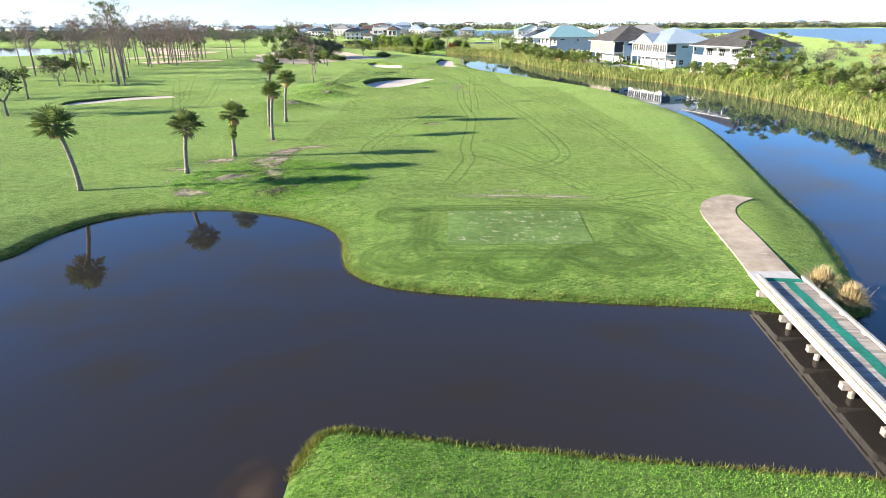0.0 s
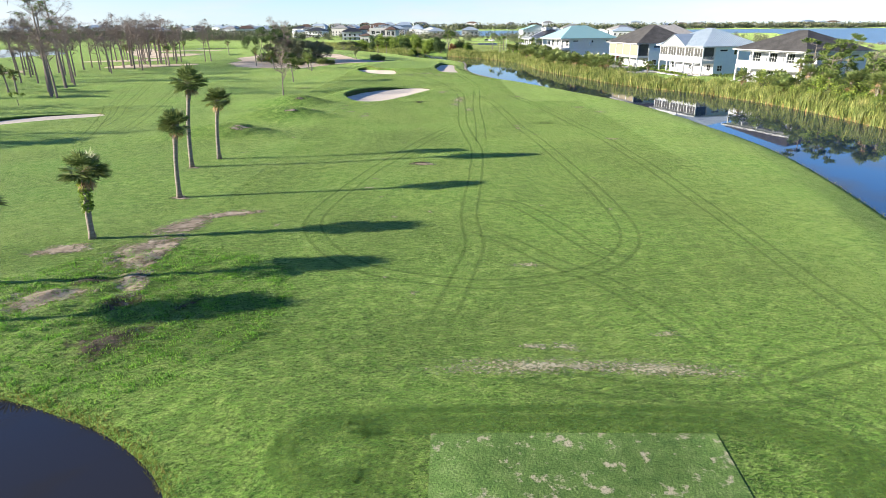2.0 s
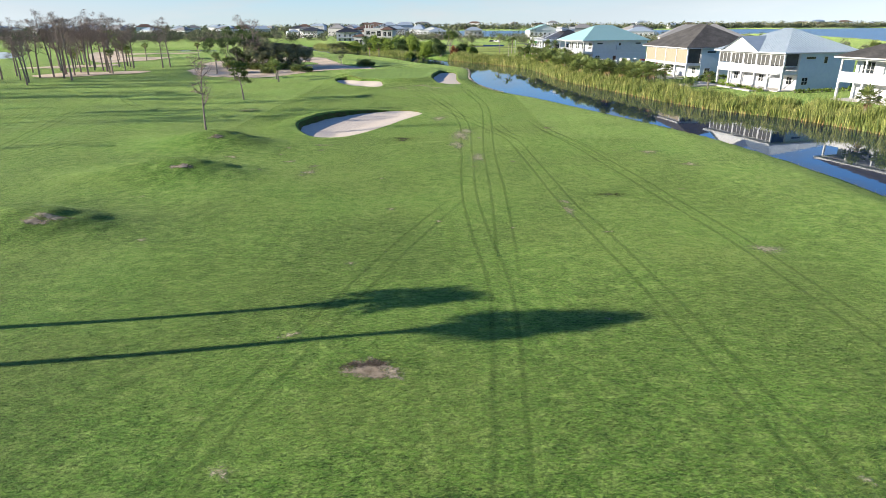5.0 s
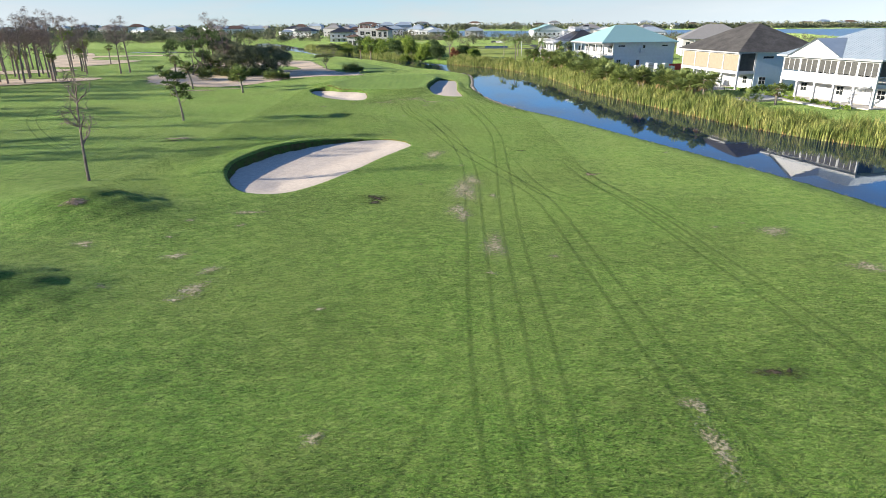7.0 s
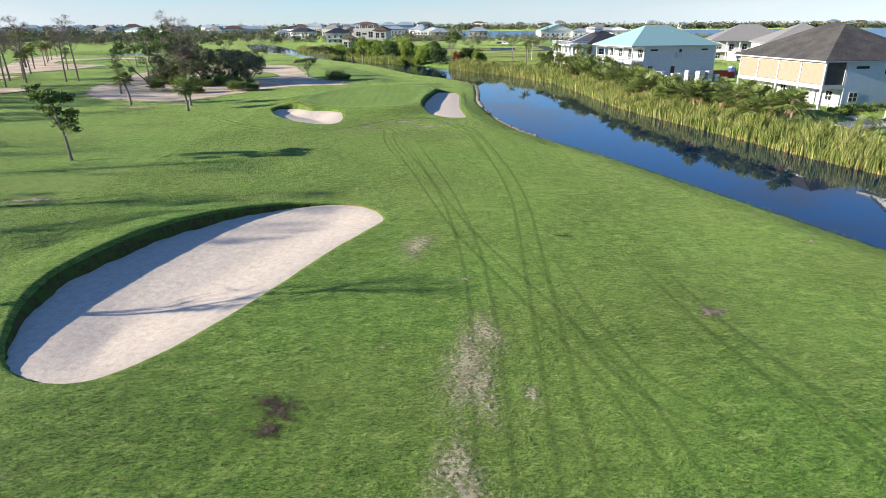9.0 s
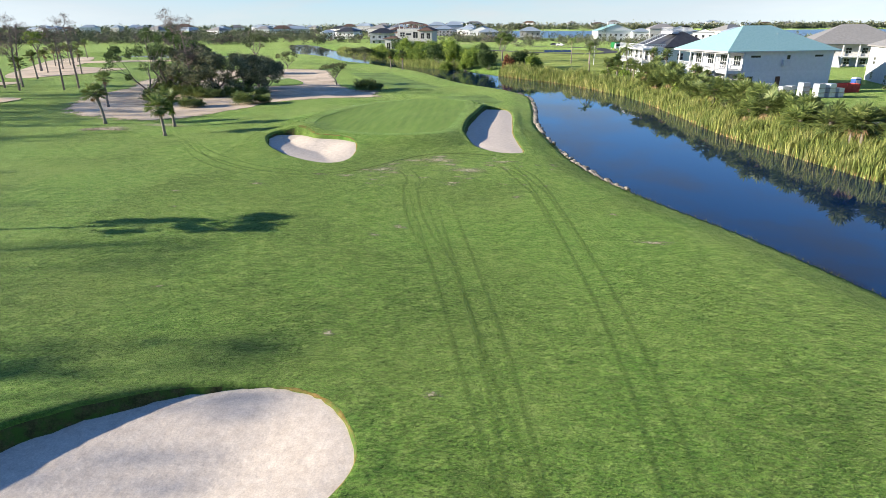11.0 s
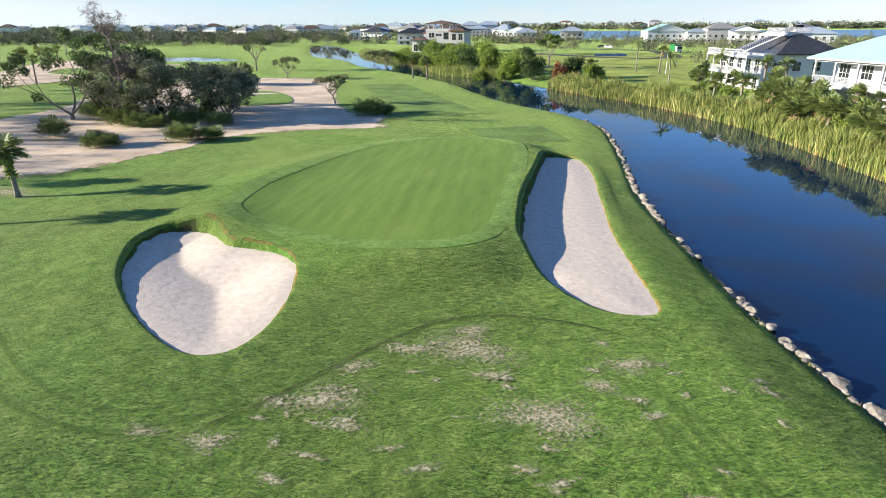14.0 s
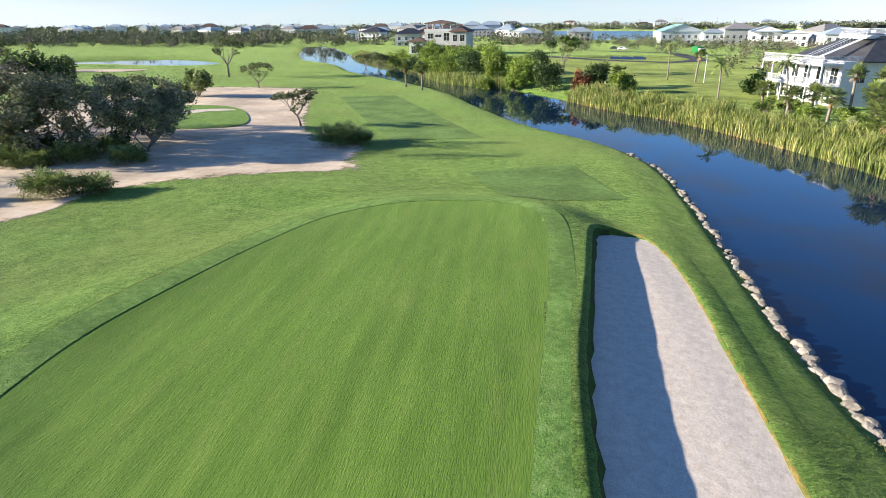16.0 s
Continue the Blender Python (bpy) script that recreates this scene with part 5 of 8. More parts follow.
def tree(name, x, y, height, seed, leaf, label, category="tree", trunk_h=0.3, depth=3, spread_=0.7, per=60, size=0.16, ball=0.9, flat=0.7, lean=(0, 0), bark=None, group="trees", rise=0.15, radius=None, bare=False, forks=(2, 3), z0=None):
    rnd = random.Random(seed)
    root = thing(name, pose(x, y, (zat(x, y) if z0 is None else z0) - 0.08), label, category, group)
    wood, ends = MB(), []
    r0 = radius or height * 0.028
    th = height * trunk_h
    pts = [Vector((lean[0] * t * t * th, lean[1] * t * t * th, th * t)) for t in (0, 0.3, 0.65, 1)]
    wood.tube(pts, [r0 * 1.35, r0, r0 * 0.9, r0 * 0.8], 8, cap=False)
    rest = height - th
    n0 = rnd.randint(3, 4)
    for k in range(n0):
        az = 2 * math.pi * k / n0 + rnd.uniform(-0.5, 0.5)
        d = unit(Vector((math.cos(az) * spread_ + lean[0] * 0.4, math.sin(az) * spread_ + lean[1] * 0.4, 0.85)))
        limbs(wood, pts[-1], d, rest * 0.42, r0 * 0.6, depth - 1, rnd, ends, spread_, rise, 0.22, forks)
    obj("trunk", wood, bark or BARK, root, smooth=True)
    if not bare:
        lv = MB()
        leaf_cloud(lv, [(q + v * ball * 0.3, Vector((ball, ball, ball * flat)) * rnd.uniform(0.65, 1.15)) for q, v in ends], per, size, rnd)
        obj("crown", lv, leaf, root)
    return root


def bare_pine(x, y, height, seed, label, tuft=0, group="bare pines", haze=9):
    """A tall bare trunk with a sparse crown of broken twigs."""
    rnd = random.Random(seed)
    root = thing("bare_pine", pose(x, y, zat(x, y) - 0.08), label, "tree", group)
    wood, ends = MB(), []
    lx, ly = rnd.uniform(-0.1, 0.1) * height, rnd.uniform(-0.1, 0.1) * height
    pts = [Vector((lx * t * t, ly * t * t, height * 0.93 * t)) for t in np.linspace(0, 1, 8)]
    wood.tube(pts, [height * 0.0135 * (1.3 - 0.85 * t) for t in np.linspace(0, 1, 8)], 7, cap=False)
    for k in range(12):
        t = rnd.uniform(0.42, 1.0)
        c = Vector((lx * t * t, ly * t * t, height * 0.93 * t))
        az = rnd.uniform(0, 6.283)
        d = unit(Vector((math.cos(az), math.sin(az), rnd.uniform(0.1, 0.9))))
        limbs(wood, c, d, height * rnd.uniform(0.07, 0.15), 0.075, 2, rnd, ends, 0.7, 0.25, 0.3, (2, 3), 0.75)
    obj("trunk", wood, TWIG, root)
    tw = MB()
    leaf_cloud(tw, [(q, Vector((0.8, 0.8, 0.6))) for q, v in ends], haze, 0.5, rnd, 0.2, 0.05)
    tagged(obj("twig_haze", tw, TWIG, root), "haze of thin bare twigs", kind="stuff")
    if tuft:
        lv = MB()
        rnd.shuffle(ends)
        leaf_cloud(lv, [(q, Vector((0.6, 0.6, 0.35))) for q, v in ends[:int(len(ends) * tuft)]], 14, 0.16, rnd)
        obj("needle_foliage", lv, LEAF_PINE, root, "sparse green needle tufts")
    return root


def pine(x, y, height, seed, label, group="pines", lean=(0, 0)):
    rnd = random.Random(seed)
    root = thing("pine_tree", pose(x, y, zat(x, y) - 0.08), label, "tree", group)
    wood, ends = MB(), []
    pts = [Vector((lean[0] * height * t * t, lean[1] * height * t * t, height * 0.9 * t)) for t in np.linspace(0, 1, 7)]
    wood.tube(pts, [height * 0.017 * (1.3 - 0.9 * t) for t in np.linspace(0, 1, 7)], 7, cap=False)
    for k in range(16):
        t = rnd.uniform(0.38, 1.0)
        c = Vector((lean[0] * height * t * t, lean[1] * height * t * t, height * 0.9 * t))
        az = rnd.uniform(0, 6.283)
        d = unit(Vector((math.cos(az), math.sin(az), rnd.uniform(-0.1, 0.6))))
        limbs(wood, c, d, height * rnd.uniform(0.10, 0.17), 0.06, 1, rnd, ends, 0.6, 0.15, 0.25)
    obj("trunk", wood, BARK, root)
    lv = MB()
    leaf_cloud(lv, [(q, Vector((0.75, 0.75, 0.38)) * rnd.uniform(0.7, 1.2)) for q, v in ends], 62, 0.15, rnd, 0.2)
    obj("crown", lv, LEAF_PINE, root)
    return root


def fan_bush(x, y, r, h, seed, label, n=26, leaf=None, group="low palm bushes", z0=None):
    """A low clump of fan leaves that rise from the ground."""
    rnd = random.Random(seed)
    root = thing("palm_bush", pose(x, y, (zat(x, y) if z0 is None else z0) - 0.05), label, "shrub", group)
    g_, d_ = MB(), MB()
    for k in range(n):
        a, q = rnd.uniform(0, 6.283), math.sqrt(rnd.random()) * r * 0.6
        o = Vector((math.cos(a) * q, math.sin(a) * q, rnd.uniform(0.05, 0.55) * h))
        el = radians(rnd.uniform(5, 80))
        az = a + rnd.uniform(-0.9, 0.9)
        d = Vector((math.cos(az) * math.cos(el), math.sin(az) * math.cos(el), math.sin(el)))
        fan_leaf(g_, o, d, h * rnd.uniform(0.2, 0.4), min(0.85, h * 0.5) * rnd.uniform(0.75, 1.1), rnd, 9)
    for k in range(n // 6):
        a = rnd.uniform(0, 6.283)
        d = unit(Vector((math.cos(a), math.sin(a), -0.3)))
        fan_leaf(d_, Vector((0, 0, h * 0.45)), d, h * 0.2, 0.5, rnd, 7, 70)
    obj("foliage", g_, leaf or FROND, root)
    obj("dry_foliage", d_, FROND_DRY, root, "dry brown fan leaves")
    return root


def shrub(x, y, r, h, seed, leaf, label, per=70, size=0.13, balls=9, category="shrub", group="shrubs", z0=None):
    """A leafy shrub: stems with many small leaves in uneven clumps."""
    rnd = random.Random(seed)
    root = thing("shrub", pose(x, y, (zat(x, y) if z0 is None else z0) - 0.05), label, category, group)
    st, lv = MB(), MB()
    bl = []
    for k in range(balls):
        a, q = rnd.uniform(0, 6.283), math.sqrt(rnd.random()) * r * 0.75
        c = Vector((math.cos(a) * q, math.sin(a) * q, h * rnd.uniform(0.3, 0.85) * (1 - 0.35 * q / r)))
        st.tube([Vector((c.x * 0.2, c.y * 0.2, 0)), Vector((c.x * 0.6, c.y * 0.6, c.z * 0.6)), c], [0.05, 0.035, 0.015], 4, cap=False)
        bl.append((c, Vector((r * 0.42, r * 0.42, h * 0.28)) * rnd.uniform(0.7, 1.2)))
    leaf_cloud(lv, bl, per, size, rnd, 0.35)
    obj("stem_frame", st, BARK, root)
    obj("foliage", lv, leaf, root)
    return root


def feather_palm(x, y, height, seed, label, n=17, length=2.3, group="feather palms"):
    rnd = random.Random(seed)
    root = thing("feather_palm", pose(x, y, zat(x, y) - 0.05), label, "palm tree", group)
    lx, ly = rnd.uniform(-0.08, 0.08) * height, rnd.uniform(-0.06, 0.06) * height
    pts = [Vector((lx * t * t, ly * t * t, height * 0.85 * t)) for t in np.linspace(0, 1, 8)]
    obj("trunk", MB().tube(pts, [0.19, 0.15, 0.13, 0.125, 0.12, 0.12, 0.12, 0.13], 8), TRUNK_PALM, root, smooth=True)
    mb = MB()
    for k in range(n):
        az, el = 2 * math.pi * k / n * 2.4 + rnd.uniform(-0.2, 0.2), radians(rnd.uniform(-15, 75))
        d = Vector((math.cos(az) * math.cos(el), math.sin(az) * math.cos(el), math.sin(el)))
        p, v = pts[-1].copy(), d.copy()
        prev = p.copy()
        for i in range(12):
            v = unit(v + Vector((0, 0, -0.14)))
            p = p + v * length / 12
            side = unit(v.cross(Vector((0, 0, 1)))) if abs(v.z) < 0.98 else Vector((1, 0, 0))
            w = length * 0.24 * math.sin(math.pi * (i + 1.4) / 14)
            for s in (-1, 1):
                tip = p + side * s * w + v * w * 0.5 - Vector((0, 0, w * 0.45))
                mb.add([prev, p, tip], [(0, 1, 2)])
            mb.add([prev - side * 0.02, prev + side * 0.02, p + side * 0.015, p - side * 0.015], [(0, 1, 2, 3)])
            prev = p.copy()
    obj("crown", mb, FROND, root)
    return root


# the six sabal palms of the fairway edge
fan_palm(-29.2, 47.4, 6.0, 1, 62, 1.35, (-0.95, 0.0))
fan_palm(-22.8, 53.0, 4.75, 2, 60, 1.25, (0.5, 0.1))
fan_palm(-20.7, 59.7, 4.7, 3, 58, 1.15, (0.35, 0.0), ivy=True, label="sabal palm with green creeper climbing its trunk")
fan_palm(-19.6, 69.9, 6.25, 4, 56, 1.1, (0.5, 0.1), label="sabal palm with a yellowing crown and rough grey trunk")
fan_palm(-22.8, 80.5, 8.6, 5, 62, 1.3, (0.9, 0.0), label="tall sabal palm with a thick collar of leaf stubs")
fan_palm(-21.5, 84.1, 6.4, 6, 56, 1.15, (0.6, 0.0))
# palms by the waste sand
fan_palm(-37.5, 206.3, 3.9, 7, 52, 1.45, (-0.4, 0.1))
fan_palm(-39.7, 212.8, 4.1, 8, 52, 1.4, (-0.5, 0.2), ivy=True, label="sabal palm with creeper on its trunk by the waste sand")
fan_palm(-50.6, 215.0, 4.5, 9, 48, 1.4, (-0.8, 0.1))
fan_palm(-26, 319, 4.6, 10, 50, 1.35)
fan_palm(-30.5, 325, 4.6, 11, 50, 1.35)
# a row of palms on the far sand by the lake
for k, (x, y) in enumerate([(-99.7, 262.5), (-145, 334.8), (-141.8, 337.7), (-149, 349.8), (-152, 356.4), (-166.3, 383.1), (-123.6, 302.4), (-112.3, 283.4), (-129.7, 317.2)]):
    fan_palm(x, y, 5.6 + 0.5 * (k % 3), 1500 + k, 36, 1.5, label="sabal palm on the far waste sand")
tree("lawn_tree", -131.6, 310.4, 11, 1510, LEAF_BRIGHT, "tall slender tree with an open bright green crown", per=60, size=0.22, ball=1.1, trunk_h=0.5, spread_=0.6)
# palms and trees to the west
for i, (x, y, h) in enumerate([(-76.3, 114.2, 5.2), (-87.3, 150.3, 5.0), (-92, 138, 3.2), (-84, 148, 4), (-90, 233, 6.0), (-61, 232, 5), (-110, 250, 4.5), (-118, 262, 5), (-121, 270, 5), (-126, 276, 5.2), (-112, 300, 6), (-96, 310, 6), (-130, 290, 5)]):
    fan_palm(x, y, h, 30 + i, 30, 1.2)
for i, (x, y, h, sp) in enumerate([(-64.5, 91, 7, 0.9), (-86, 140.2, 5.8, 0.9), (-91, 151, 5.6, 0.9), (-99, 160, 6, 0.9)]):
    tree("oak_tree", x, y, h, 60 + i, LEAF_OAK, "round-crowned small oak on the mown grass", spread_=sp, per=45, size=0.2, ball=1.0)
tree("young_tree", -70.5, 128, 2.8, 66, LEAF_BRIGHT, "thin young tree with sparse bright leaves", depth=2, per=25, size=0.12, ball=0.4, radius=0.05)
rb = random.Random(11)
PINES = [(-73, 142), (-75.5, 146), (-79, 150), (-80.2, 158), (-70.5, 139.5), (-83, 166), (-87, 172), (-96, 178), (-96.4, 190), (-92, 200), (-96.4, 207.9), (-93.6, 216.7), (-90.2, 233.3), (-94, 228), (-99, 222), (-103, 214), (-101, 236), (-105, 246), (-101.8, 242.2), (-99.7, 245.5), (-100.8, 251), (-102.2, 261), (-101.4, 265.2), (-108.7, 246),
         (-112, 226), (-115, 238), (-107, 256), (-112, 262), (-96, 256), (-93, 246), (-109, 204), (-114, 196), (-118, 212), (-122, 188), (-128, 176), (-134, 168), (-140, 160), (-146, 172), (-130, 150), (-138, 146), (-150, 156), (-88, 120), (-100, 112), (-112, 118), (-120, 106), (-82, 95), (-95, 88), (-108, 92)]
for k in range(20):
    PINES.append((rb.uniform(-114, -87), rb.uniform(168, 262)))
for k in range(12):
    PINES.append((rb.uniform(-190, -120), rb.uniform(140, 300)))
for i, (x, y) in enumerate(PINES):
    big = i < 5
    bare_pine(x + rb.uniform(-0.5, 0.5), y + rb.uniform(-0.5, 0.5), rb.uniform(16, 21) if i in (0, 1, 3) else rb.uniform(11.5, 14.5), 300 + i, "tall bare pine with sparse green needle tufts" if i < 3 else "tall bare grey pine with broken twigs", tuft=0.35 if i < 3 else 0.0)
bare_pine(-28, 135.8, 7.6, 291, "thin dead tree with a few bare forked branches", group="dead trees", haze=2)
pine(-34.4, 170.7, 7.2, 292, "small leaning pine with layered needle clumps", lean=(-0.16, 0.0))

# the thicket in the waste sand
for i, (x, y, h, lf) in enumerate([(-57, 245.5, 9, LEAF_GREY), (-51.5, 246.5, 9.5, LEAF_GREY), (-47, 249, 8.5, LEAF_GREY), (-45.5, 254, 7.5, LEAF_GREY), (-61.5, 249, 13.5, LEAF_DARK), (-64.5, 246, 10.5, LEAF_DARK), (-54, 253, 9, LEAF_GREY), (-50, 259, 8, LEAF_GREY), (-63, 257, 11, LEAF_DARK), (-43.5, 250, 6.5, LEAF_GREY), (-58.5, 250.5, 9.5, LEAF_GREY), (-48.5, 244.5, 7, LEAF_GREY)]):
    tree("thicket_tree", x, y + 4.5, h, 80 + i, lf, "dense grey-green evergreen tree in the waste sand" if lf is LEAF_GREY else "dense dark-green broadleaf tree in the waste sand", trunk_h=0.07, spread_=1.05, per=210, size=0.15, ball=1.15, flat=0.85, depth=3, group="thicket trees")
bare_pine(-55, 249, 13, 400, "bare grey snag above the thicket", group="dead trees")
bare_pine(-60, 254, 13.5, 401, "bare grey snag above the thicket", group="dead trees")
for i, (x, y, r, h) in enumerate([(-47.3, 232.8, 2.5, 1.8), (-40.3, 236.9, 2.4, 2.2), (-37.6, 238.4, 1.6, 1.7), (-56.2, 236.9, 1.8, 2.6), (-24.4, 259.9, 3.2, 2.5), (-22.6, 260.6, 1.8, 1.6), (-52, 246, 1.8, 2.0), (-47, 248.5, 2.2, 2.2), (-58, 249.5, 1.6, 2.4), (-54.5, 247.2, 2, 2.2), (-49.6, 246.2, 2, 1.8), (-61.5, 252.5, 1.8, 2.6), (-46.6, 253, 1.8, 2.0), (-64.5, 255, 1.8, 2.0), (-66.5, 257, 2, 1.6), (-42, 249, 2, 1.8)]):
    fan_bush(x, y, r, h, 120 + i, "low spreading clump of green palm leaves in the sand", n=int(62 * r), leaf=FROND)
for i, (x, y, h) in enumerate([(-55, 248.5, 4.0), (-50.5, 248, 4.0), (-60, 251.5, 4.6), (-53, 247.5, 3.2), (-57.5, 250, 3.4)]):
    fan_palm(x, y, h, 140 + i, 36, 1.2, label="sabal palm at the foot of the thicket")
for i, (x, y, r, h) in enumerate([(-62.5, 254.5, 2.2, 4.2), (-59, 252, 2, 3.4), (-56, 250.5, 2, 3.0), (-52, 249.5, 2.2, 3.2), (-48.5, 250.5, 2.2, 3.6), (-46.8, 256, 2.2, 3.6), (-47, 261, 2.2, 3.6), (-66, 259, 2.4, 4.2)]):
    shrub(x, y, r, h, 160 + i, LEAF_DARK if i % 2 else LEAF_GREY, "dense low shrub at the foot of the thicket", per=150, size=0.12, balls=10)
tree("small_tree", -33.5, 272, 5.2, 150, LEAF_OAK, "small spreading tree with a crooked dark trunk", trunk_h=0.28, spread_=1.3, per=55, size=0.14, ball=0.8, flat=0.55, lean=(-0.25, 0))
tree("small_tree", -60.6, 319.8, 5.4, 151, LEAF_OAK, "small pale-leaved tree in the sand", trunk_h=0.2, spread_=0.7, per=40, size=0.16, ball=0.9)
tree("small_tree", -80.4, 346, 10, 152, LEAF_OAK, "spreading tree with a bare forked trunk", trunk_h=0.3, spread_=0.9, per=40, size=0.25, ball=1.3)
shrub(-65, 303, 3.4, 5.8, 153, FROND, "tall dark clump of palm leaves in the sand", per=120, size=0.35, balls=14)
tree("small_tree", -58, 395, 6, 154, LEAF_OAK, "small tree on the far fairway", per=40, size=0.25, ball=1.2)
tree("small_tree", -52, 388, 6.5, 155, LEAF_OAK, "small tree on the far fairway", per=40, size=0.25, ball=1.2)

# pampas clumps at the bridge
for i, (x, y, s) in enumerate([(19.35, 28.4, 1.0), (19.75, 26.6, 1.05)]):
    rnd = random.Random(500 + i)
    root = thing("pampas_clump", pose(x, y, max(0.1, zat(x, y)) - 0.05), "straw-coloured pampas grass clump beside the bridge", "grass clump", "pampas clumps")
    mb = MB()
    for k in range(900):
        az, el = rnd.uniform(0, 6.283), radians(rnd.uniform(22, 88))
        L = s * rnd.uniform(0.8, 1.35)
        d = Vector((math.cos(az) * math.cos(el), math.sin(az) * math.cos(el), math.sin(el)))
        sd = Vector((-math.sin(az), math.cos(az), 0)) * 0.012
        o = Vector((rnd.gauss(0, 0.14), rnd.gauss(0, 0.14), 0))
        m_ = o + d * L * 0.6
        t_ = o + d * L - Vector((0, 0, 0.28 * L * math.cos(el)))
        mb.add([o - sd, o + sd, m_ + sd, m_ - sd, t_], [(0, 1, 2, 3), (3, 2, 4)])
    obj("tuft", mb, PAMPAS, root)


# ---- reeds along the far bank ----
def reeds(name, curve, depth_, density, h0, h1, seed, label, mat_=None, start=0.2):
    rnd = np.random.RandomState(seed)
    C = catmull(curve, 10, closed=False)
    tang = np.gradient(C, axis=0)
    nr = np.stack([tang[:, 1], -tang[:, 0]], 1)
    nr /= np.linalg.norm(nr, axis=1)[:, None]
    seg = np.linalg.norm(np.diff(C, axis=0), axis=1)
    total = seg.sum()
    n = int(total * depth_ * density)
    s = rnd.uniform(0, total, n)
    cum = np.concatenate([[0], np.cumsum(seg)])
    k = np.clip(np.searchsorted(cum, s) - 1, 0, len(seg) - 1)
    f = ((s - cum[k]) / seg[k])[:, None]
    p = C[k] * (1 - f) + C[k + 1] * f
    off = rnd.uniform(-0.8, depth_, n)
    p = p + nr[k] * off[:, None]
    clump = 0.74 + 0.26 * np.sin(s * 0.6 + 2 * np.sin(s * 0.17)) * np.sin(s * 0.23 + off * 0.4 + 1) + 0.20 * np.sin(s * 1.7 + 1.3 * np.sin(off * 1.9)) * np.sin(off * 1.3 + s * 0.35) + 0.10 * np.sin(s * 4.3 + off * 3.1)
    hh = rnd.uniform(h0, h1, n) * np.clip(clump + 0.12, 0.55, 1.25) * (0.8 + 0.2 * np.minimum(1, (off + 0.8) / 1.5))
    z = np.maximum(land(p[:, 0], p[:, 1]), -0.05)
    az = rnd.uniform(0, 2 * np.pi, n)
    w = rnd.uniform(0.018, 0.05, n)
    bend = rnd.uniform(0.05, 0.42, n) * hh
    ba = rnd.normal(0.2, 1.8, n)
    sx, sy = np.cos(az) * w, np.sin(az) * w
    bx, by = np.cos(ba) * bend, np.sin(ba) * bend
    V = np.empty((n, 5, 3))
    V[:, 0] = np.stack([p[:, 0] - sx, p[:, 1] - sy, z - 0.05], 1)
    V[:, 1] = np.stack([p[:, 0] + sx, p[:, 1] + sy, z - 0.05], 1)
    V[:, 2] = np.stack([p[:, 0] + sx + bx * 0.3, p[:, 1] + sy + by * 0.3, z + hh * 0.62], 1)
    V[:, 3] = np.stack([p[:, 0] - sx + bx * 0.3, p[:, 1] - sy + by * 0.3, z + hh * 0.62], 1)
    V[:, 4] = np.stack([p[:, 0] + bx, p[:, 1] + by, z + hh - bend * 0.25], 1)
    me = bpy.data.meshes.new(name)
    base = np.arange(n)[:, None] * 5
    loops = np.concatenate([base + np.array([0, 1, 2, 3]), base + np.array([3, 2, 4])], 1).ravel()
    me.vertices.add(n * 5)
    me.vertices.foreach_set("co", V.ravel())
    me.loops.add(len(loops))
    me.loops.foreach_set("vertex_index", loops)
    me.polygons.add(2 * n)
    ls = (np.arange(n)[:, None] * 7 + np.array([0, 4])).ravel()
    me.polygons.foreach_set("loop_start", ls)
    me.polygons.foreach_set("loop_total", np.tile([4, 3], n))
    me.update(calc_edges=True)
    me.materials.append(mat_ or REED)
    return tagged(new(name, me), label, "reeds", kind="stuff")


RB = RIVER_RIGHT[::-1]
south = [p for p in RB if 36 < p[1] < 152]
mid = [p for p in RB if 148 < p[1] < 262]
north = [p for p in RB if 255 < p[1] < 312]
reeds("reeds", south, 4.2, 52, 1.8, 2.8, 1, "tall yellow-green reeds along the creek bank")
reeds("reeds", mid, 4.0, 64, 1.6, 2.5, 2, "tall yellow-green reeds along the creek bank below the houses")
reeds("reeds", north, 4.5, 60, 1.8, 2.8, 3, "tall green reeds along the creek bank", start=0)
reeds("dry_reeds", [p for p in RB if 36 < p[1] < 312], 0.5, 60, 0.3, 0.9, 4, "dry straw-brown reed stems at the waterline", REED_DRY)
reeds("reeds", [p for p in RB if 328 < p[1] < 475], 4, 14, 1.6, 2.6, 5, "tall green reeds along the far creek")


# ---- shrubs, palms and pines on the far bank ----
def inland(y, d):
    """A place d metres behind the far bank at that y."""
    ys = [p[1] for p in RB if p[1] > -50]
    xs = [p[0] for p in RB if p[1] > -50]
    return float(np.interp(y, ys, xs)) + d


rs = random.Random(21)
i = 0
for y in np.arange(56, 142, 2.3):
    for d in (5.0, 8.0, 11.5, 15):
        x, yy = inland(y, d) + rs.uniform(-1.5, 1.5), y + rs.uniform(-1.5, 1.5)
        i += 1
        q = rs.random()
        if q < 0.55:
            shrub(x, yy, rs.uniform(2.0, 3.0), rs.uniform(3.0, 5.2), 600 + i, LEAF_BRIGHT, "bright green leafy shrub behind the reeds", per=130, size=0.13, balls=10)
        elif q < 0.72:
            fan_bush(x, yy, 1.9, rs.uniform(2.0, 3.0), 600 + i, "dense fan palm clump behind the reeds", n=42)
        else:
            fan_palm(x, yy, rs.uniform(3, 5.2), 600 + i, 34, 1.25, label="sabal palm among shrubs behind the reeds")
for k, (x, y, h) in enumerate([(67.5, 139, 9), (70.5, 136, 9.5), (66, 131, 7.5), (72.5, 130, 8), (75, 141, 8.5)]):
    pine(x, y, h, 700 + k, "pine with rounded bright needle clumps beside the house")
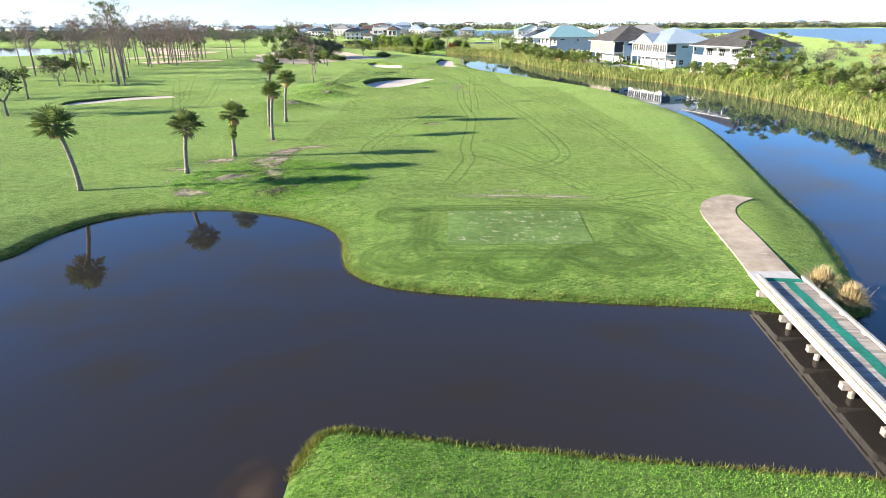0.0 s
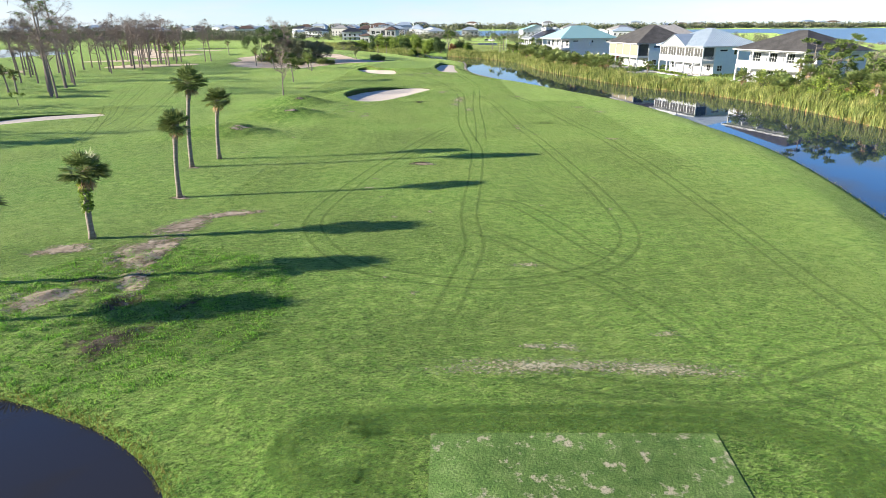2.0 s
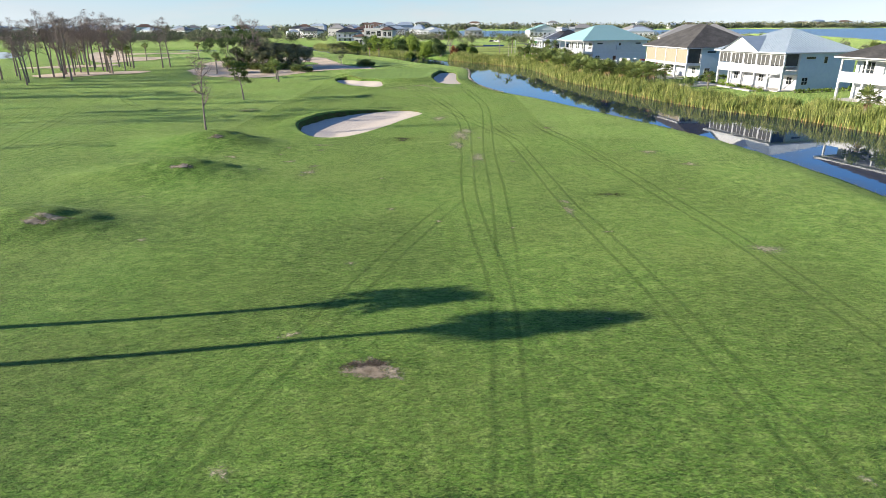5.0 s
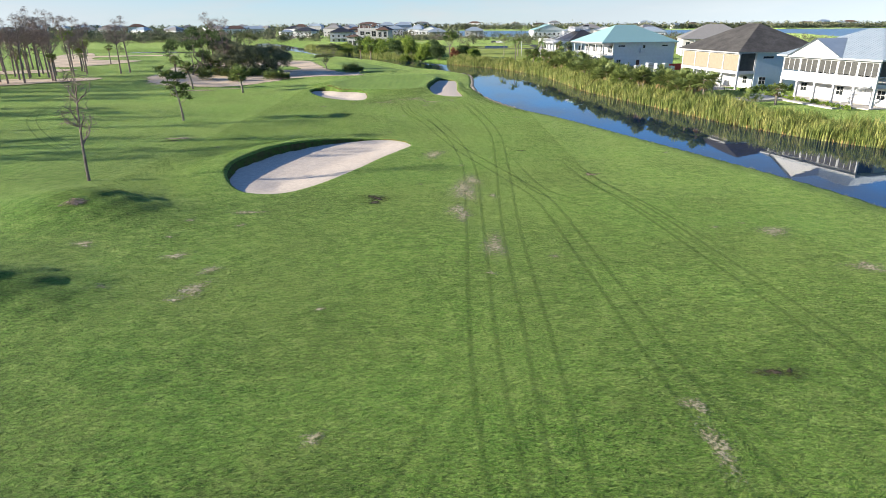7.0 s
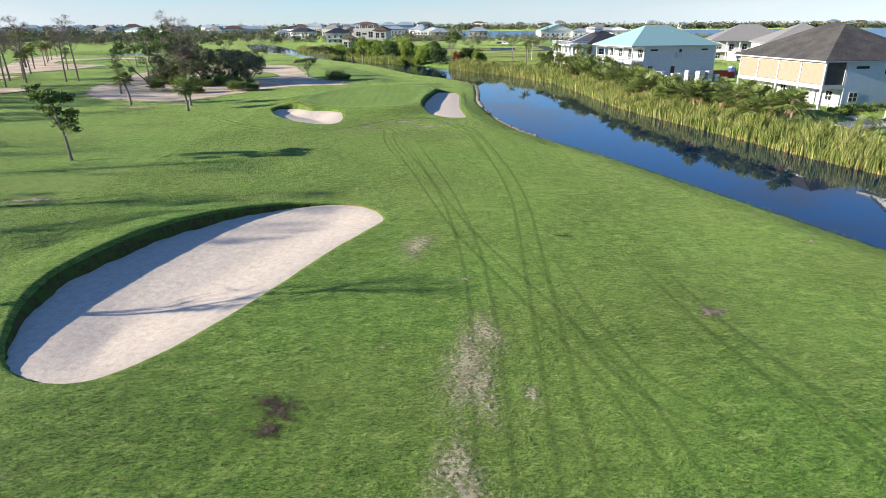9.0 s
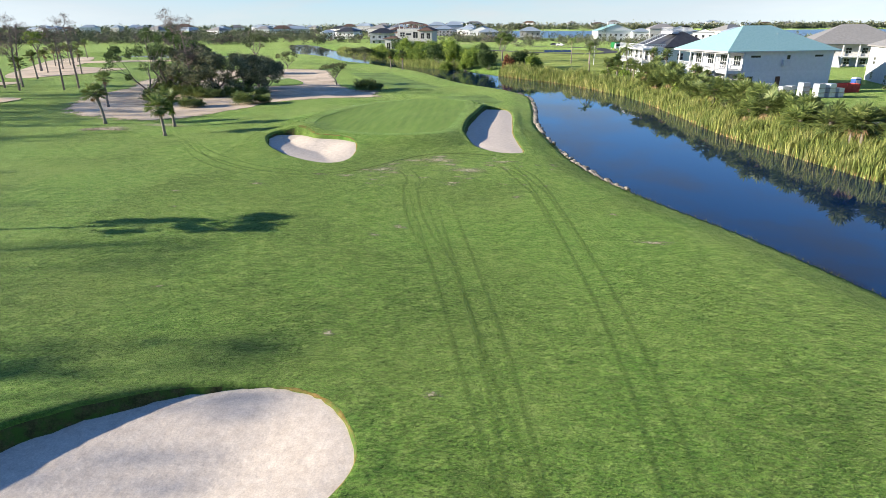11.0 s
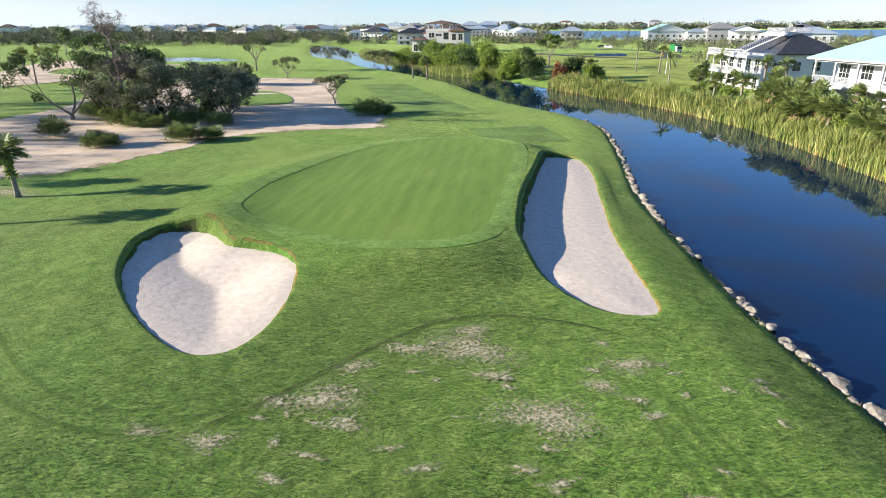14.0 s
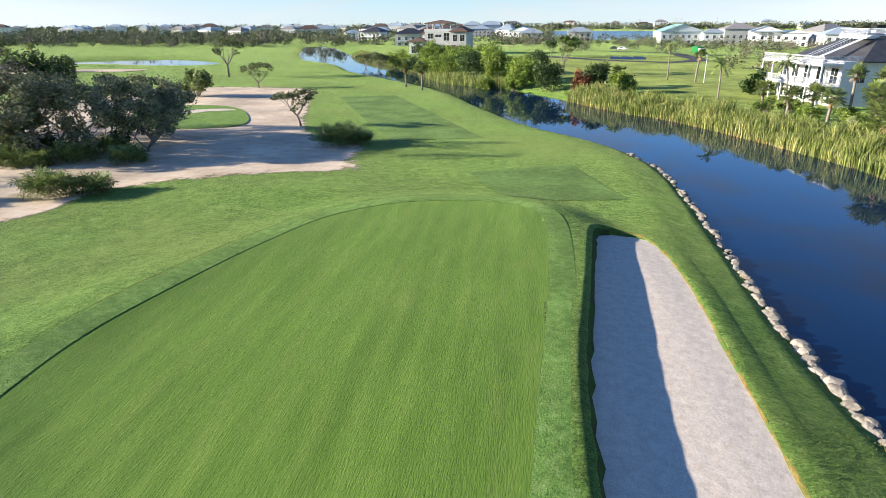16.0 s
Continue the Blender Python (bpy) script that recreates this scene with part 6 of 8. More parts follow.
for k, (x, y, h) in enumerate([(83, 118, 7.5), (92, 108, 7), (88, 96, 6), (96, 126, 7)]):
    fan_palm(x, y, h, 720 + k, 36, 1.3)
tree("bare_bush_tree", 92, 132, 6, 730, LEAF_RED, "half-bare rusty tree on the lawn", per=8, size=0.15, ball=0.7)
# below the teal house
for y in np.arange(200, 270, 1.9):
    for d in (4.6, 6.8, 9.2, 11.6):
        if rs.random() < 0.2 or (d > 8 and y < 222) or (d > 10 and y < 245):
            continue
        i += 1
        x, yy = inland(y, d) + rs.uniform(-1, 1), y + rs.uniform(-1, 1)
        q = rs.random()
        if q < 0.38:
            fan_bush(x, yy, 1.7, rs.uniform(1.8, 2.6), 800 + i, "dense fan palm clump below the houses", n=36)
        elif q < 0.62:
            fan_palm(x, yy, rs.uniform(2.2, 4.0), 800 + i, 34, 1.15, label="short sabal palm below the houses")
        else:
            shrub(x, yy, rs.uniform(1.4, 2.1), rs.uniform(2.0, 3.4), 800 + i, LEAF_BRIGHT if q < 0.85 else LEAF_OAK, "leafy green shrub below the houses", per=110, size=0.12, balls=9)
for y in np.arange(178, 226, 2.3):
    i += 1
    d = rs.uniform(4.6, 8.2)
    x, yy = inland(y, d), y + rs.uniform(-0.8, 0.8)
    if rs.random() < 0.55:
        fan_palm(x, yy, rs.uniform(2.2, 3.6), 1200 + i, 38, 1.25, label="sabal palm rising from the reeds below the houses")
    else:
        fan_bush(x, yy, 1.7, rs.uniform(1.9, 2.6), 1200 + i, "dense fan palm clump among the reeds", n=36)
for k, y in enumerate(np.arange(186, 264, 1.75)):
    d = rs.uniform(2.6, 5.6)
    fan_palm(inland(y, d), y + rs.uniform(-0.7, 0.7), rs.uniform(2.2, 3.9), 1400 + k, 44, rs.uniform(1.45, 1.85), label="broad sabal palm rising from the reeds below the houses")
for k, y in enumerate(np.arange(58, 146, 2.6)):
    d = rs.uniform(2.8, 5.2)
    x, yy = inland(y, d), y + rs.uniform(-0.9, 0.9)
    if rs.random() < 0.5:
        fan_palm(x, yy, rs.uniform(2.6, 4.4), 1460 + k, 42, rs.uniform(1.4, 1.8), label="broad sabal palm rising from the reeds")
    else:
        shrub(x, yy, rs.uniform(1.5, 2.3), rs.uniform(2.6, 4.2), 1460 + k, (LEAF_BRIGHT, LEAF_OAK, LEAF_PINE)[k % 3], "leafy green shrub rising from the reeds", per=120, size=0.12, balls=10)
fan_palm(48.5, 196.5, 2.6, 850, 36, 1.15, label="short sabal palm before the pool deck")
fan_palm(50.5, 178.5, 2.6, 851, 34, 1.1, label="short sabal palm before the white house")
fan_palm(47.6, 207.5, 2.8, 852, 36, 1.2, label="short sabal palm before the pool deck")
fan_bush(49.6, 202, 1.6, 2.0, 853, "round fan palm bush before the pool deck", n=34)
fan_palm(75, 232, 7.2, 854, 34, 1.3, label="tall sabal palm between the houses")
fan_palm(92, 196, 7.4, 855, 34, 1.4, label="tall sabal palm between the houses")
shrub(62, 236, 3.2, 5.5, 856, LEAF_OAK, "half-bare grey shrub between the houses", per=40, size=0.2)
shrub(66, 229, 2.6, 4.4, 857, LEAF_BRIGHT, "bright leafy shrub between the houses", per=80, size=0.18)
# the northern bend: dark mangrove and a rusty dead bush
for k, (x, y, r, h) in enumerate([(-1, 322, 3, 4.5), (-6, 330, 3.2, 4.8), (-12, 337, 3.4, 5), (-18, 344, 3.4, 5), (-25, 352, 3.2, 4.5), (-32, 362, 3.2, 4.5), (-38, 376, 3.2, 4.6), (-44, 390, 3.2, 4.4), (-50, 404, 3.2, 4.6), (-4, 338, 3.2, 5.5), (-14, 350, 3.4, 6), (-24, 366, 3.4, 6), (8, 318, 2.5, 4), (11, 310, 2.2, 3), (-34, 386, 3.5, 6), (-40, 402, 3.5, 6)]):
    shrub(x, y, r * 1.35, h * 1.4, 900 + k, LEAF_BRIGHT if k % 3 else LEAF_DARK, "dense green mangrove bush at the bend of the creek", per=260, size=0.22, balls=15)
shrub(4.6, 315, 2.0, 4.8, 930, LEAF_RED, "rusty brown dead bush on the creek bank", per=140, size=0.22, balls=10)
for k, (x, y, h) in enumerate([(7.5, 318, 4.2), (9.5, 322, 4.0), (12, 320, 3.6)]):
    fan_palm(x, y, h, 935 + k, 34, 1.3)
feather_palm(24.4, 337, 8.6, 940, "tall slender feather palm on the lawn")
feather_palm(24.9, 300, 6.2, 941, "feather palm with a pale trunk behind the reeds")
fan_palm(29.4, 333.7, 6.0, 942, 30, 1.3)
shrub(33.2, 309, 2.4, 5.4, 943, LEAF_DARK, "large dark clump of upright banana-like leaves", per=40, size=0.6, balls=9)
feather_palm(33.5, 296, 7.2, 944, "tall feather palm beside the white balcony house")
fan_palm(36.5, 283, 6.2, 945, 34, 1.2)
fan_palm(39, 280.5, 6.0, 946, 34, 1.2)
for k in range(26):
    x, y = inland(270 + k * 1.7, 5) + rs.uniform(0, 5), 262 + k * 1.9
    shrub(x, y, rs.uniform(0.9, 1.5), rs.uniform(1.2, 2.0), 950 + k, LEAF_BRIGHT if k % 4 else LEAF_RED, "low green shrub behind the reeds" if k % 4 else "low russet shrub behind the reeds", per=55, size=0.14, balls=6)
for k, (x, y, h) in enumerate([(27.8, 289, 3.4), (28.6, 282, 3.2), (31, 276, 3.6), (34.8, 273, 3.8), (36.8, 268, 3.6), (37.2, 263.5, 3.4), (33, 269, 3.0), (34.5, 264, 3.2), (31.5, 282, 3.4), (36, 276.5, 4.2)]):
    fan_palm(x, y, h, 1300 + k, 40, 1.3, label="sabal palm among the shrubs before the balcony house")
for k, (x, y) in enumerate([(27.2, 285.5), (29.8, 279), (32.5, 273), (33.8, 277.5), (35.8, 270.5), (35.4, 266), (38.5, 270), (30.5, 286)]):
    shrub(x, y, 1.8, 2.6, 1320 + k, LEAF_BRIGHT, "bright leafy shrub before the balcony house", per=130, size=0.12, balls=10)
for k, (x, y, r, h) in enumerate([(-22, 362, 4, 6), (-14, 322, 2.6, 3.6), (-8, 318, 3, 4), (-3, 322, 3, 4.4), (-20, 374, 4, 7), (-30, 376, 4, 6), (-9, 346, 4, 6)]):
    shrub(x, y + 10, r, h, 1340 + k, LEAF_BRIGHT, "dense bright green bush at the bend of the creek", per=260, size=0.2, balls=14)
tree("lawn_tree", 3, 352, 9, 980, LEAF_PINE, "slender tree with open bright crown on the lawn", per=40, size=0.3, ball=1.0, depth=3, spread_=0.45)
tree("lawn_tree", 2, 430, 6, 981, LEAF_DARK, "small tree on the far lawn", per=35, size=0.3, ball=1.1)


# ---- woods in the distance ----
def far_wood(name, spots, seed, label, quads=120, mat_=None, fine=1.0):
    rnd = np.random.RandomState(seed)
    n = len(spots)
    S = np.array(spots)
    c = np.repeat(S, quads, axis=0)
    m = len(c)
    d = rnd.normal(0, 1, (m, 3))
    d /= np.linalg.norm(d, axis=1)[:, None]
    d *= rnd.uniform(0.0, 1.0, (m, 1)) ** 0.5 * np.repeat(rnd.uniform(0.85, 1.1, n), quads)[:, None] * (1 + 0.25 * np.sin(3 * np.arctan2(d[:, 1], d[:, 0]) + np.repeat(rnd.uniform(0, 6.28, n), quads))[:, None])
    h, r = c[:, 3], c[:, 4]
    z0 = c[:, 2]
    ctr = np.stack([c[:, 0] + d[:, 0] * r, c[:, 1] + d[:, 1] * r, z0 + h * (0.52 + 0.48 * d[:, 2])], 1)
    a = rnd.normal(0, 1, (m, 3))
    a /= np.linalg.norm(a, axis=1)[:, None]
    b = np.cross(a, rnd.normal(0, 1, (m, 3)))
    b /= np.linalg.norm(b, axis=1)[:, None]
    s = (fine * rnd.uniform(0.10, 0.26, m) * r)[:, None]
    V = np.stack([ctr - a * s, ctr + b * s * 0.6, ctr + a * s, ctr - b * s * 0.6], 1)
    me = bpy.data.meshes.new(name)
    me.vertices.add(m * 4)
    me.vertices.foreach_set("co", V.ravel())
    me.loops.add(m * 4)
    me.loops.foreach_set("vertex_index", np.arange(m * 4))
    me.polygons.add(m)
    me.polygons.foreach_set("loop_start", np.arange(0, m * 4, 4))
    me.polygons.foreach_set("loop_total", np.full(m, 4))
    me.update(calc_edges=True)
    me.materials.append(mat_ or FAR_LEAF)
    return tagged(new(name, me), label, "trees", kind="stuff")


rw = random.Random(77)
spots = []
for k in range(900):
    y = 420 + 900 * rw.random() ** 1.3
    x = rw.uniform(-1.05, -0.22) * y + rw.uniform(-20, 20)
    if rw.random() < 0.75 and y < 560:
        continue
    spots.append((x, y, 0.5, rw.uniform(5, 11), rw.uniform(3, 6)))
for k in range(420):
    y = rw.uniform(560, 1300)
    spots.append((rw.uniform(-0.45, 0.02) * y, y, 0.5, rw.uniform(4, 9), rw.uniform(3, 6)))
for k in range(120):
    spots.append((rw.uniform(40, 230), rw.uniform(500, 690), 0.8, rw.uniform(3, 5.5), rw.uniform(2, 3.5)))
for k in range(130):
    spots.append((rw.uniform(-260, -120), rw.uniform(60, 330), 0.6, rw.uniform(4, 9), rw.uniform(2.5, 4.5)))
for k in range(90):
    spots.append((rw.uniform(120, 250), rw.uniform(120, 420), 0.8, rw.uniform(2, 4), rw.uniform(1.5, 3)))
for k in range(70):
    spots.append((rw.uniform(88, 200), rw.uniform(86, 250), 0.8, rw.uniform(3, 6.5), rw.uniform(1.4, 2.8)))
for k in range(650):
    y = rw.uniform(480, 900)
    x = rw.uniform(-0.95, -0.3) * y
    if -215 < x < -100 and y < 470:
        continue
    spots.append((x, y, 0.5, rw.uniform(4, 9.5), rw.uniform(2.5, 5)))
for k in range(160):
    y = rw.uniform(500, 1200)
    spots.append((rw.uniform(-0.9, 0.25) * y, y, 0.5, rw.uniform(11, 17), rw.uniform(1.4, 2.2)))
for k in range(110):
    spots.append((rw.uniform(48, 190), rw.uniform(345, 520), 0.8, rw.uniform(3.5, 8), rw.uniform(1.6, 3.2)))
for k in range(260):
    spots.append((rw.uniform(-60, 250), rw.uniform(470, 720), 0.8, rw.uniform(3, 7), rw.uniform(1.8, 3.2)))
spots = [q for q in spots if not (200 < q[1] < 540 and -0.72 * q[1] < q[0] < 0)]
near_spots, far_spots = [q for q in spots if q[1] < 620], [q for q in spots if q[1] >= 620]
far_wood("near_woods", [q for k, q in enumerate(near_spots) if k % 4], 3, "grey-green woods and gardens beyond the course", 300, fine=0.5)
far_wood("bare_woods", near_spots[::4], 6, "thin brown half-bare trees beyond the course", 110, FAR_TWIG, 0.6)
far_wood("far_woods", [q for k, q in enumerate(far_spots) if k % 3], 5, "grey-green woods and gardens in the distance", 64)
far_wood("bare_woods", far_spots[::3], 7, "thin brown half-bare trees in the distance", 40, FAR_TWIG, 0.9)
spots = []
for k in range(2000):
    t = rw.random()
    x = -400 + 3000 * t
    y = float(np.interp(x, [-400, -60, 300, 1100, 2600], [1720, 1650, 1515, 1695, 2015])) + 8 + rw.random() ** 2 * 160
    spots.append((x, y, 0.5, rw.uniform(9, 19), rw.uniform(7, 13)))
for k in range(900):
    x = rw.uniform(-2600, -200)
    spots.append((x, rw.uniform(1250, 1900) + abs(x) * 0.1, 0.5, rw.uniform(9, 18), rw.uniform(7, 13)))
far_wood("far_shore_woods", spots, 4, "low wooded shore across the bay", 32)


# ---- short grass: blades over the nearest turf, and a fringe at the water's edge ----
def blades(name, x, y, h0, h1, w0, w1, seed, label, mat_):
    """Single bent blades rooted at the given places."""
    rnd = np.random.RandomState(seed)
    n = len(x)
    i = np.clip(np.searchsorted(GX, x) - 1, 0, len(GX) - 2)
    j = np.clip(np.searchsorted(GY, y) - 1, 0, len(GY) - 2)
    u, v = (x - GX[i]) / (GX[i + 1] - GX[i]), (y - GY[j]) / (GY[j + 1] - GY[j])
    z = (HEIGHTS[j, i] * (1 - u) + HEIGHTS[j, i + 1] * u) * (1 - v) + (HEIGHTS[j + 1, i] * (1 - u) + HEIGHTS[j + 1, i + 1] * u) * v
    h, w, az, ba = rnd.uniform(h0, h1, n), rnd.uniform(w0, w1, n), rnd.uniform(0, 6.283, n), rnd.uniform(0, 6.283, n)
    sx, sy = np.cos(az) * w, np.sin(az) * w
    lean = h * rnd.uniform(0.1, 0.9, n)
    V = np.empty((n, 3, 3))
    V[:, 0] = np.stack([x - sx, y - sy, z - 0.01], 1)
    V[:, 1] = np.stack([x + sx, y + sy, z - 0.01], 1)
    V[:, 2] = np.stack([x + np.cos(ba) * lean, y + np.sin(ba) * lean, z + h], 1)
    me = bpy.data.meshes.new(name)
    me.vertices.add(3 * n)
    me.vertices.foreach_set("co", V.ravel())
    me.loops.add(3 * n)
    me.loops.foreach_set("vertex_index", np.arange(3 * n))
    me.polygons.add(n)
    me.polygons.foreach_set("loop_start", np.arange(0, 3 * n, 3))
    me.polygons.foreach_set("loop_total", np.full(n, 3))
    me.update(calc_edges=True)
    me.materials.append(mat_)
    return tagged(new(name, me), label, "grass", kind="stuff")


def turf_spots(x0, x1, y0, y1, n, seed):
    """Places on mown turf, away from water, sand, green and tee."""
    rnd = np.random.RandomState(seed)
    x, y = rnd.uniform(x0, x1, n), rnd.uniform(y0, y1, n)
    ok = (np.minimum(sdist(x, y, WATERS, 5), -sdist(x, y, NEAR_LAND, 5)) < -0.25) & (sdist(x, y, GREEN_POLY, 3) < -0.2)
    for _, poly, _, _ in BUNKERS:
        ok &= sdist(x, y, poly, 2) < -0.05
    ok &= ~((x > 0.3) & (x < 9.5) & (y > 34) & (y < 41.1))
    ok &= ~((x > 16) & (x < 23.4) & (y > 28) & (y < 44.8) & (np.abs(x - np.interp(y, [28, 33, 37, 40, 44], [17.3, 18, 18.6, 19.2, 21.6])) < 1.4))
    return x[ok], y[ok]


bx, by = turf_spots(-5, 16, 8, 17.6, 60000, 1)
blades("grass", bx, by, 0.04, 0.10, 0.008, 0.018, 1, "thick rough grass on the near bank", LUSH_BLADE)
bx, by = turf_spots(-16, 24, 26, 130, 200000, 2)
blades("grass", bx, by, 0.025, 0.075, 0.011, 0.026, 2, "short mown fairway grass blades", BLADE)
bx, by = turf_spots(-26, 14, 130, 215, 170000, 3)
blades("grass", bx, by, 0.025, 0.075, 0.011, 0.026, 3, "short mown fairway grass blades", BLADE)
def tufts(name, cx, cy, rx, ry, n, per, h0, h1, seed, label, mat_):
    """Clumps of longer blades gathered round scattered centres."""
    rnd = np.random.RandomState(seed)
    a, q = rnd.uniform(0, 6.283, n), np.sqrt(rnd.random_sample(n))
    c = np.stack([cx + rx * q * np.cos(a), cy + ry * q * np.sin(a)], 1)
    p = np.repeat(c, per, axis=0) + rnd.normal(0, 0.11, (n * per, 2)) * np.array([1.6, 0.7])
    ok = np.minimum(sdist(p[:, 0], p[:, 1], WATERS, 3), -sdist(p[:, 0], p[:, 1], NEAR_LAND, 3)) < -0.2
    blades(name, p[ok, 0], p[ok, 1], h0, h1, 0.012, 0.028, seed, label, mat_)


tufts("tufted_grass", -14.5, 50.5, 8, 8, 1500, 12, 0.05, 0.15, 71, "lush uncut grass tufts round the bare soil", LUSH_BLADE)
for k, (curve, wd) in enumerate([(np.array(POND_FAR), 0.5), (NEAR_LAND[8:40], 0.45), (np.array(RIVER_LEFT[:24]), 0.4)]):
    C = catmull(curve, 30, False)
    rnd = np.random.RandomState(40 + k)
    m = 9000
    q = C[rnd.randint(0, len(C), m)] + rnd.normal(0, wd * 0.5, (m, 2))
    ok = np.minimum(sdist(q[:, 0], q[:, 1], WATERS, 3), -sdist(q[:, 0], q[:, 1], NEAR_LAND, 3)) < 0.12
    blades("edge_grass", q[ok, 0], q[ok, 1], 0.08, 0.26, 0.01, 0.025, 50 + k, "yellowing grass fringe at the waterline", EDGE_BLADE)

# ---- houses ----
def hip_roof(mb, x0, x1, y0, y1, z, rise, thick=0.18):
    """A hipped roof with equal slopes; returns its ridge ends."""
    w, l = x1 - x0, y1 - y0
    if l >= w:
        a, b = (0.5 * (x0 + x1), y0 + w / 2, z + rise), (0.5 * (x0 + x1), y1 - w / 2, z + rise)
    else:
        a, b = (x0 + l / 2, 0.5 * (y0 + y1), z + rise), (x1 - l / 2, 0.5 * (y0 + y1), z + rise)
    c = [(x0, y0, z), (x1, y0, z), (x1, y1, z), (x0, y1, z)]
    d = [(p[0], p[1], z - thick) for p in c]
    if l >= w:
        fs = [(0, 1, 8), (1, 2, 9, 8), (2, 3, 9), (3, 0, 8, 9)]
    else:
        fs = [(0, 1, 9, 8), (1, 2, 9), (2, 3, 8, 9), (3, 0, 8)]
    fs += [(4, 5, 1, 0), (5, 6, 2, 1), (6, 7, 3, 2), (7, 4, 0, 3), (7, 6, 5, 4)]
    mb.add(c + d + [a, b], fs)
    return a, b


def roof_seams(x0, x1, y0, y1, z, rise, step=0.6, h=0.05):
    """Raised standing seams that run from eave to ridge or hip on all four slopes."""
    mb = MB()
    w, l = x1 - x0, y1 - y0
    half = min(w, l) / 2
    sl = rise / half

    def rib(p, q, s):
        p, q, s = Vector(p), Vector(q), Vector(s) * 0.025
        u = Vector((0, 0, h))
        mb.add([p - s, p + s, q + s, q - s, p - s + u, p + s + u, q + s + u, q - s + u], [(4, 5, 6, 7), (0, 4, 7, 3), (1, 2, 6, 5), (0, 1, 5, 4)])
    y = y0 + step
    while y < y1 - 0.1:
        r = min(half, y - y0, y1 - y)
        rib((x0, y, z), (x0 + r, y, z + r * sl), (0, 1, 0))
        rib((x1, y, z), (x1 - r, y, z + r * sl), (0, 1, 0))
        y += step
    x = x0 + step
    while x < x1 - 0.1:
        r = min(half, x - x0, x1 - x)
        rib((x, y0, z), (x, y0 + r, z + r * sl), (1, 0, 0))
        rib((x, y1, z), (x, y1 - r, z + r * sl), (1, 0, 0))
        x += step
    return mb


def window(parent, axis, at, u0, u1, z0, z1, out, bars=1, name="window", frame_mat=None):
    """A framed window on a wall plane: axis 'x' means the wall stands at x = at; out is the sign of its outward side."""
    t = 0.06

    def bx(ua, ub, za, zb, d0, d1):
        a, b = sorted((at + out * d0, at + out * d1))
        return (a, b, ua, ub, za, zb) if axis == "x" else (ua, ub, a, b, za, zb)
    us, zs = [u0 - t, u0], [z0 - t, z0]
    for k in range(bars):
        c = u0 + (u1 - u0) * (k + 1) / (bars + 1)
        us += [c - 0.025, c + 0.025]
    if z1 - z0 > 1.0 and bars:
        zs += [0.5 * (z0 + z1) - 0.025, 0.5 * (z0 + z1) + 0.025]
    us, zs = us + [u1, u1 + t], zs + [z1, z1 + t]
    fr, seen = MB(), {}

    def corner(i, j, d):
        if (i, j, d) not in seen:
            seen[i, j, d] = len(fr.v)
            p = at + out * (0.05 if d else -0.02)
            fr.v.append((p, us[i], zs[j]) if axis == "x" else (us[i], p, zs[j]))
        return seen[i, j, d]

    def solid(i, j):
        return 0 <= i < len(us) - 1 and 0 <= j < len(zs) - 1 and (i % 2 == 0 or j % 2 == 0)
    for i in range(len(us) - 1):
        for j in range(len(zs) - 1):
            if not solid(i, j):
                continue
            fr.f.append((corner(i, j, 1), corner(i + 1, j, 1), corner(i + 1, j + 1, 1), corner(i, j + 1, 1)))
            for (di, dj), (p, q) in (((-1, 0), ((i, j), (i, j + 1))), ((1, 0), ((i + 1, j), (i + 1, j + 1))), ((0, -1), ((i, j), (i + 1, j))), ((0, 1), ((i, j + 1), (i + 1, j + 1)))):
                if not solid(i + di, j + dj):
                    fr.f.append((corner(*p, 0), corner(*q, 0), corner(*q, 1), corner(*p, 1)))
    w = obj(name, fr, frame_mat or WHITE_TRIM, parent)
    obj("pane", MB().box(*bx(u0, u1, z0, z1, -0.015, 0.012)), GLASS_DARK, w, "dark glass pane")
    return w


def railing(parent, axis, at, u0, u1, z0, h=1.0, step=0.16, mat_=None):
    mb = MB()

    def bx(ua, ub, za, zb, w):
        return (at - w, at + w, ua, ub, za, zb) if axis == "x" else (ua, ub, at - w, at + w, za, zb)
    mb.box(*bx(u0, u1, z0 + h - 0.08, z0 + h, 0.045)).box(*bx(u0, u1, z0 + 0.08, z0 + 0.14, 0.03))
    n = int((u1 - u0) / step)
    for k in range(n + 1):
        c = u0 + (u1 - u0) * k / n
        mb.box(*bx(c - 0.02, c + 0.02, z0 + 0.14, z0 + h - 0.08, 0.02))
    return obj("railing", mb, mat_ or WHITE_TRIM, parent, "white balustrade")


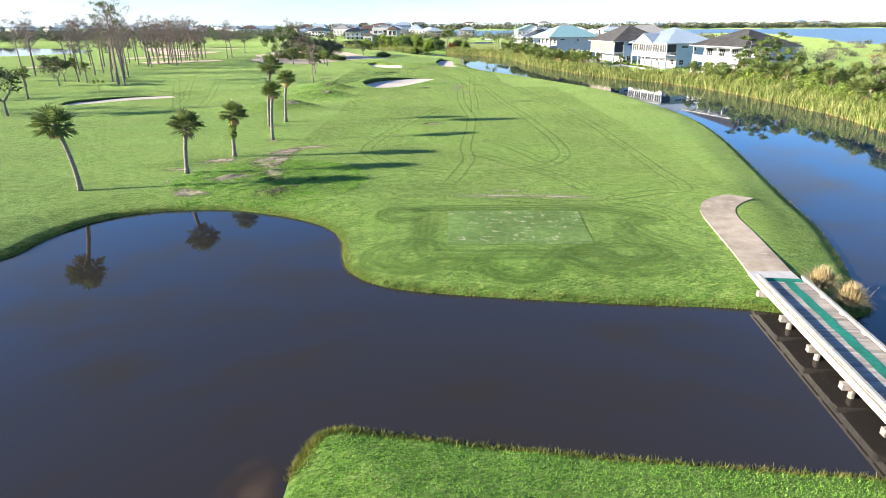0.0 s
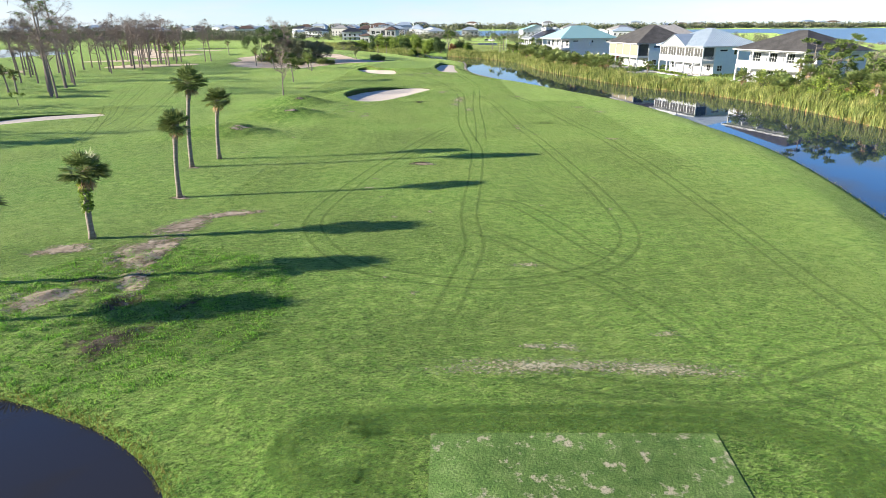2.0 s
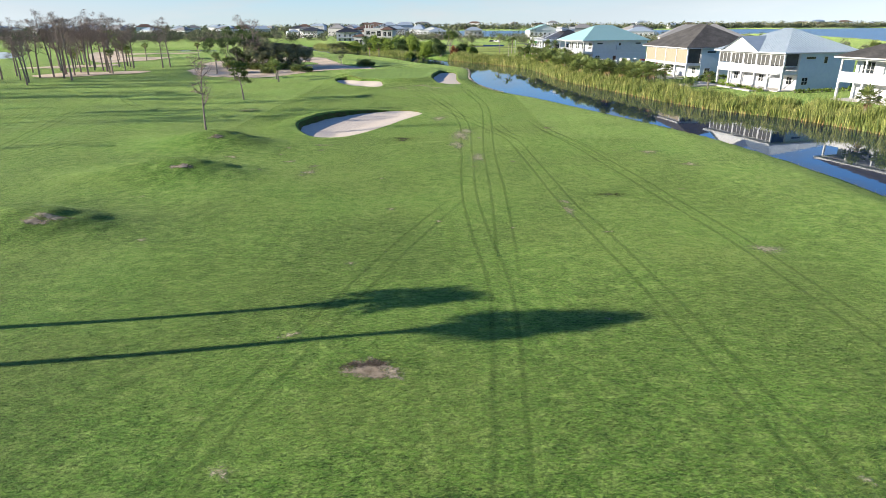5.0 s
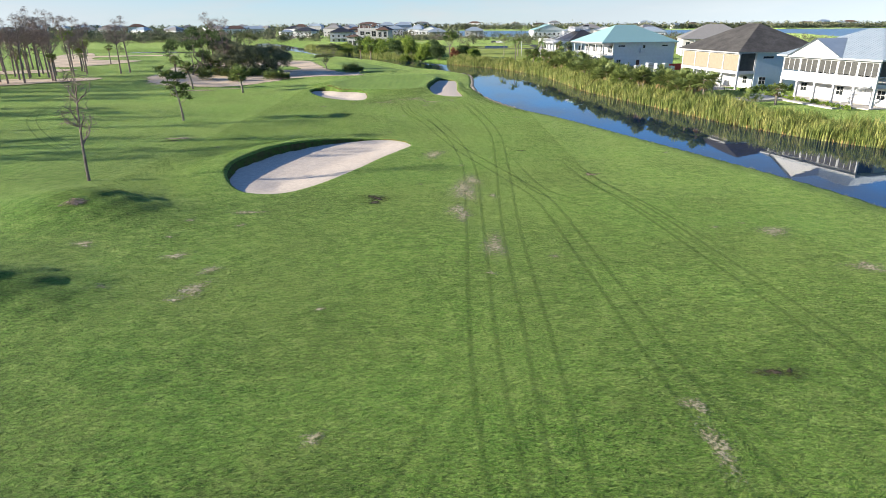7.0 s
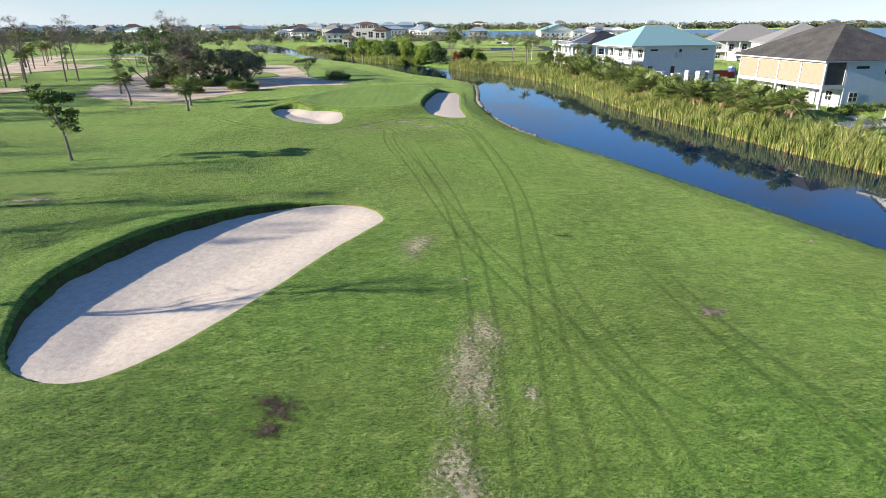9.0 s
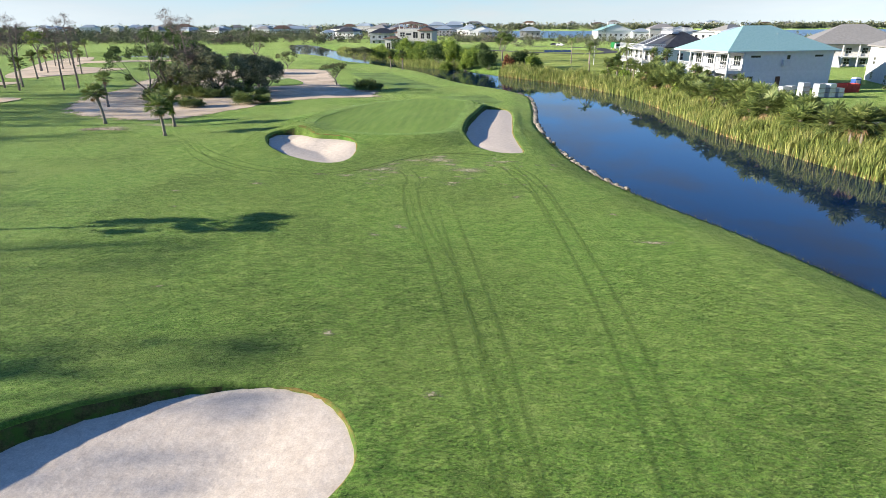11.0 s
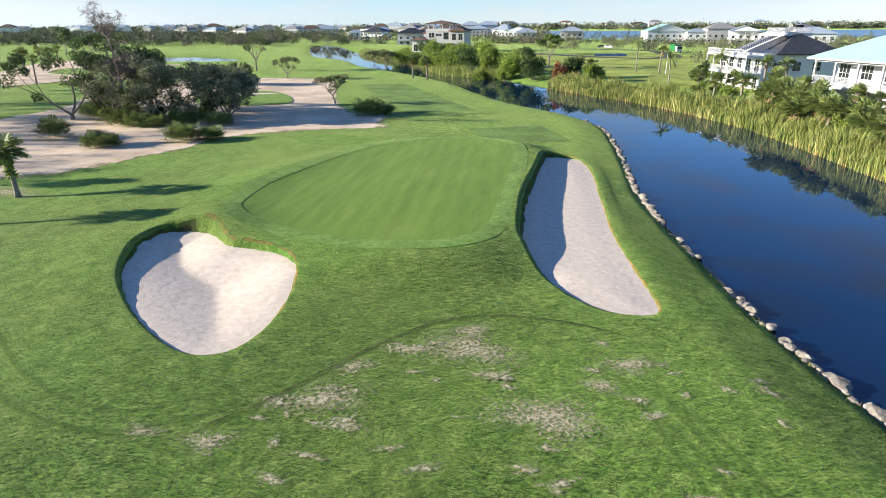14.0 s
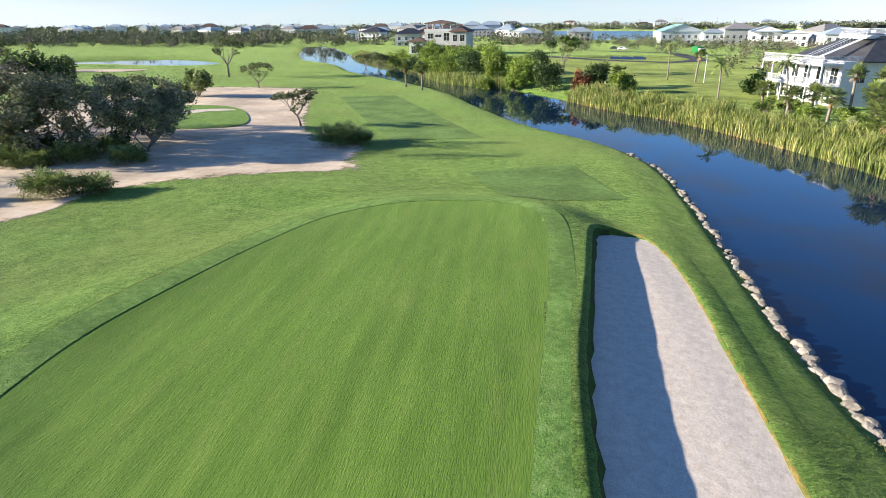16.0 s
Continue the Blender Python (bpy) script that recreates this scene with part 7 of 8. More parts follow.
def porch_house(x, y, theta, L, D, label, roof_mat, side_mat, style, rise, z0=1.5, eave=6.4, floor2=3.3, porch=3.4, bays=4, seams=False, over=0.75, group="houses along the creek"):
    root = thing("house", pose(x, y, z0, 0, 0, theta), label, "house", group)
    obj("wall", MB().box(porch, D, 0.0, L, -0.6, floor2 - 0.25), WHITE_WALL, root, "white ground-floor wall")
    obj("wall", MB().box(porch, D, 0.0, L, floor2 - 0.25, eave), side_mat, root)
    if side_mat is not WHITE_WALL:
        obj("wall", MB().box(porch - 0.06, D - 0.3, -0.03, 0.0, -0.6, floor2 - 0.25), side_mat, root)
        obj("wall", MB().box(porch - 0.06, porch, 0.0, L, -0.6, eave), WHITE_WALL, root)
    obj("porch_floor", MB().box(0, porch - 0.062, 0, L, floor2 - 0.55, floor2), WHITE_TRIM, root, "white porch floor band")
    obj("patio", MB().box(-0.8, porch - 0.062, -0.4, L + 0.4, -0.6, 0.06), CONCRETE_PALE, root, "pale concrete patio")
    ws = [L * k / bays for k in range(bays + 1)]
    for k, w in enumerate(ws):
        w = min(max(w, 0.16), L - 0.16)
        obj("post", MB().box(0.02, 0.34, w - 0.16, w + 0.16, 0.06, floor2 - 0.55), WHITE_TRIM, root)
        obj("post", MB().box(0.04, 0.28, w - 0.12, w + 0.12, floor2, eave - 0.02), WHITE_TRIM, root)
    obj("post", MB().box(porch - 0.32, porch - 0.065, 0.02, 0.3, floor2, eave - 0.02), WHITE_TRIM, root)
    obj("ceiling_beam", MB().box(0.02, 0.3, 0, L, eave - 0.28, eave - 0.03), WHITE_TRIM, root)
    if style == "tan":
        for a, b in zip(ws[:-1], ws[1:]):
            obj("roller_screen", MB().box(0.12, 0.16, a + 0.14, b - 0.14, floor2 + 0.05, eave - 0.3), TAN_SCREEN, root, "tan roller screen")
        obj("side_screen", MB().box(0.3, porch - 0.32, 0.1, 0.14, floor2 + 0.05, eave - 0.05), DARK_SCREEN, root, "dark side screen")
    elif style == "dark":
        for a, b in zip(ws[:-1], ws[1:]):
            n = 3
            for k in range(n):
                ua, ub = a + 0.16 + (b - a - 0.32) * k / n, a + 0.16 + (b - a - 0.32) * (k + 1) / n
                obj("screen_panel", MB().box(0.14, 0.17, ua + 0.05, ub - 0.05, floor2 + 1.05, eave - 0.35), DARK_SCREEN, root, "dark insect screen")
                obj("mullion", MB().box(0.1, 0.22, ub - 0.05, ub + 0.05, floor2, eave - 0.28), WHITE_TRIM, root)
            obj("panel_band", MB().box(0.12, 0.2, a + 0.12, b - 0.12, floor2 + 0.04, floor2 + 0.9), material_cache_white(), root)
        obj("side_screen", MB().box(0.4, porch - 0.4, 0.12, 0.15, floor2 + 1.0, eave - 0.05), DARK_SCREEN, root, "dark side screen")
        railing(root, "y", 0.06, 0.3, porch - 0.3, floor2)
    else:
        if style == "solid":
            obj("parapet", MB().box(0.06, 0.24, 0, L, floor2, floor2 + 1.0), WHITE_TRIM, root, "solid white balcony parapet")
            obj("parapet", MB().box(0.25, porch - 0.07, 0.04, 0.2, floor2, floor2 + 1.0), WHITE_TRIM, root, "solid white balcony parapet")
        else:
            railing(root, "x", 0.16, 0.1, L - 0.1, floor2)
            railing(root, "y", 0.12, 0.3, porch - 0.3, floor2)
    # windows and doors
    for k, (a, b) in enumerate(zip(ws[:-1], ws[1:])):
        c = 0.5 * (a + b)
        window(root, "x", porch - 0.06 if side_mat is not WHITE_WALL else porch, c - 0.95, c + 0.95, floor2 + 0.15 if k % 2 else floor2 + 0.7, floor2 + 2.45, -1, 2)
        if k % 2 == 0:
            window(root, "x", porch - 0.06 if side_mat is not WHITE_WALL else porch, c - 0.6, c + 0.6, 1.0, 2.2, -1, 1)
        else:
            d_ = obj("door", MB().box(porch - 0.12, porch - 0.064 if side_mat is not WHITE_WALL else porch - 0.004, c - 0.9, c + 0.9, 0.06, 2.2), WHITE_TRIM, root, "white double door")
            obj("door_handle", MB().box(porch - 0.16, porch - 0.12, c - 0.02, c + 0.02, 1.0, 1.2), DARK_METAL, d_)
    ys = 0.0 if side_mat is WHITE_WALL else -0.03
    window(root, "y", ys, porch + 1.0, porch + 2.2, 1.0, 2.2, -1, 1)
    window(root, "y", 0.0, porch + 1.2, porch + 3.2, eave - 0.95, eave - 0.6, -1, 0)
    window(root, "y", 0.0, D * 0.55, D * 0.55 + 0.7, eave - 1.7, eave - 0.6, -1, 0)
    window(root, "y", 0.0, D - 4, D - 2.2, eave - 0.95, eave - 0.6, -1, 0)
    # roof
    soff = MB().box(-over, D + over, -over, L + over, eave - 0.02, eave + 0.16)
    obj("eave_board", soff, WHITE_TRIM, root, "white eave board and gutter")
    rf = MB()
    e = over + 0.06
    hip_roof(rf, -e, D + e, -e, L + e, eave + 0.22, rise, 0.05)
    roof = obj("roof", rf, roof_mat, root)
    if seams:
        obj("roof_seams", roof_seams(-e, D + e, -e, L + e, eave + 0.22, rise), roof_mat, roof)
    pipe = MB().tube([(D * 0.6, L * 0.3, eave + rise * 0.5), (D * 0.6, L * 0.3, eave + rise * 0.62 + 0.5)], [0.06, 0.06], 8)
    obj("vent_pipe", pipe, WHITE_TRIM, root)
    return root


def material_cache_white():
    return WHITE_WALL


# dark shingle roof, tan screens
house_a = porch_house(54.2, 200.3, 7.5, 20.5, 16.5, "two-storey white house with tan porch screens and dark shingle roof", ROOF_DARK, SKYLIT_WALL, "tan", 4.75)
# white house with a gabled porch
house_b = porch_house(61.4, 173.6, 14.5, 17.6, 15.5, "white two-storey house with screened porch and blue-grey metal roof", ROOF_STEEL, SKYLIT_WALL, "dark", 4.0, bays=5, seams=True)
gb = MB()
gy0, gy1, ga = 6.0, 15.6, 9.15
gm = 0.5 * (gy0 + gy1)
gb.add([(-0.62, gy0, 6.62), (-0.62, gy1, 6.62), (-0.62, gm, ga)], [(0, 2, 1)])
obj("porch_gable", gb, WHITE_TRIM, house_b, "white porch gable")
gr = MB()
gr.add([(-0.95, gy0 - 0.5, 6.55), (5.5, gy0 - 0.5, 6.55), (6.5, gm, ga + 0.12), (-0.95, gm, ga + 0.12), (5.5, gy1 + 0.5, 6.55), (-0.95, gy1 + 0.5, 6.55)], [(0, 1, 2, 3), (3, 2, 4, 5)])
gr.add([(-0.95, gy0 - 0.5, 6.43), (5.5, gy0 - 0.5, 6.43), (6.5, gm, ga), (-0.95, gm, ga), (5.5, gy1 + 0.5, 6.43), (-0.95, gy1 + 0.5, 6.43)], [(3, 2, 1, 0), (5, 4, 2, 3)])
obj("gable_roof", gr, ROOF_STEEL, house_b)
for k in range(14):
    obj("stair_tread", MB().box(-1.3, -0.3, 0.6 + k * 0.27, 0.9 + k * 0.27, 3.1 - k * 0.22, 3.16 - k * 0.22), WHITE_TRIM, house_b, "white outside stair tread")
hr = MB()
for s in (-1.32, -0.3):
    hr.tube([(s, 0.6, 4.1), (s, 4.4, 1.0)], [0.035, 0.035], 6)
obj("stair_rail", hr, WHITE_TRIM, house_b)
porch_house(69.0, 144.6, 17.5, 17.5, 15.5, "white two-storey house with balcony and dark shingle roof", ROOF_DARK, WHITE_WALL, "solid", 3.7)
porch_house(43.1, 255.2, 16.5, 16.0, 22.0, "white two-storey house with teal metal roof and columned porch", ROOF_TEAL, WHITE_WALL, "rail", 4.3, seams=False, z0=1.7, eave=6.45)
# smaller details of the teal house
th = bpy.data.objects["house.003"]
obj("side_door", MB().box(10.4, 11.4, -0.05, -0.003, 0.0, 2.1), DOOR_BROWN, th, "dark brown side door")
obj("awning_window", MB().box(11.2, 12.6, -0.55, -0.003, 3.9, 5.1), WHITE_TRIM, th, "white boxed awning")


def balcony_house():
    """The white house with stacked balconies and a roof terrace."""
    root = thing("house", pose(36.1, 292.3, 1.5, 0, 0, 9), "white house with stacked balconies and dark hipped roof", "house", "houses along the creek")
    L, D = 16.5, 17
    obj("wall", MB().box(3.0, D, 0, L, -0.5, 6.3), WHITE_WALL, root)
    for zf in (2.9, 6.0):
        obj("balcony_floor", MB().box(0, 3.0, 0, L, zf - 0.3, zf), WHITE_TRIM, root, "white balcony floor")
    for k in range(6):
        w = min(max(L * k / 5, 0.15), L - 0.15)
        obj("post", MB().box(0.05, 0.3, w - 0.14, w + 0.14, -0.5, 2.6), WHITE_TRIM, root)
        obj("post", MB().box(0.05, 0.27, w - 0.11, w + 0.11, 2.9, 5.7), WHITE_TRIM, root)
    railing(root, "x", 0.15, 0.1, L - 0.1, 2.9)
    railing(root, "x", 0.15, 0.1, L - 0.1, 6.0)
    railing(root, "y", 0.12, 0.3, 2.9, 2.9)
    railing(root, "y", 0.12, 0.3, 5.5, 6.0)
    for k in range(5):
        c = L * (k + 0.5) / 5
        window(root, "x", 3.0, c - 0.8, c + 0.8, 3.2, 5.3, -1, 1)
        window(root, "x", 3.0, c - 0.7, c + 0.7, 0.3, 2.2, -1, 1)
    for k in range(3):
        window(root, "y", 0.0, 5 + 3.6 * k, 6.4 + 3.6 * k, 3.4, 4.9, -1, 1)
    rf = MB()
    hip_roof(rf, 5.0, D + 0.8, -0.8, L + 0.8, 6.35, 3.6, 0.2)
    obj("roof", rf, ROOF_BLACK, root)
    obj("roof_terrace", MB().box(8.8, 14.0, 5.0, 11.5, 9.2, 9.75), WHITE_TRIM, root, "white roof terrace")
    for u, ax, a, b in ((8.9, "x", 5.1, 11.4), (13.9, "x", 5.1, 11.4), (5.1, "y", 8.9, 13.9), (11.4, "y", 8.9, 13.9)):
        railing(root, ax, u, a, b, 9.75, 0.9)
    sr = MB()
    for s in (4.0, 5.0):
        sr.tube([(0.4, s, 7.0), (8.9, s, 10.6)], [0.05, 0.05], 6)
        for k in range(22):
            t = k / 21
            p = Vector((0.4 + 8.5 * t, s, 7.0 + 3.6 * t))
            sr.tube([p - Vector((0, 0, 0.85)), p], [0.025, 0.025], 4, cap=False)
    sr.add([(0.4, 4.0, 6.1), (8.9, 4.0, 9.7), (8.9, 5.0, 9.7), (0.4, 5.0, 6.1)], [(0, 1, 2, 3)])
    obj("roof_stairs", sr, WHITE_TRIM, root, "white stairs up to the roof terrace")
    ch = obj("chimney", MB().box(15.0, 16.2, 12.2, 13.4, 7.5, 10.4), WHITE_WALL, root)
    obj("chimney_cap", MB().box(14.9, 16.3, 12.1, 13.5, 10.4, 11.1), DARK_METAL, ch)


balcony_house()


def villa():
    """The large pale villa with a roofed tower, at the bend of the far fairway."""
    root = thing("villa", pose(-44, 462, 1.0, 0, 0, -6), "large pale stucco villa with brown tile roofs and tower", "house")
    blocks = [(-12, -5.5, -4, 6, 5.6, ROOF_BROWN, 1.3), (-6, 5.5, -1, 13, 9.6, None, 0), (5.5, 12, -2, 12, 9.4, ROOF_BROWN, 1.9), (-5.3, 5.2, -0.5, 9, 12.6, ROOF_BROWN, 1.2), (4, 9, -5, -1, 3.2, ROOF_BROWN, 0.9), (-9, -4, 6, 15, 8.4, ROOF_BROWN, 1.6)]
    for k, (x0, x1, y0, y1, h, rf, rs_) in enumerate(blocks):
        if k == 3:
            for px in (x0, x0 + 3.3, x1 - 3.7, x1 - 0.4):
                for py in (y0, y1 - 0.4):
                    obj("column", MB().box(px, px + 0.4, py, py + 0.4, 9.6, h), GREY_WALL, root)
        else:
            obj("wall", MB().box(x0, x1, y0, y1, -0.5, h), GREY_WALL, root)
        if rf:
            mb = MB()
            hip_roof(mb, x0 - 0.8, x1 + 0.8, y0 - 0.8, y1 + 0.8, h + 0.1, rs_, 0.25)
            obj("roof", mb, rf, root)
    obj("parapet", MB().box(-6.1, 5.6, -1.1, -0.9, 9.3, 10.4), GREY_WALL, root)
    for (x0, x1, z0, z1) in [(-4.6, -2.2, 6.6, 8.6), (-1.4, 1.2, 7.2, 8.2), (2.2, 4.6, 5.8, 8.8), (-4.4, -2.4, 1.2, 3.6), (-1, 1, 1.0, 4.2), (2.4, 4.4, 1.2, 3.6)]:
        window(root, "y", -1.0, x0, x1, z0, z1, -1, 1)
    for (x0, x1, z0, z1) in [(6.4, 8.2, 5.6, 8.2), (9.4, 11.2, 5.6, 8.2), (9.4, 11.2, 1.0, 3.4)]:
        window(root, "y", -2.0, x0, x1, z0, z1, -1, 1)
    for (x0, x1, z0, z1) in [(-11, -9.2, 0.8, 3.6), (-8.4, -6.6, 0.8, 3.6)]:
        window(root, "y", -4.0, x0, x1, z0, z1, -1, 1)


villa()


def plain_house(x, y, theta, w, d, h, roof_mat, rise, wall, label, gable=False, porch=False, group="distant houses", z0=1.0):
    """A distant house: walls, eaves, hipped or gabled roof, rows of windows on the sides that show."""
    root = thing("house", pose(x, y, z0, 0, 0, theta), label, "house", group)
    obj("wall", MB().box(-w / 2, w / 2, 0, d, -0.6, h), wall, root)
    mb = MB()
    if gable:
        o = 0.5
        y0, y1 = -o, d + o
        mb.add([(-w / 2 - o, y0, h), (w / 2 + o, y0, h), (0, y0, h + rise), (-w / 2 - o, y1, h), (w / 2 + o, y1, h), (0, y1, h + rise)], [(0, 3, 5, 2), (1, 2, 5, 4), (0, 1, 4, 3)])
        obj("roof", mb, roof_mat, root)
        obj("gable_wall", MB().add([(-w / 2, -0.003, h), (w / 2, -0.003, h), (0, -0.003, h + rise * 0.95)], [(0, 1, 2)]), wall, root)
    else:
        hip_roof(mb, -w / 2 - 0.6, w / 2 + 0.6, -0.6, d + 0.6, h + 0.05, rise, 0.25)
        obj("roof", mb, roof_mat, root)
    n = max(2, int(w / 3.6))
    for zf in ([0.9, 3.9] if h > 5 else [1.0]):
        for k in range(n):
            c = -w / 2 + w * (k + 0.5) / n
            window(root, "y", 0.0, c - 0.7, c + 0.7, zf, zf + 1.5, -1, 1)
        for k in range(2):
            c = d * (k + 0.5) / 2
            window(root, "x", -w / 2, c - 0.6, c + 0.6, zf, zf + 1.4, -1, 1)
    if porch:
        obj("porch_floor", MB().box(-w / 2, w / 2, -2.6, -0.003, 2.9, 3.2), WHITE_TRIM, root)
        for k in range(n + 1):
            c = -w / 2 + w * k / n
            obj("post", MB().box(c - 0.15, c + 0.15, -2.6, -2.3, -0.5, h - 0.3), WHITE_TRIM, root)
        obj("porch_roof", MB().add([(-w / 2 - 0.4, -3.0, h - 0.35), (w / 2 + 0.4, -3.0, h - 0.35), (w / 2 + 0.4, -0.004, h + 0.1), (-w / 2 - 0.4, -0.004, h + 0.1)], [(0, 1, 2, 3)]), roof_mat, root)
    return root


# the beige house with front stairs behind the teal one, and neighbours
he = plain_house(103, 327, -14, 24, 18, 6.8, ROOF_GREY, 4.8, GREY_WALL, "beige raised house with grey roof and entry stairs", porch=True, group="houses along the street")
for k in range(16):
    obj("stair_step", MB().box(-7.5, -5.0, -7.5 + 0.3 * k, -7.2 + 0.3 * k, 0.0, 0.2 * (k + 1)), WHITE_WALL, he, "pale entry step")
plain_house(86, 262, -14, 18, 18, 7.6, ROOF_GREY, 4.4, GREY_WALL, "pale house with light grey hipped roof", group="houses along the street")
FAR = [(-251, 939, 22, 8, ROOF_STEEL, 0), (-139, 712, 20, 7, ROOF_BLACK, 0), (-154, 716, 14, 6, ROOF_STEEL, 0), (-124, 790, 20, 9, ROOF_GREY, 0), (-108, 800, 16, 8, ROOF_STEEL, 1), (-76, 560, 16, 7.5, ROOF_BLACK, 0), (-66, 574, 12, 9, ROOF_BROWN, 0), (-15, 715, 22, 7, ROOF_STEEL, 1), (-30, 735, 16, 8, ROOF_STEEL, 0), (26, 652, 16, 7.5, ROOF_STEEL, 0), (84, 600, 26, 7.5, ROOF_TEAL, 1),
       (100, 592, 12, 7, ROOF_STEEL, 0), (114, 590, 18, 9, ROOF_GREY, 0), (118, 560, 16, 8, ROOF_STEEL, 1), (128, 548, 12, 7, ROOF_DARK, 1), (152, 556, 20, 8, ROOF_GREY, 0), (140, 520, 18, 7, ROOF_STEEL, 0), (-7, 672, 16, 6.5, ROOF_STEEL, 0), (-107, 770, 18, 7, ROOF_GREY, 0), (-172, 884, 18, 7, ROOF_STEEL, 0), (-190, 930, 16, 8, ROOF_GREY, 0), (-470, 1180, 26, 8, ROOF_STEEL, 0), (-500, 1330, 28, 9, ROOF_GREY, 0), (-770, 1440, 34, 10, ROOF_STEEL, 0), (-810, 1630, 40, 10, ROOF_GREY, 0),
       (-330, 1010, 22, 8, ROOF_GREY, 0), (-300, 1060, 24, 8, ROOF_STEEL, 0), (-380, 1150, 24, 9, ROOF_STEEL, 0), (-220, 1000, 22, 8, ROOF_BLACK, 0), (-80, 830, 20, 8, ROOF_GREY, 1), (-60, 850, 20, 8, ROOF_STEEL, 0), (-350, 900, 22, 7, ROOF_GREY, 0), (-420, 960, 24, 7, ROOF_STEEL, 0), (-620, 1250, 28, 8, ROOF_GREY, 0)]
for k, (x, y, w, h, rf, gab) in enumerate(FAR):
    plain_house(x, y, random.Random(k).uniform(-25, 25), w, w * 0.75, h, rf, w * 0.17, WHITE_WALL if k % 3 else GREY_WALL, "distant pale house with %s roof" % {ROOF_STEEL.name: "blue-grey metal", ROOF_GREY.name: "grey", ROOF_BLACK.name: "charcoal", ROOF_TEAL.name: "teal", ROOF_BROWN.name: "brown tile", ROOF_DARK.name: "dark shingle"}[rf.name], gable=bool(gab), porch=(k % 4 == 1 and y < 720))
rf_ = random.Random(8)
for k in range(46):
    x = rf_.uniform(-250, 1900)
    y = float(np.interp(x, [-400, -60, 300, 1100, 2600], [1720, 1650, 1515, 1695, 2015])) + rf_.uniform(60, 240)
    w = rf_.uniform(18, 42)
    plain_house(x, y, rf_.uniform(-20, 20), w, 16, rf_.uniform(9, 17), [ROOF_GREY, ROOF_STEEL, ROOF_BROWN][k % 3], 4, WHITE_WALL if k % 2 else GREY_WALL, "pale house on the wooded far shore", group="houses across the bay")
for k in range(70):
    x = rf_.uniform(-1500, -60)
    y = rf_.uniform(1000, 1550)
    if abs(x) > 0.8 * y:
        continue
    plain_house(x, y, rf_.uniform(-25, 25), rf_.uniform(16, 30), 16, rf_.uniform(7, 12), [ROOF_GREY, ROOF_STEEL, ROOF_STEEL, ROOF_BROWN][k % 4], 4.5, WHITE_WALL if k % 2 else GREY_WALL, "pale house among far woods")


# ---- round the houses: pool decks, hedges, fence, builders' things ----
def slab(name, pts, z, th_, mat_, label, category):
    mb = MB()
    n = len(pts)
    mb.v = [(px, py, z) for px, py in pts] + [(px, py, z - th_) for px, py in pts]
    mb.f = [tuple(range(n)), tuple(range(2 * n - 1, n - 1, -1))] + [(i, i + n, (i + 1) % n + n, (i + 1) % n) for i in range(n)]
    ob = obj(name, mb, mat_)
    return tagged(ob, label, category, kind="structure")


slab("pool_deck", [(47.6, 186.5), (57.5, 190.2), (58.5, 186.2), (48.6, 182.2)], 1.72, 0.5, CONCRETE_PALE, "pale concrete pool deck above the reeds", "deck")
slab("pool_deck", [(46.6, 216), (52.2, 217.5), (54.2, 201), (48.3, 200)], 1.6, 0.4, CONCRETE_PALE, "pale concrete pool deck above the reeds", "deck")
slab("pool_deck", [(53.6, 193), (57.2, 194), (60.8, 175), (56.2, 174)], 1.62, 0.4, CONCRETE_PALE, "pale concrete pool deck before the white house", "deck")
for k in range(34):
    t = k / 33
    x, y = 54.5 + 3.2 * t, 197.8 - 25 * t
    shrub(x + rs.uniform(-0.2, 0.2), y, 0.65, 1.0, 1200 + k, LEAF_BRIGHT, "clipped low green hedge shrub", per=40, size=0.1, balls=5, group="hedge shrubs")
for k in range(14):
    shrub(56.5 + k * 1.0, 198.6 + k * 0.12, 0.75, 1.3, 1240 + k, LEAF_BRIGHT, "rounded green shrub beside the wall", per=45, size=0.11, balls=5, group="hedge shrubs")
    shrub(62.6 + k * 0.9, 170.6 + k * 0.2, 0.6, 0.9, 1260 + k, LEAF_BRIGHT, "clipped low green hedge shrub", per=35, size=0.1, balls=5, group="hedge shrubs")


def fence(points, h=1.1, label="low black metal garden fence"):
    root = thing("fence", pose(points[0][0], points[0][1], 0), label, "fence")
    o = Vector((points[0][0], points[0][1], 0))
    for (ax, ay), (bx, by) in zip(points, points[1:]):
        n = max(2, int(math.hypot(bx - ax, by - ay) / 2.2))
        mb = MB()
        for k in range(n + 1):
            px, py = ax + (bx - ax) * k / n - o.x, ay + (by - ay) * k / n - o.y
            z = zat(px + o.x, py + o.y)
            obj("post", MB().box(px - 0.03, px + 0.03, py - 0.03, py + 0.03, z - 0.1, z + h), DARK_METAL, root)
            if k < n:
                qx, qy = ax + (bx - ax) * (k + 1) / n - o.x, ay + (by - ay) * (k + 1) / n - o.y
                z2 = zat(qx + o.x, qy + o.y)
                for zz in (0.15, h - 0.1):
                    mb.tube([(px, py, z + zz), (qx, qy, z2 + zz)], [0.02, 0.02], 4)
                for j in range(1, 9):
                    f = j / 9
                    cx, cy, cz = px + (qx - px) * f, py + (qy - py) * f, z + (z2 - z) * f
                    mb.tube([(cx, cy, cz + 0.15), (cx, cy, cz + h - 0.1)], [0.012, 0.012], 3, cap=False)
        obj("rails", mb, DARK_METAL, root)


fence([(49.2, 199.6), (54.0, 197.6), (60, 196.5)])
fence([(49.5, 222), (58, 222.5), (66, 224)])


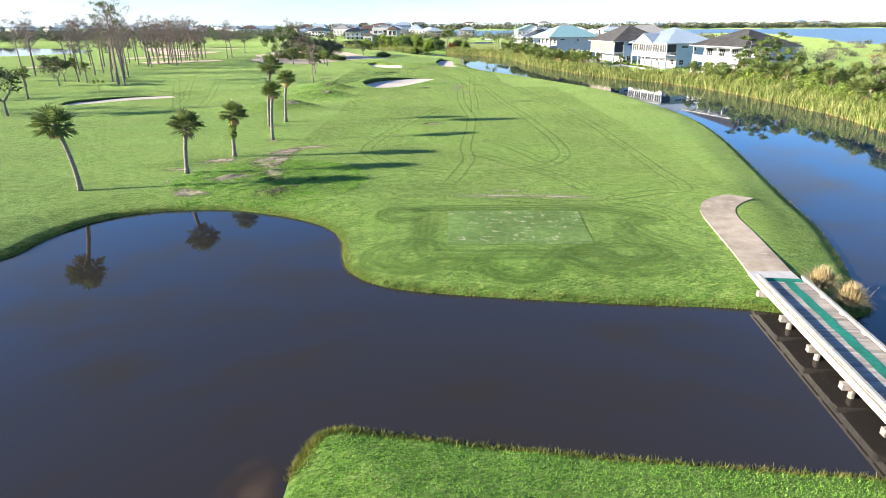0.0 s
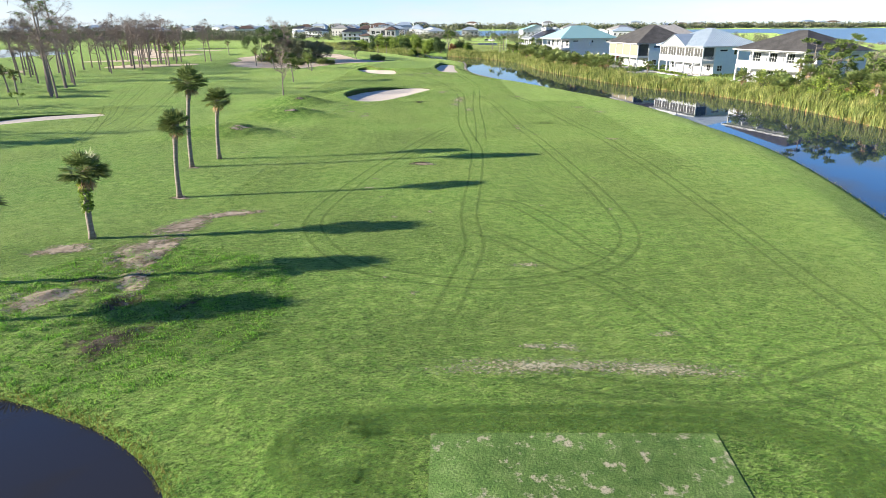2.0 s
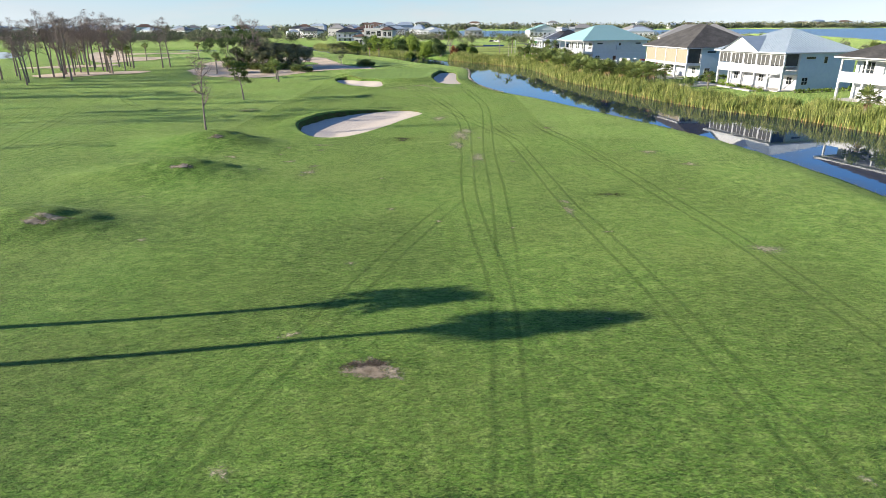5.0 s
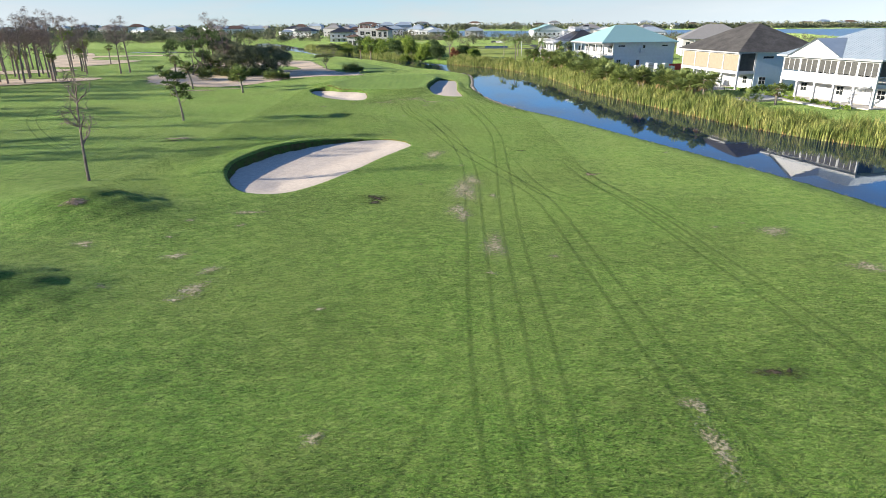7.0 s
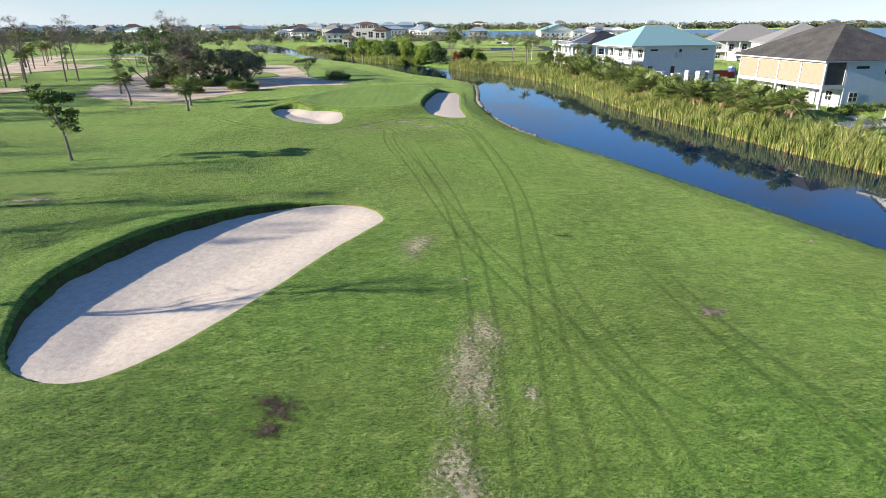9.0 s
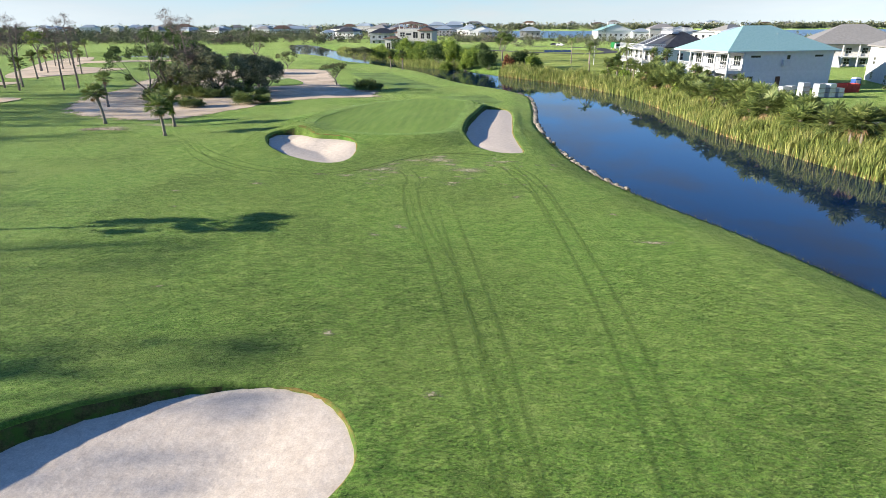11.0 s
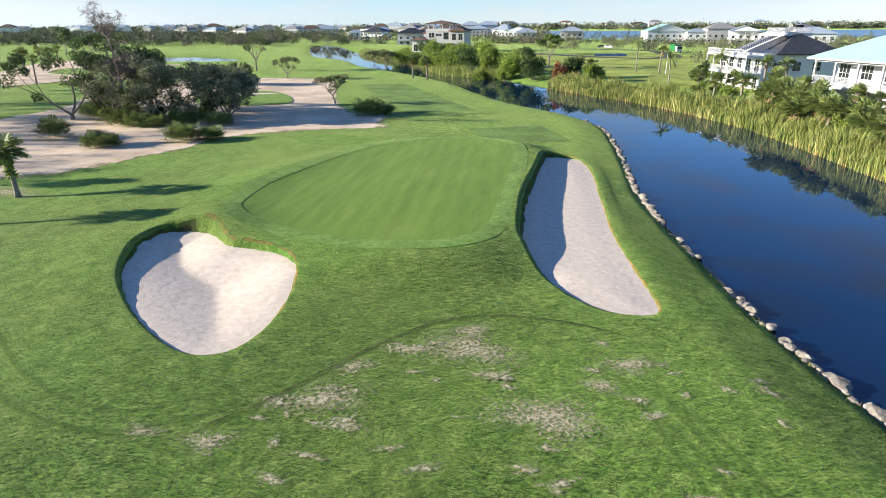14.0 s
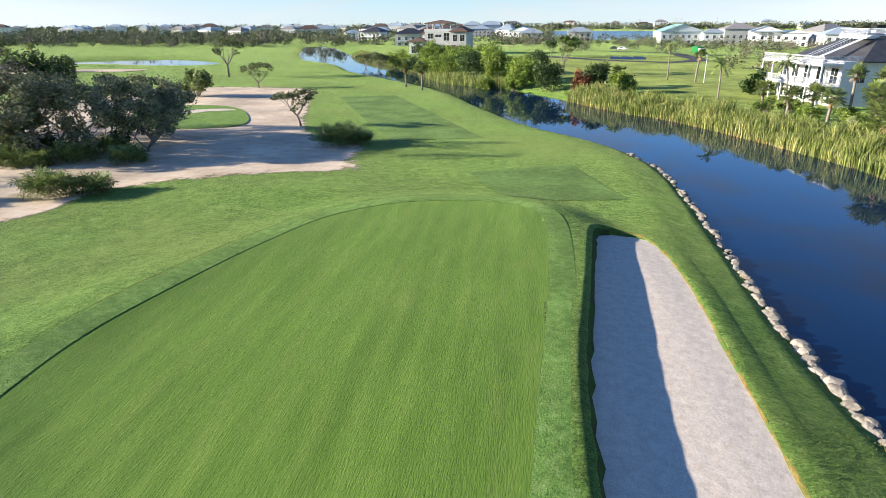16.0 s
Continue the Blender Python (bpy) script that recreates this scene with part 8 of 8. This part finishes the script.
def skip_bin():
    root = thing("skip", pose(62.4, 253.5, zat(62.4, 253.5), 0, 0, 12), "open red steel builders' skip on the lawn", "skip")
    mb = MB()
    for a in [(-3, 3, -1.1, -1.02, 0.15, 1.5), (-3, 3, 1.02, 1.1, 0.15, 1.5), (-3, -2.92, -1.02, 1.02, 0.15, 1.5), (2.92, 3, -1.02, 1.02, 0.15, 1.5), (-3, 3, -1.1, 1.1, 0.05, 0.15)]:
        mb.box(*a)
    obj("tub", mb, RED_PAINT, root)
    for k in range(6):
        obj("rib", MB().box(-2.6 + k * 1.04 - 0.06, -2.6 + k * 1.04 + 0.06, -1.18, -1.102, 0.15, 1.45), RED_PAINT, root)


skip_bin()
root = thing("portable_toilet", pose(66, 255.6, zat(66, 255.6), 0, 0, 15), "blue plastic portable toilet with white roof", "portable toilet")
obj("cabin", MB().box(-0.55, 0.55, -0.55, 0.55, 0, 2.1), BLUE_PLASTIC, root)
obj("cabin_roof", MB().add([(-0.6, -0.6, 2.1), (0.6, -0.6, 2.1), (0.6, 0.6, 2.1), (-0.6, 0.6, 2.1), (-0.4, -0.4, 2.35), (0.4, -0.4, 2.35), (0.4, 0.4, 2.35), (-0.4, 0.4, 2.35)], [(3, 2, 1, 0), (4, 5, 6, 7), (0, 1, 5, 4), (1, 2, 6, 5), (2, 3, 7, 6), (3, 0, 4, 7)]), WHITE_TRIM, root)
obj("cabin_door", MB().box(-0.4, 0.4, -0.58, -0.552, 0.1, 1.95), WHITE_TRIM, root, "pale grey plastic door")
for k, (x, y, n) in enumerate([(50.4, 247.6, 2), (53.0, 246.4, 3), (54.6, 244.6, 3), (56.6, 245.2, 3), (58.4, 246, 2), (52.0, 249.0, 2)]):
    root = thing("pallet_stack", pose(x, y, zat(x, y), 0, 0, 18 + 4 * k), "stack of wrapped roof tiles on pallets", "pallet stack", "pallet stacks")
    for j in range(n):
        obj("pallet", MB().box(-0.8, 0.8, -0.6, 0.6, 0.75 * j, 0.75 * j + 0.12), RAIL, root)
        obj("wrapped_load", MB().box(-0.75, 0.75, -0.55, 0.55, 0.75 * j + 0.124, 0.75 * j + 0.746), SILVER, root)


def vehicle(x, y, turn, paint, label, name, truck=False):
    root = thing(name, pose(x, y, zat(x, y) + 0.1, 0, 0, turn), label, "vehicle", "parked vehicles")
    if truck:
        obj("cab", MB().box(-1.1, 1.1, -3.6, -1.7, 0.6, 2.7), WHITE_TRIM, root, "white cab")
        obj("windscreen", MB().box(-1.0, 1.0, -3.66, -3.602, 1.6, 2.5), GLASS_DARK, root)
        obj("cargo_box", MB().box(-1.2, 1.2, -1.6, 3.6, 0.9, 3.2), paint, root, "green cargo box")
    else:
        body = MB()
        prof = [(-2.2, 0.35), (-2.2, 0.85), (-1.2, 0.98), (-0.6, 1.5), (1.2, 1.5), (1.9, 1.0), (2.2, 0.95), (2.2, 0.35)]
        n = len(prof)
        body.v = [(-0.88, a, b) for a, b in prof] + [(0.88, a, b) for a, b in prof]
        body.f = [tuple(range(n)), tuple(range(2 * n - 1, n - 1, -1))] + [(i, n + i, n + (i + 1) % n, (i + 1) % n) for i in range(n)]
        obj("body", body, paint, root)
        obj("side_glass", MB().box(-0.9, 0.9, -0.5, 1.2, 1.02, 1.4), GLASS_DARK, root)
    yw = (-2.6, 2.4) if truck else (-1.35, 1.35)
    r = 0.45 if truck else 0.33
    for sx in (-1, 1):
        for a in yw:
            w = obj("wheel", MB().tube([(sx * 0.75, a, r - 0.1), (sx * 0.95, a, r - 0.1)], [r, r], 14), TYRE, root)
            obj("rim", MB().tube([(sx * 0.94, a, r - 0.1), (sx * 0.97, a, r - 0.1)], [r * 0.55, r * 0.55], 10), SILVER, w)


vehicle(57.7, 450, 10, GREEN_PAINT, "green delivery truck parked on the street", "truck", True)
vehicle(33, 504, 80, CAR_PAINT, "dark grey car parked on the street", "car")
vehicle(36, 500, 60, WHITE_TRIM, "white car parked on the street", "car")
vehicle(49, 251.5, 30, SILVER, "silver car parked beside the house", "car")
road_l = catmull([(-6, 447), (10, 426), (21, 413), (38, 404.5), (50, 417), (51, 440), (52, 464), (40, 480), (20, 492)], 6, False)
rd = np.gradient(road_l, axis=0)
rn = np.stack([rd[:, 1], -rd[:, 0]], 1)
rn /= np.linalg.norm(rn, axis=1)[:, None]
mb = MB()
for (x, y), (a, b) in zip(road_l, rn):
    for s in (-3, 3):
        mb.v.append((x + a * s, y + b * s, zat(x + a * s, y + b * s) + 0.08))
mb.f = [(2 * i, 2 * i + 1, 2 * i + 3, 2 * i + 2) for i in range(len(road_l) - 1)]
tagged(obj("road", mb, ASPHALT), "narrow grey asphalt street between the lawns", "road", kind="structure")
slab("driveway", [(84, 100), (96, 104), (110, 96), (100, 90)], 1.62, 0.3, ASPHALT, "grey asphalt drive on the lawn", "drive")
root = thing("lamp_post", pose(30.5, 331.2, zat(30.5, 331.2)), "slim white lamp post on the lawn", "lamp post")
obj("pole", MB().tube([(0, 0, 0), (0, 0, 5.2)], [0.09, 0.07], 8), WHITE_TRIM, root)
obj("lamp_head", MB().box(-0.2, 0.2, -0.1, 0.35, 5.2, 5.35), WHITE_TRIM, root)
for k in range(6):
    x, y = 24 + (k % 3) * 4, 422 + (k // 3) * 5
    root = thing("solar_panel", pose(x, y, zat(x, y) + 0.25, 12, 0, -10), "dark ground-mounted panel on the lawn", "panel", "ground panels")
    obj("panel", MB().box(-1.8, 1.8, -1.6, 1.6, 0.0, 0.08), GLASS_DARK, root)
    obj("panel_frame", MB().box(-1.85, 1.85, -1.65, -1.61, -0.3, 0.1), SILVER, root)
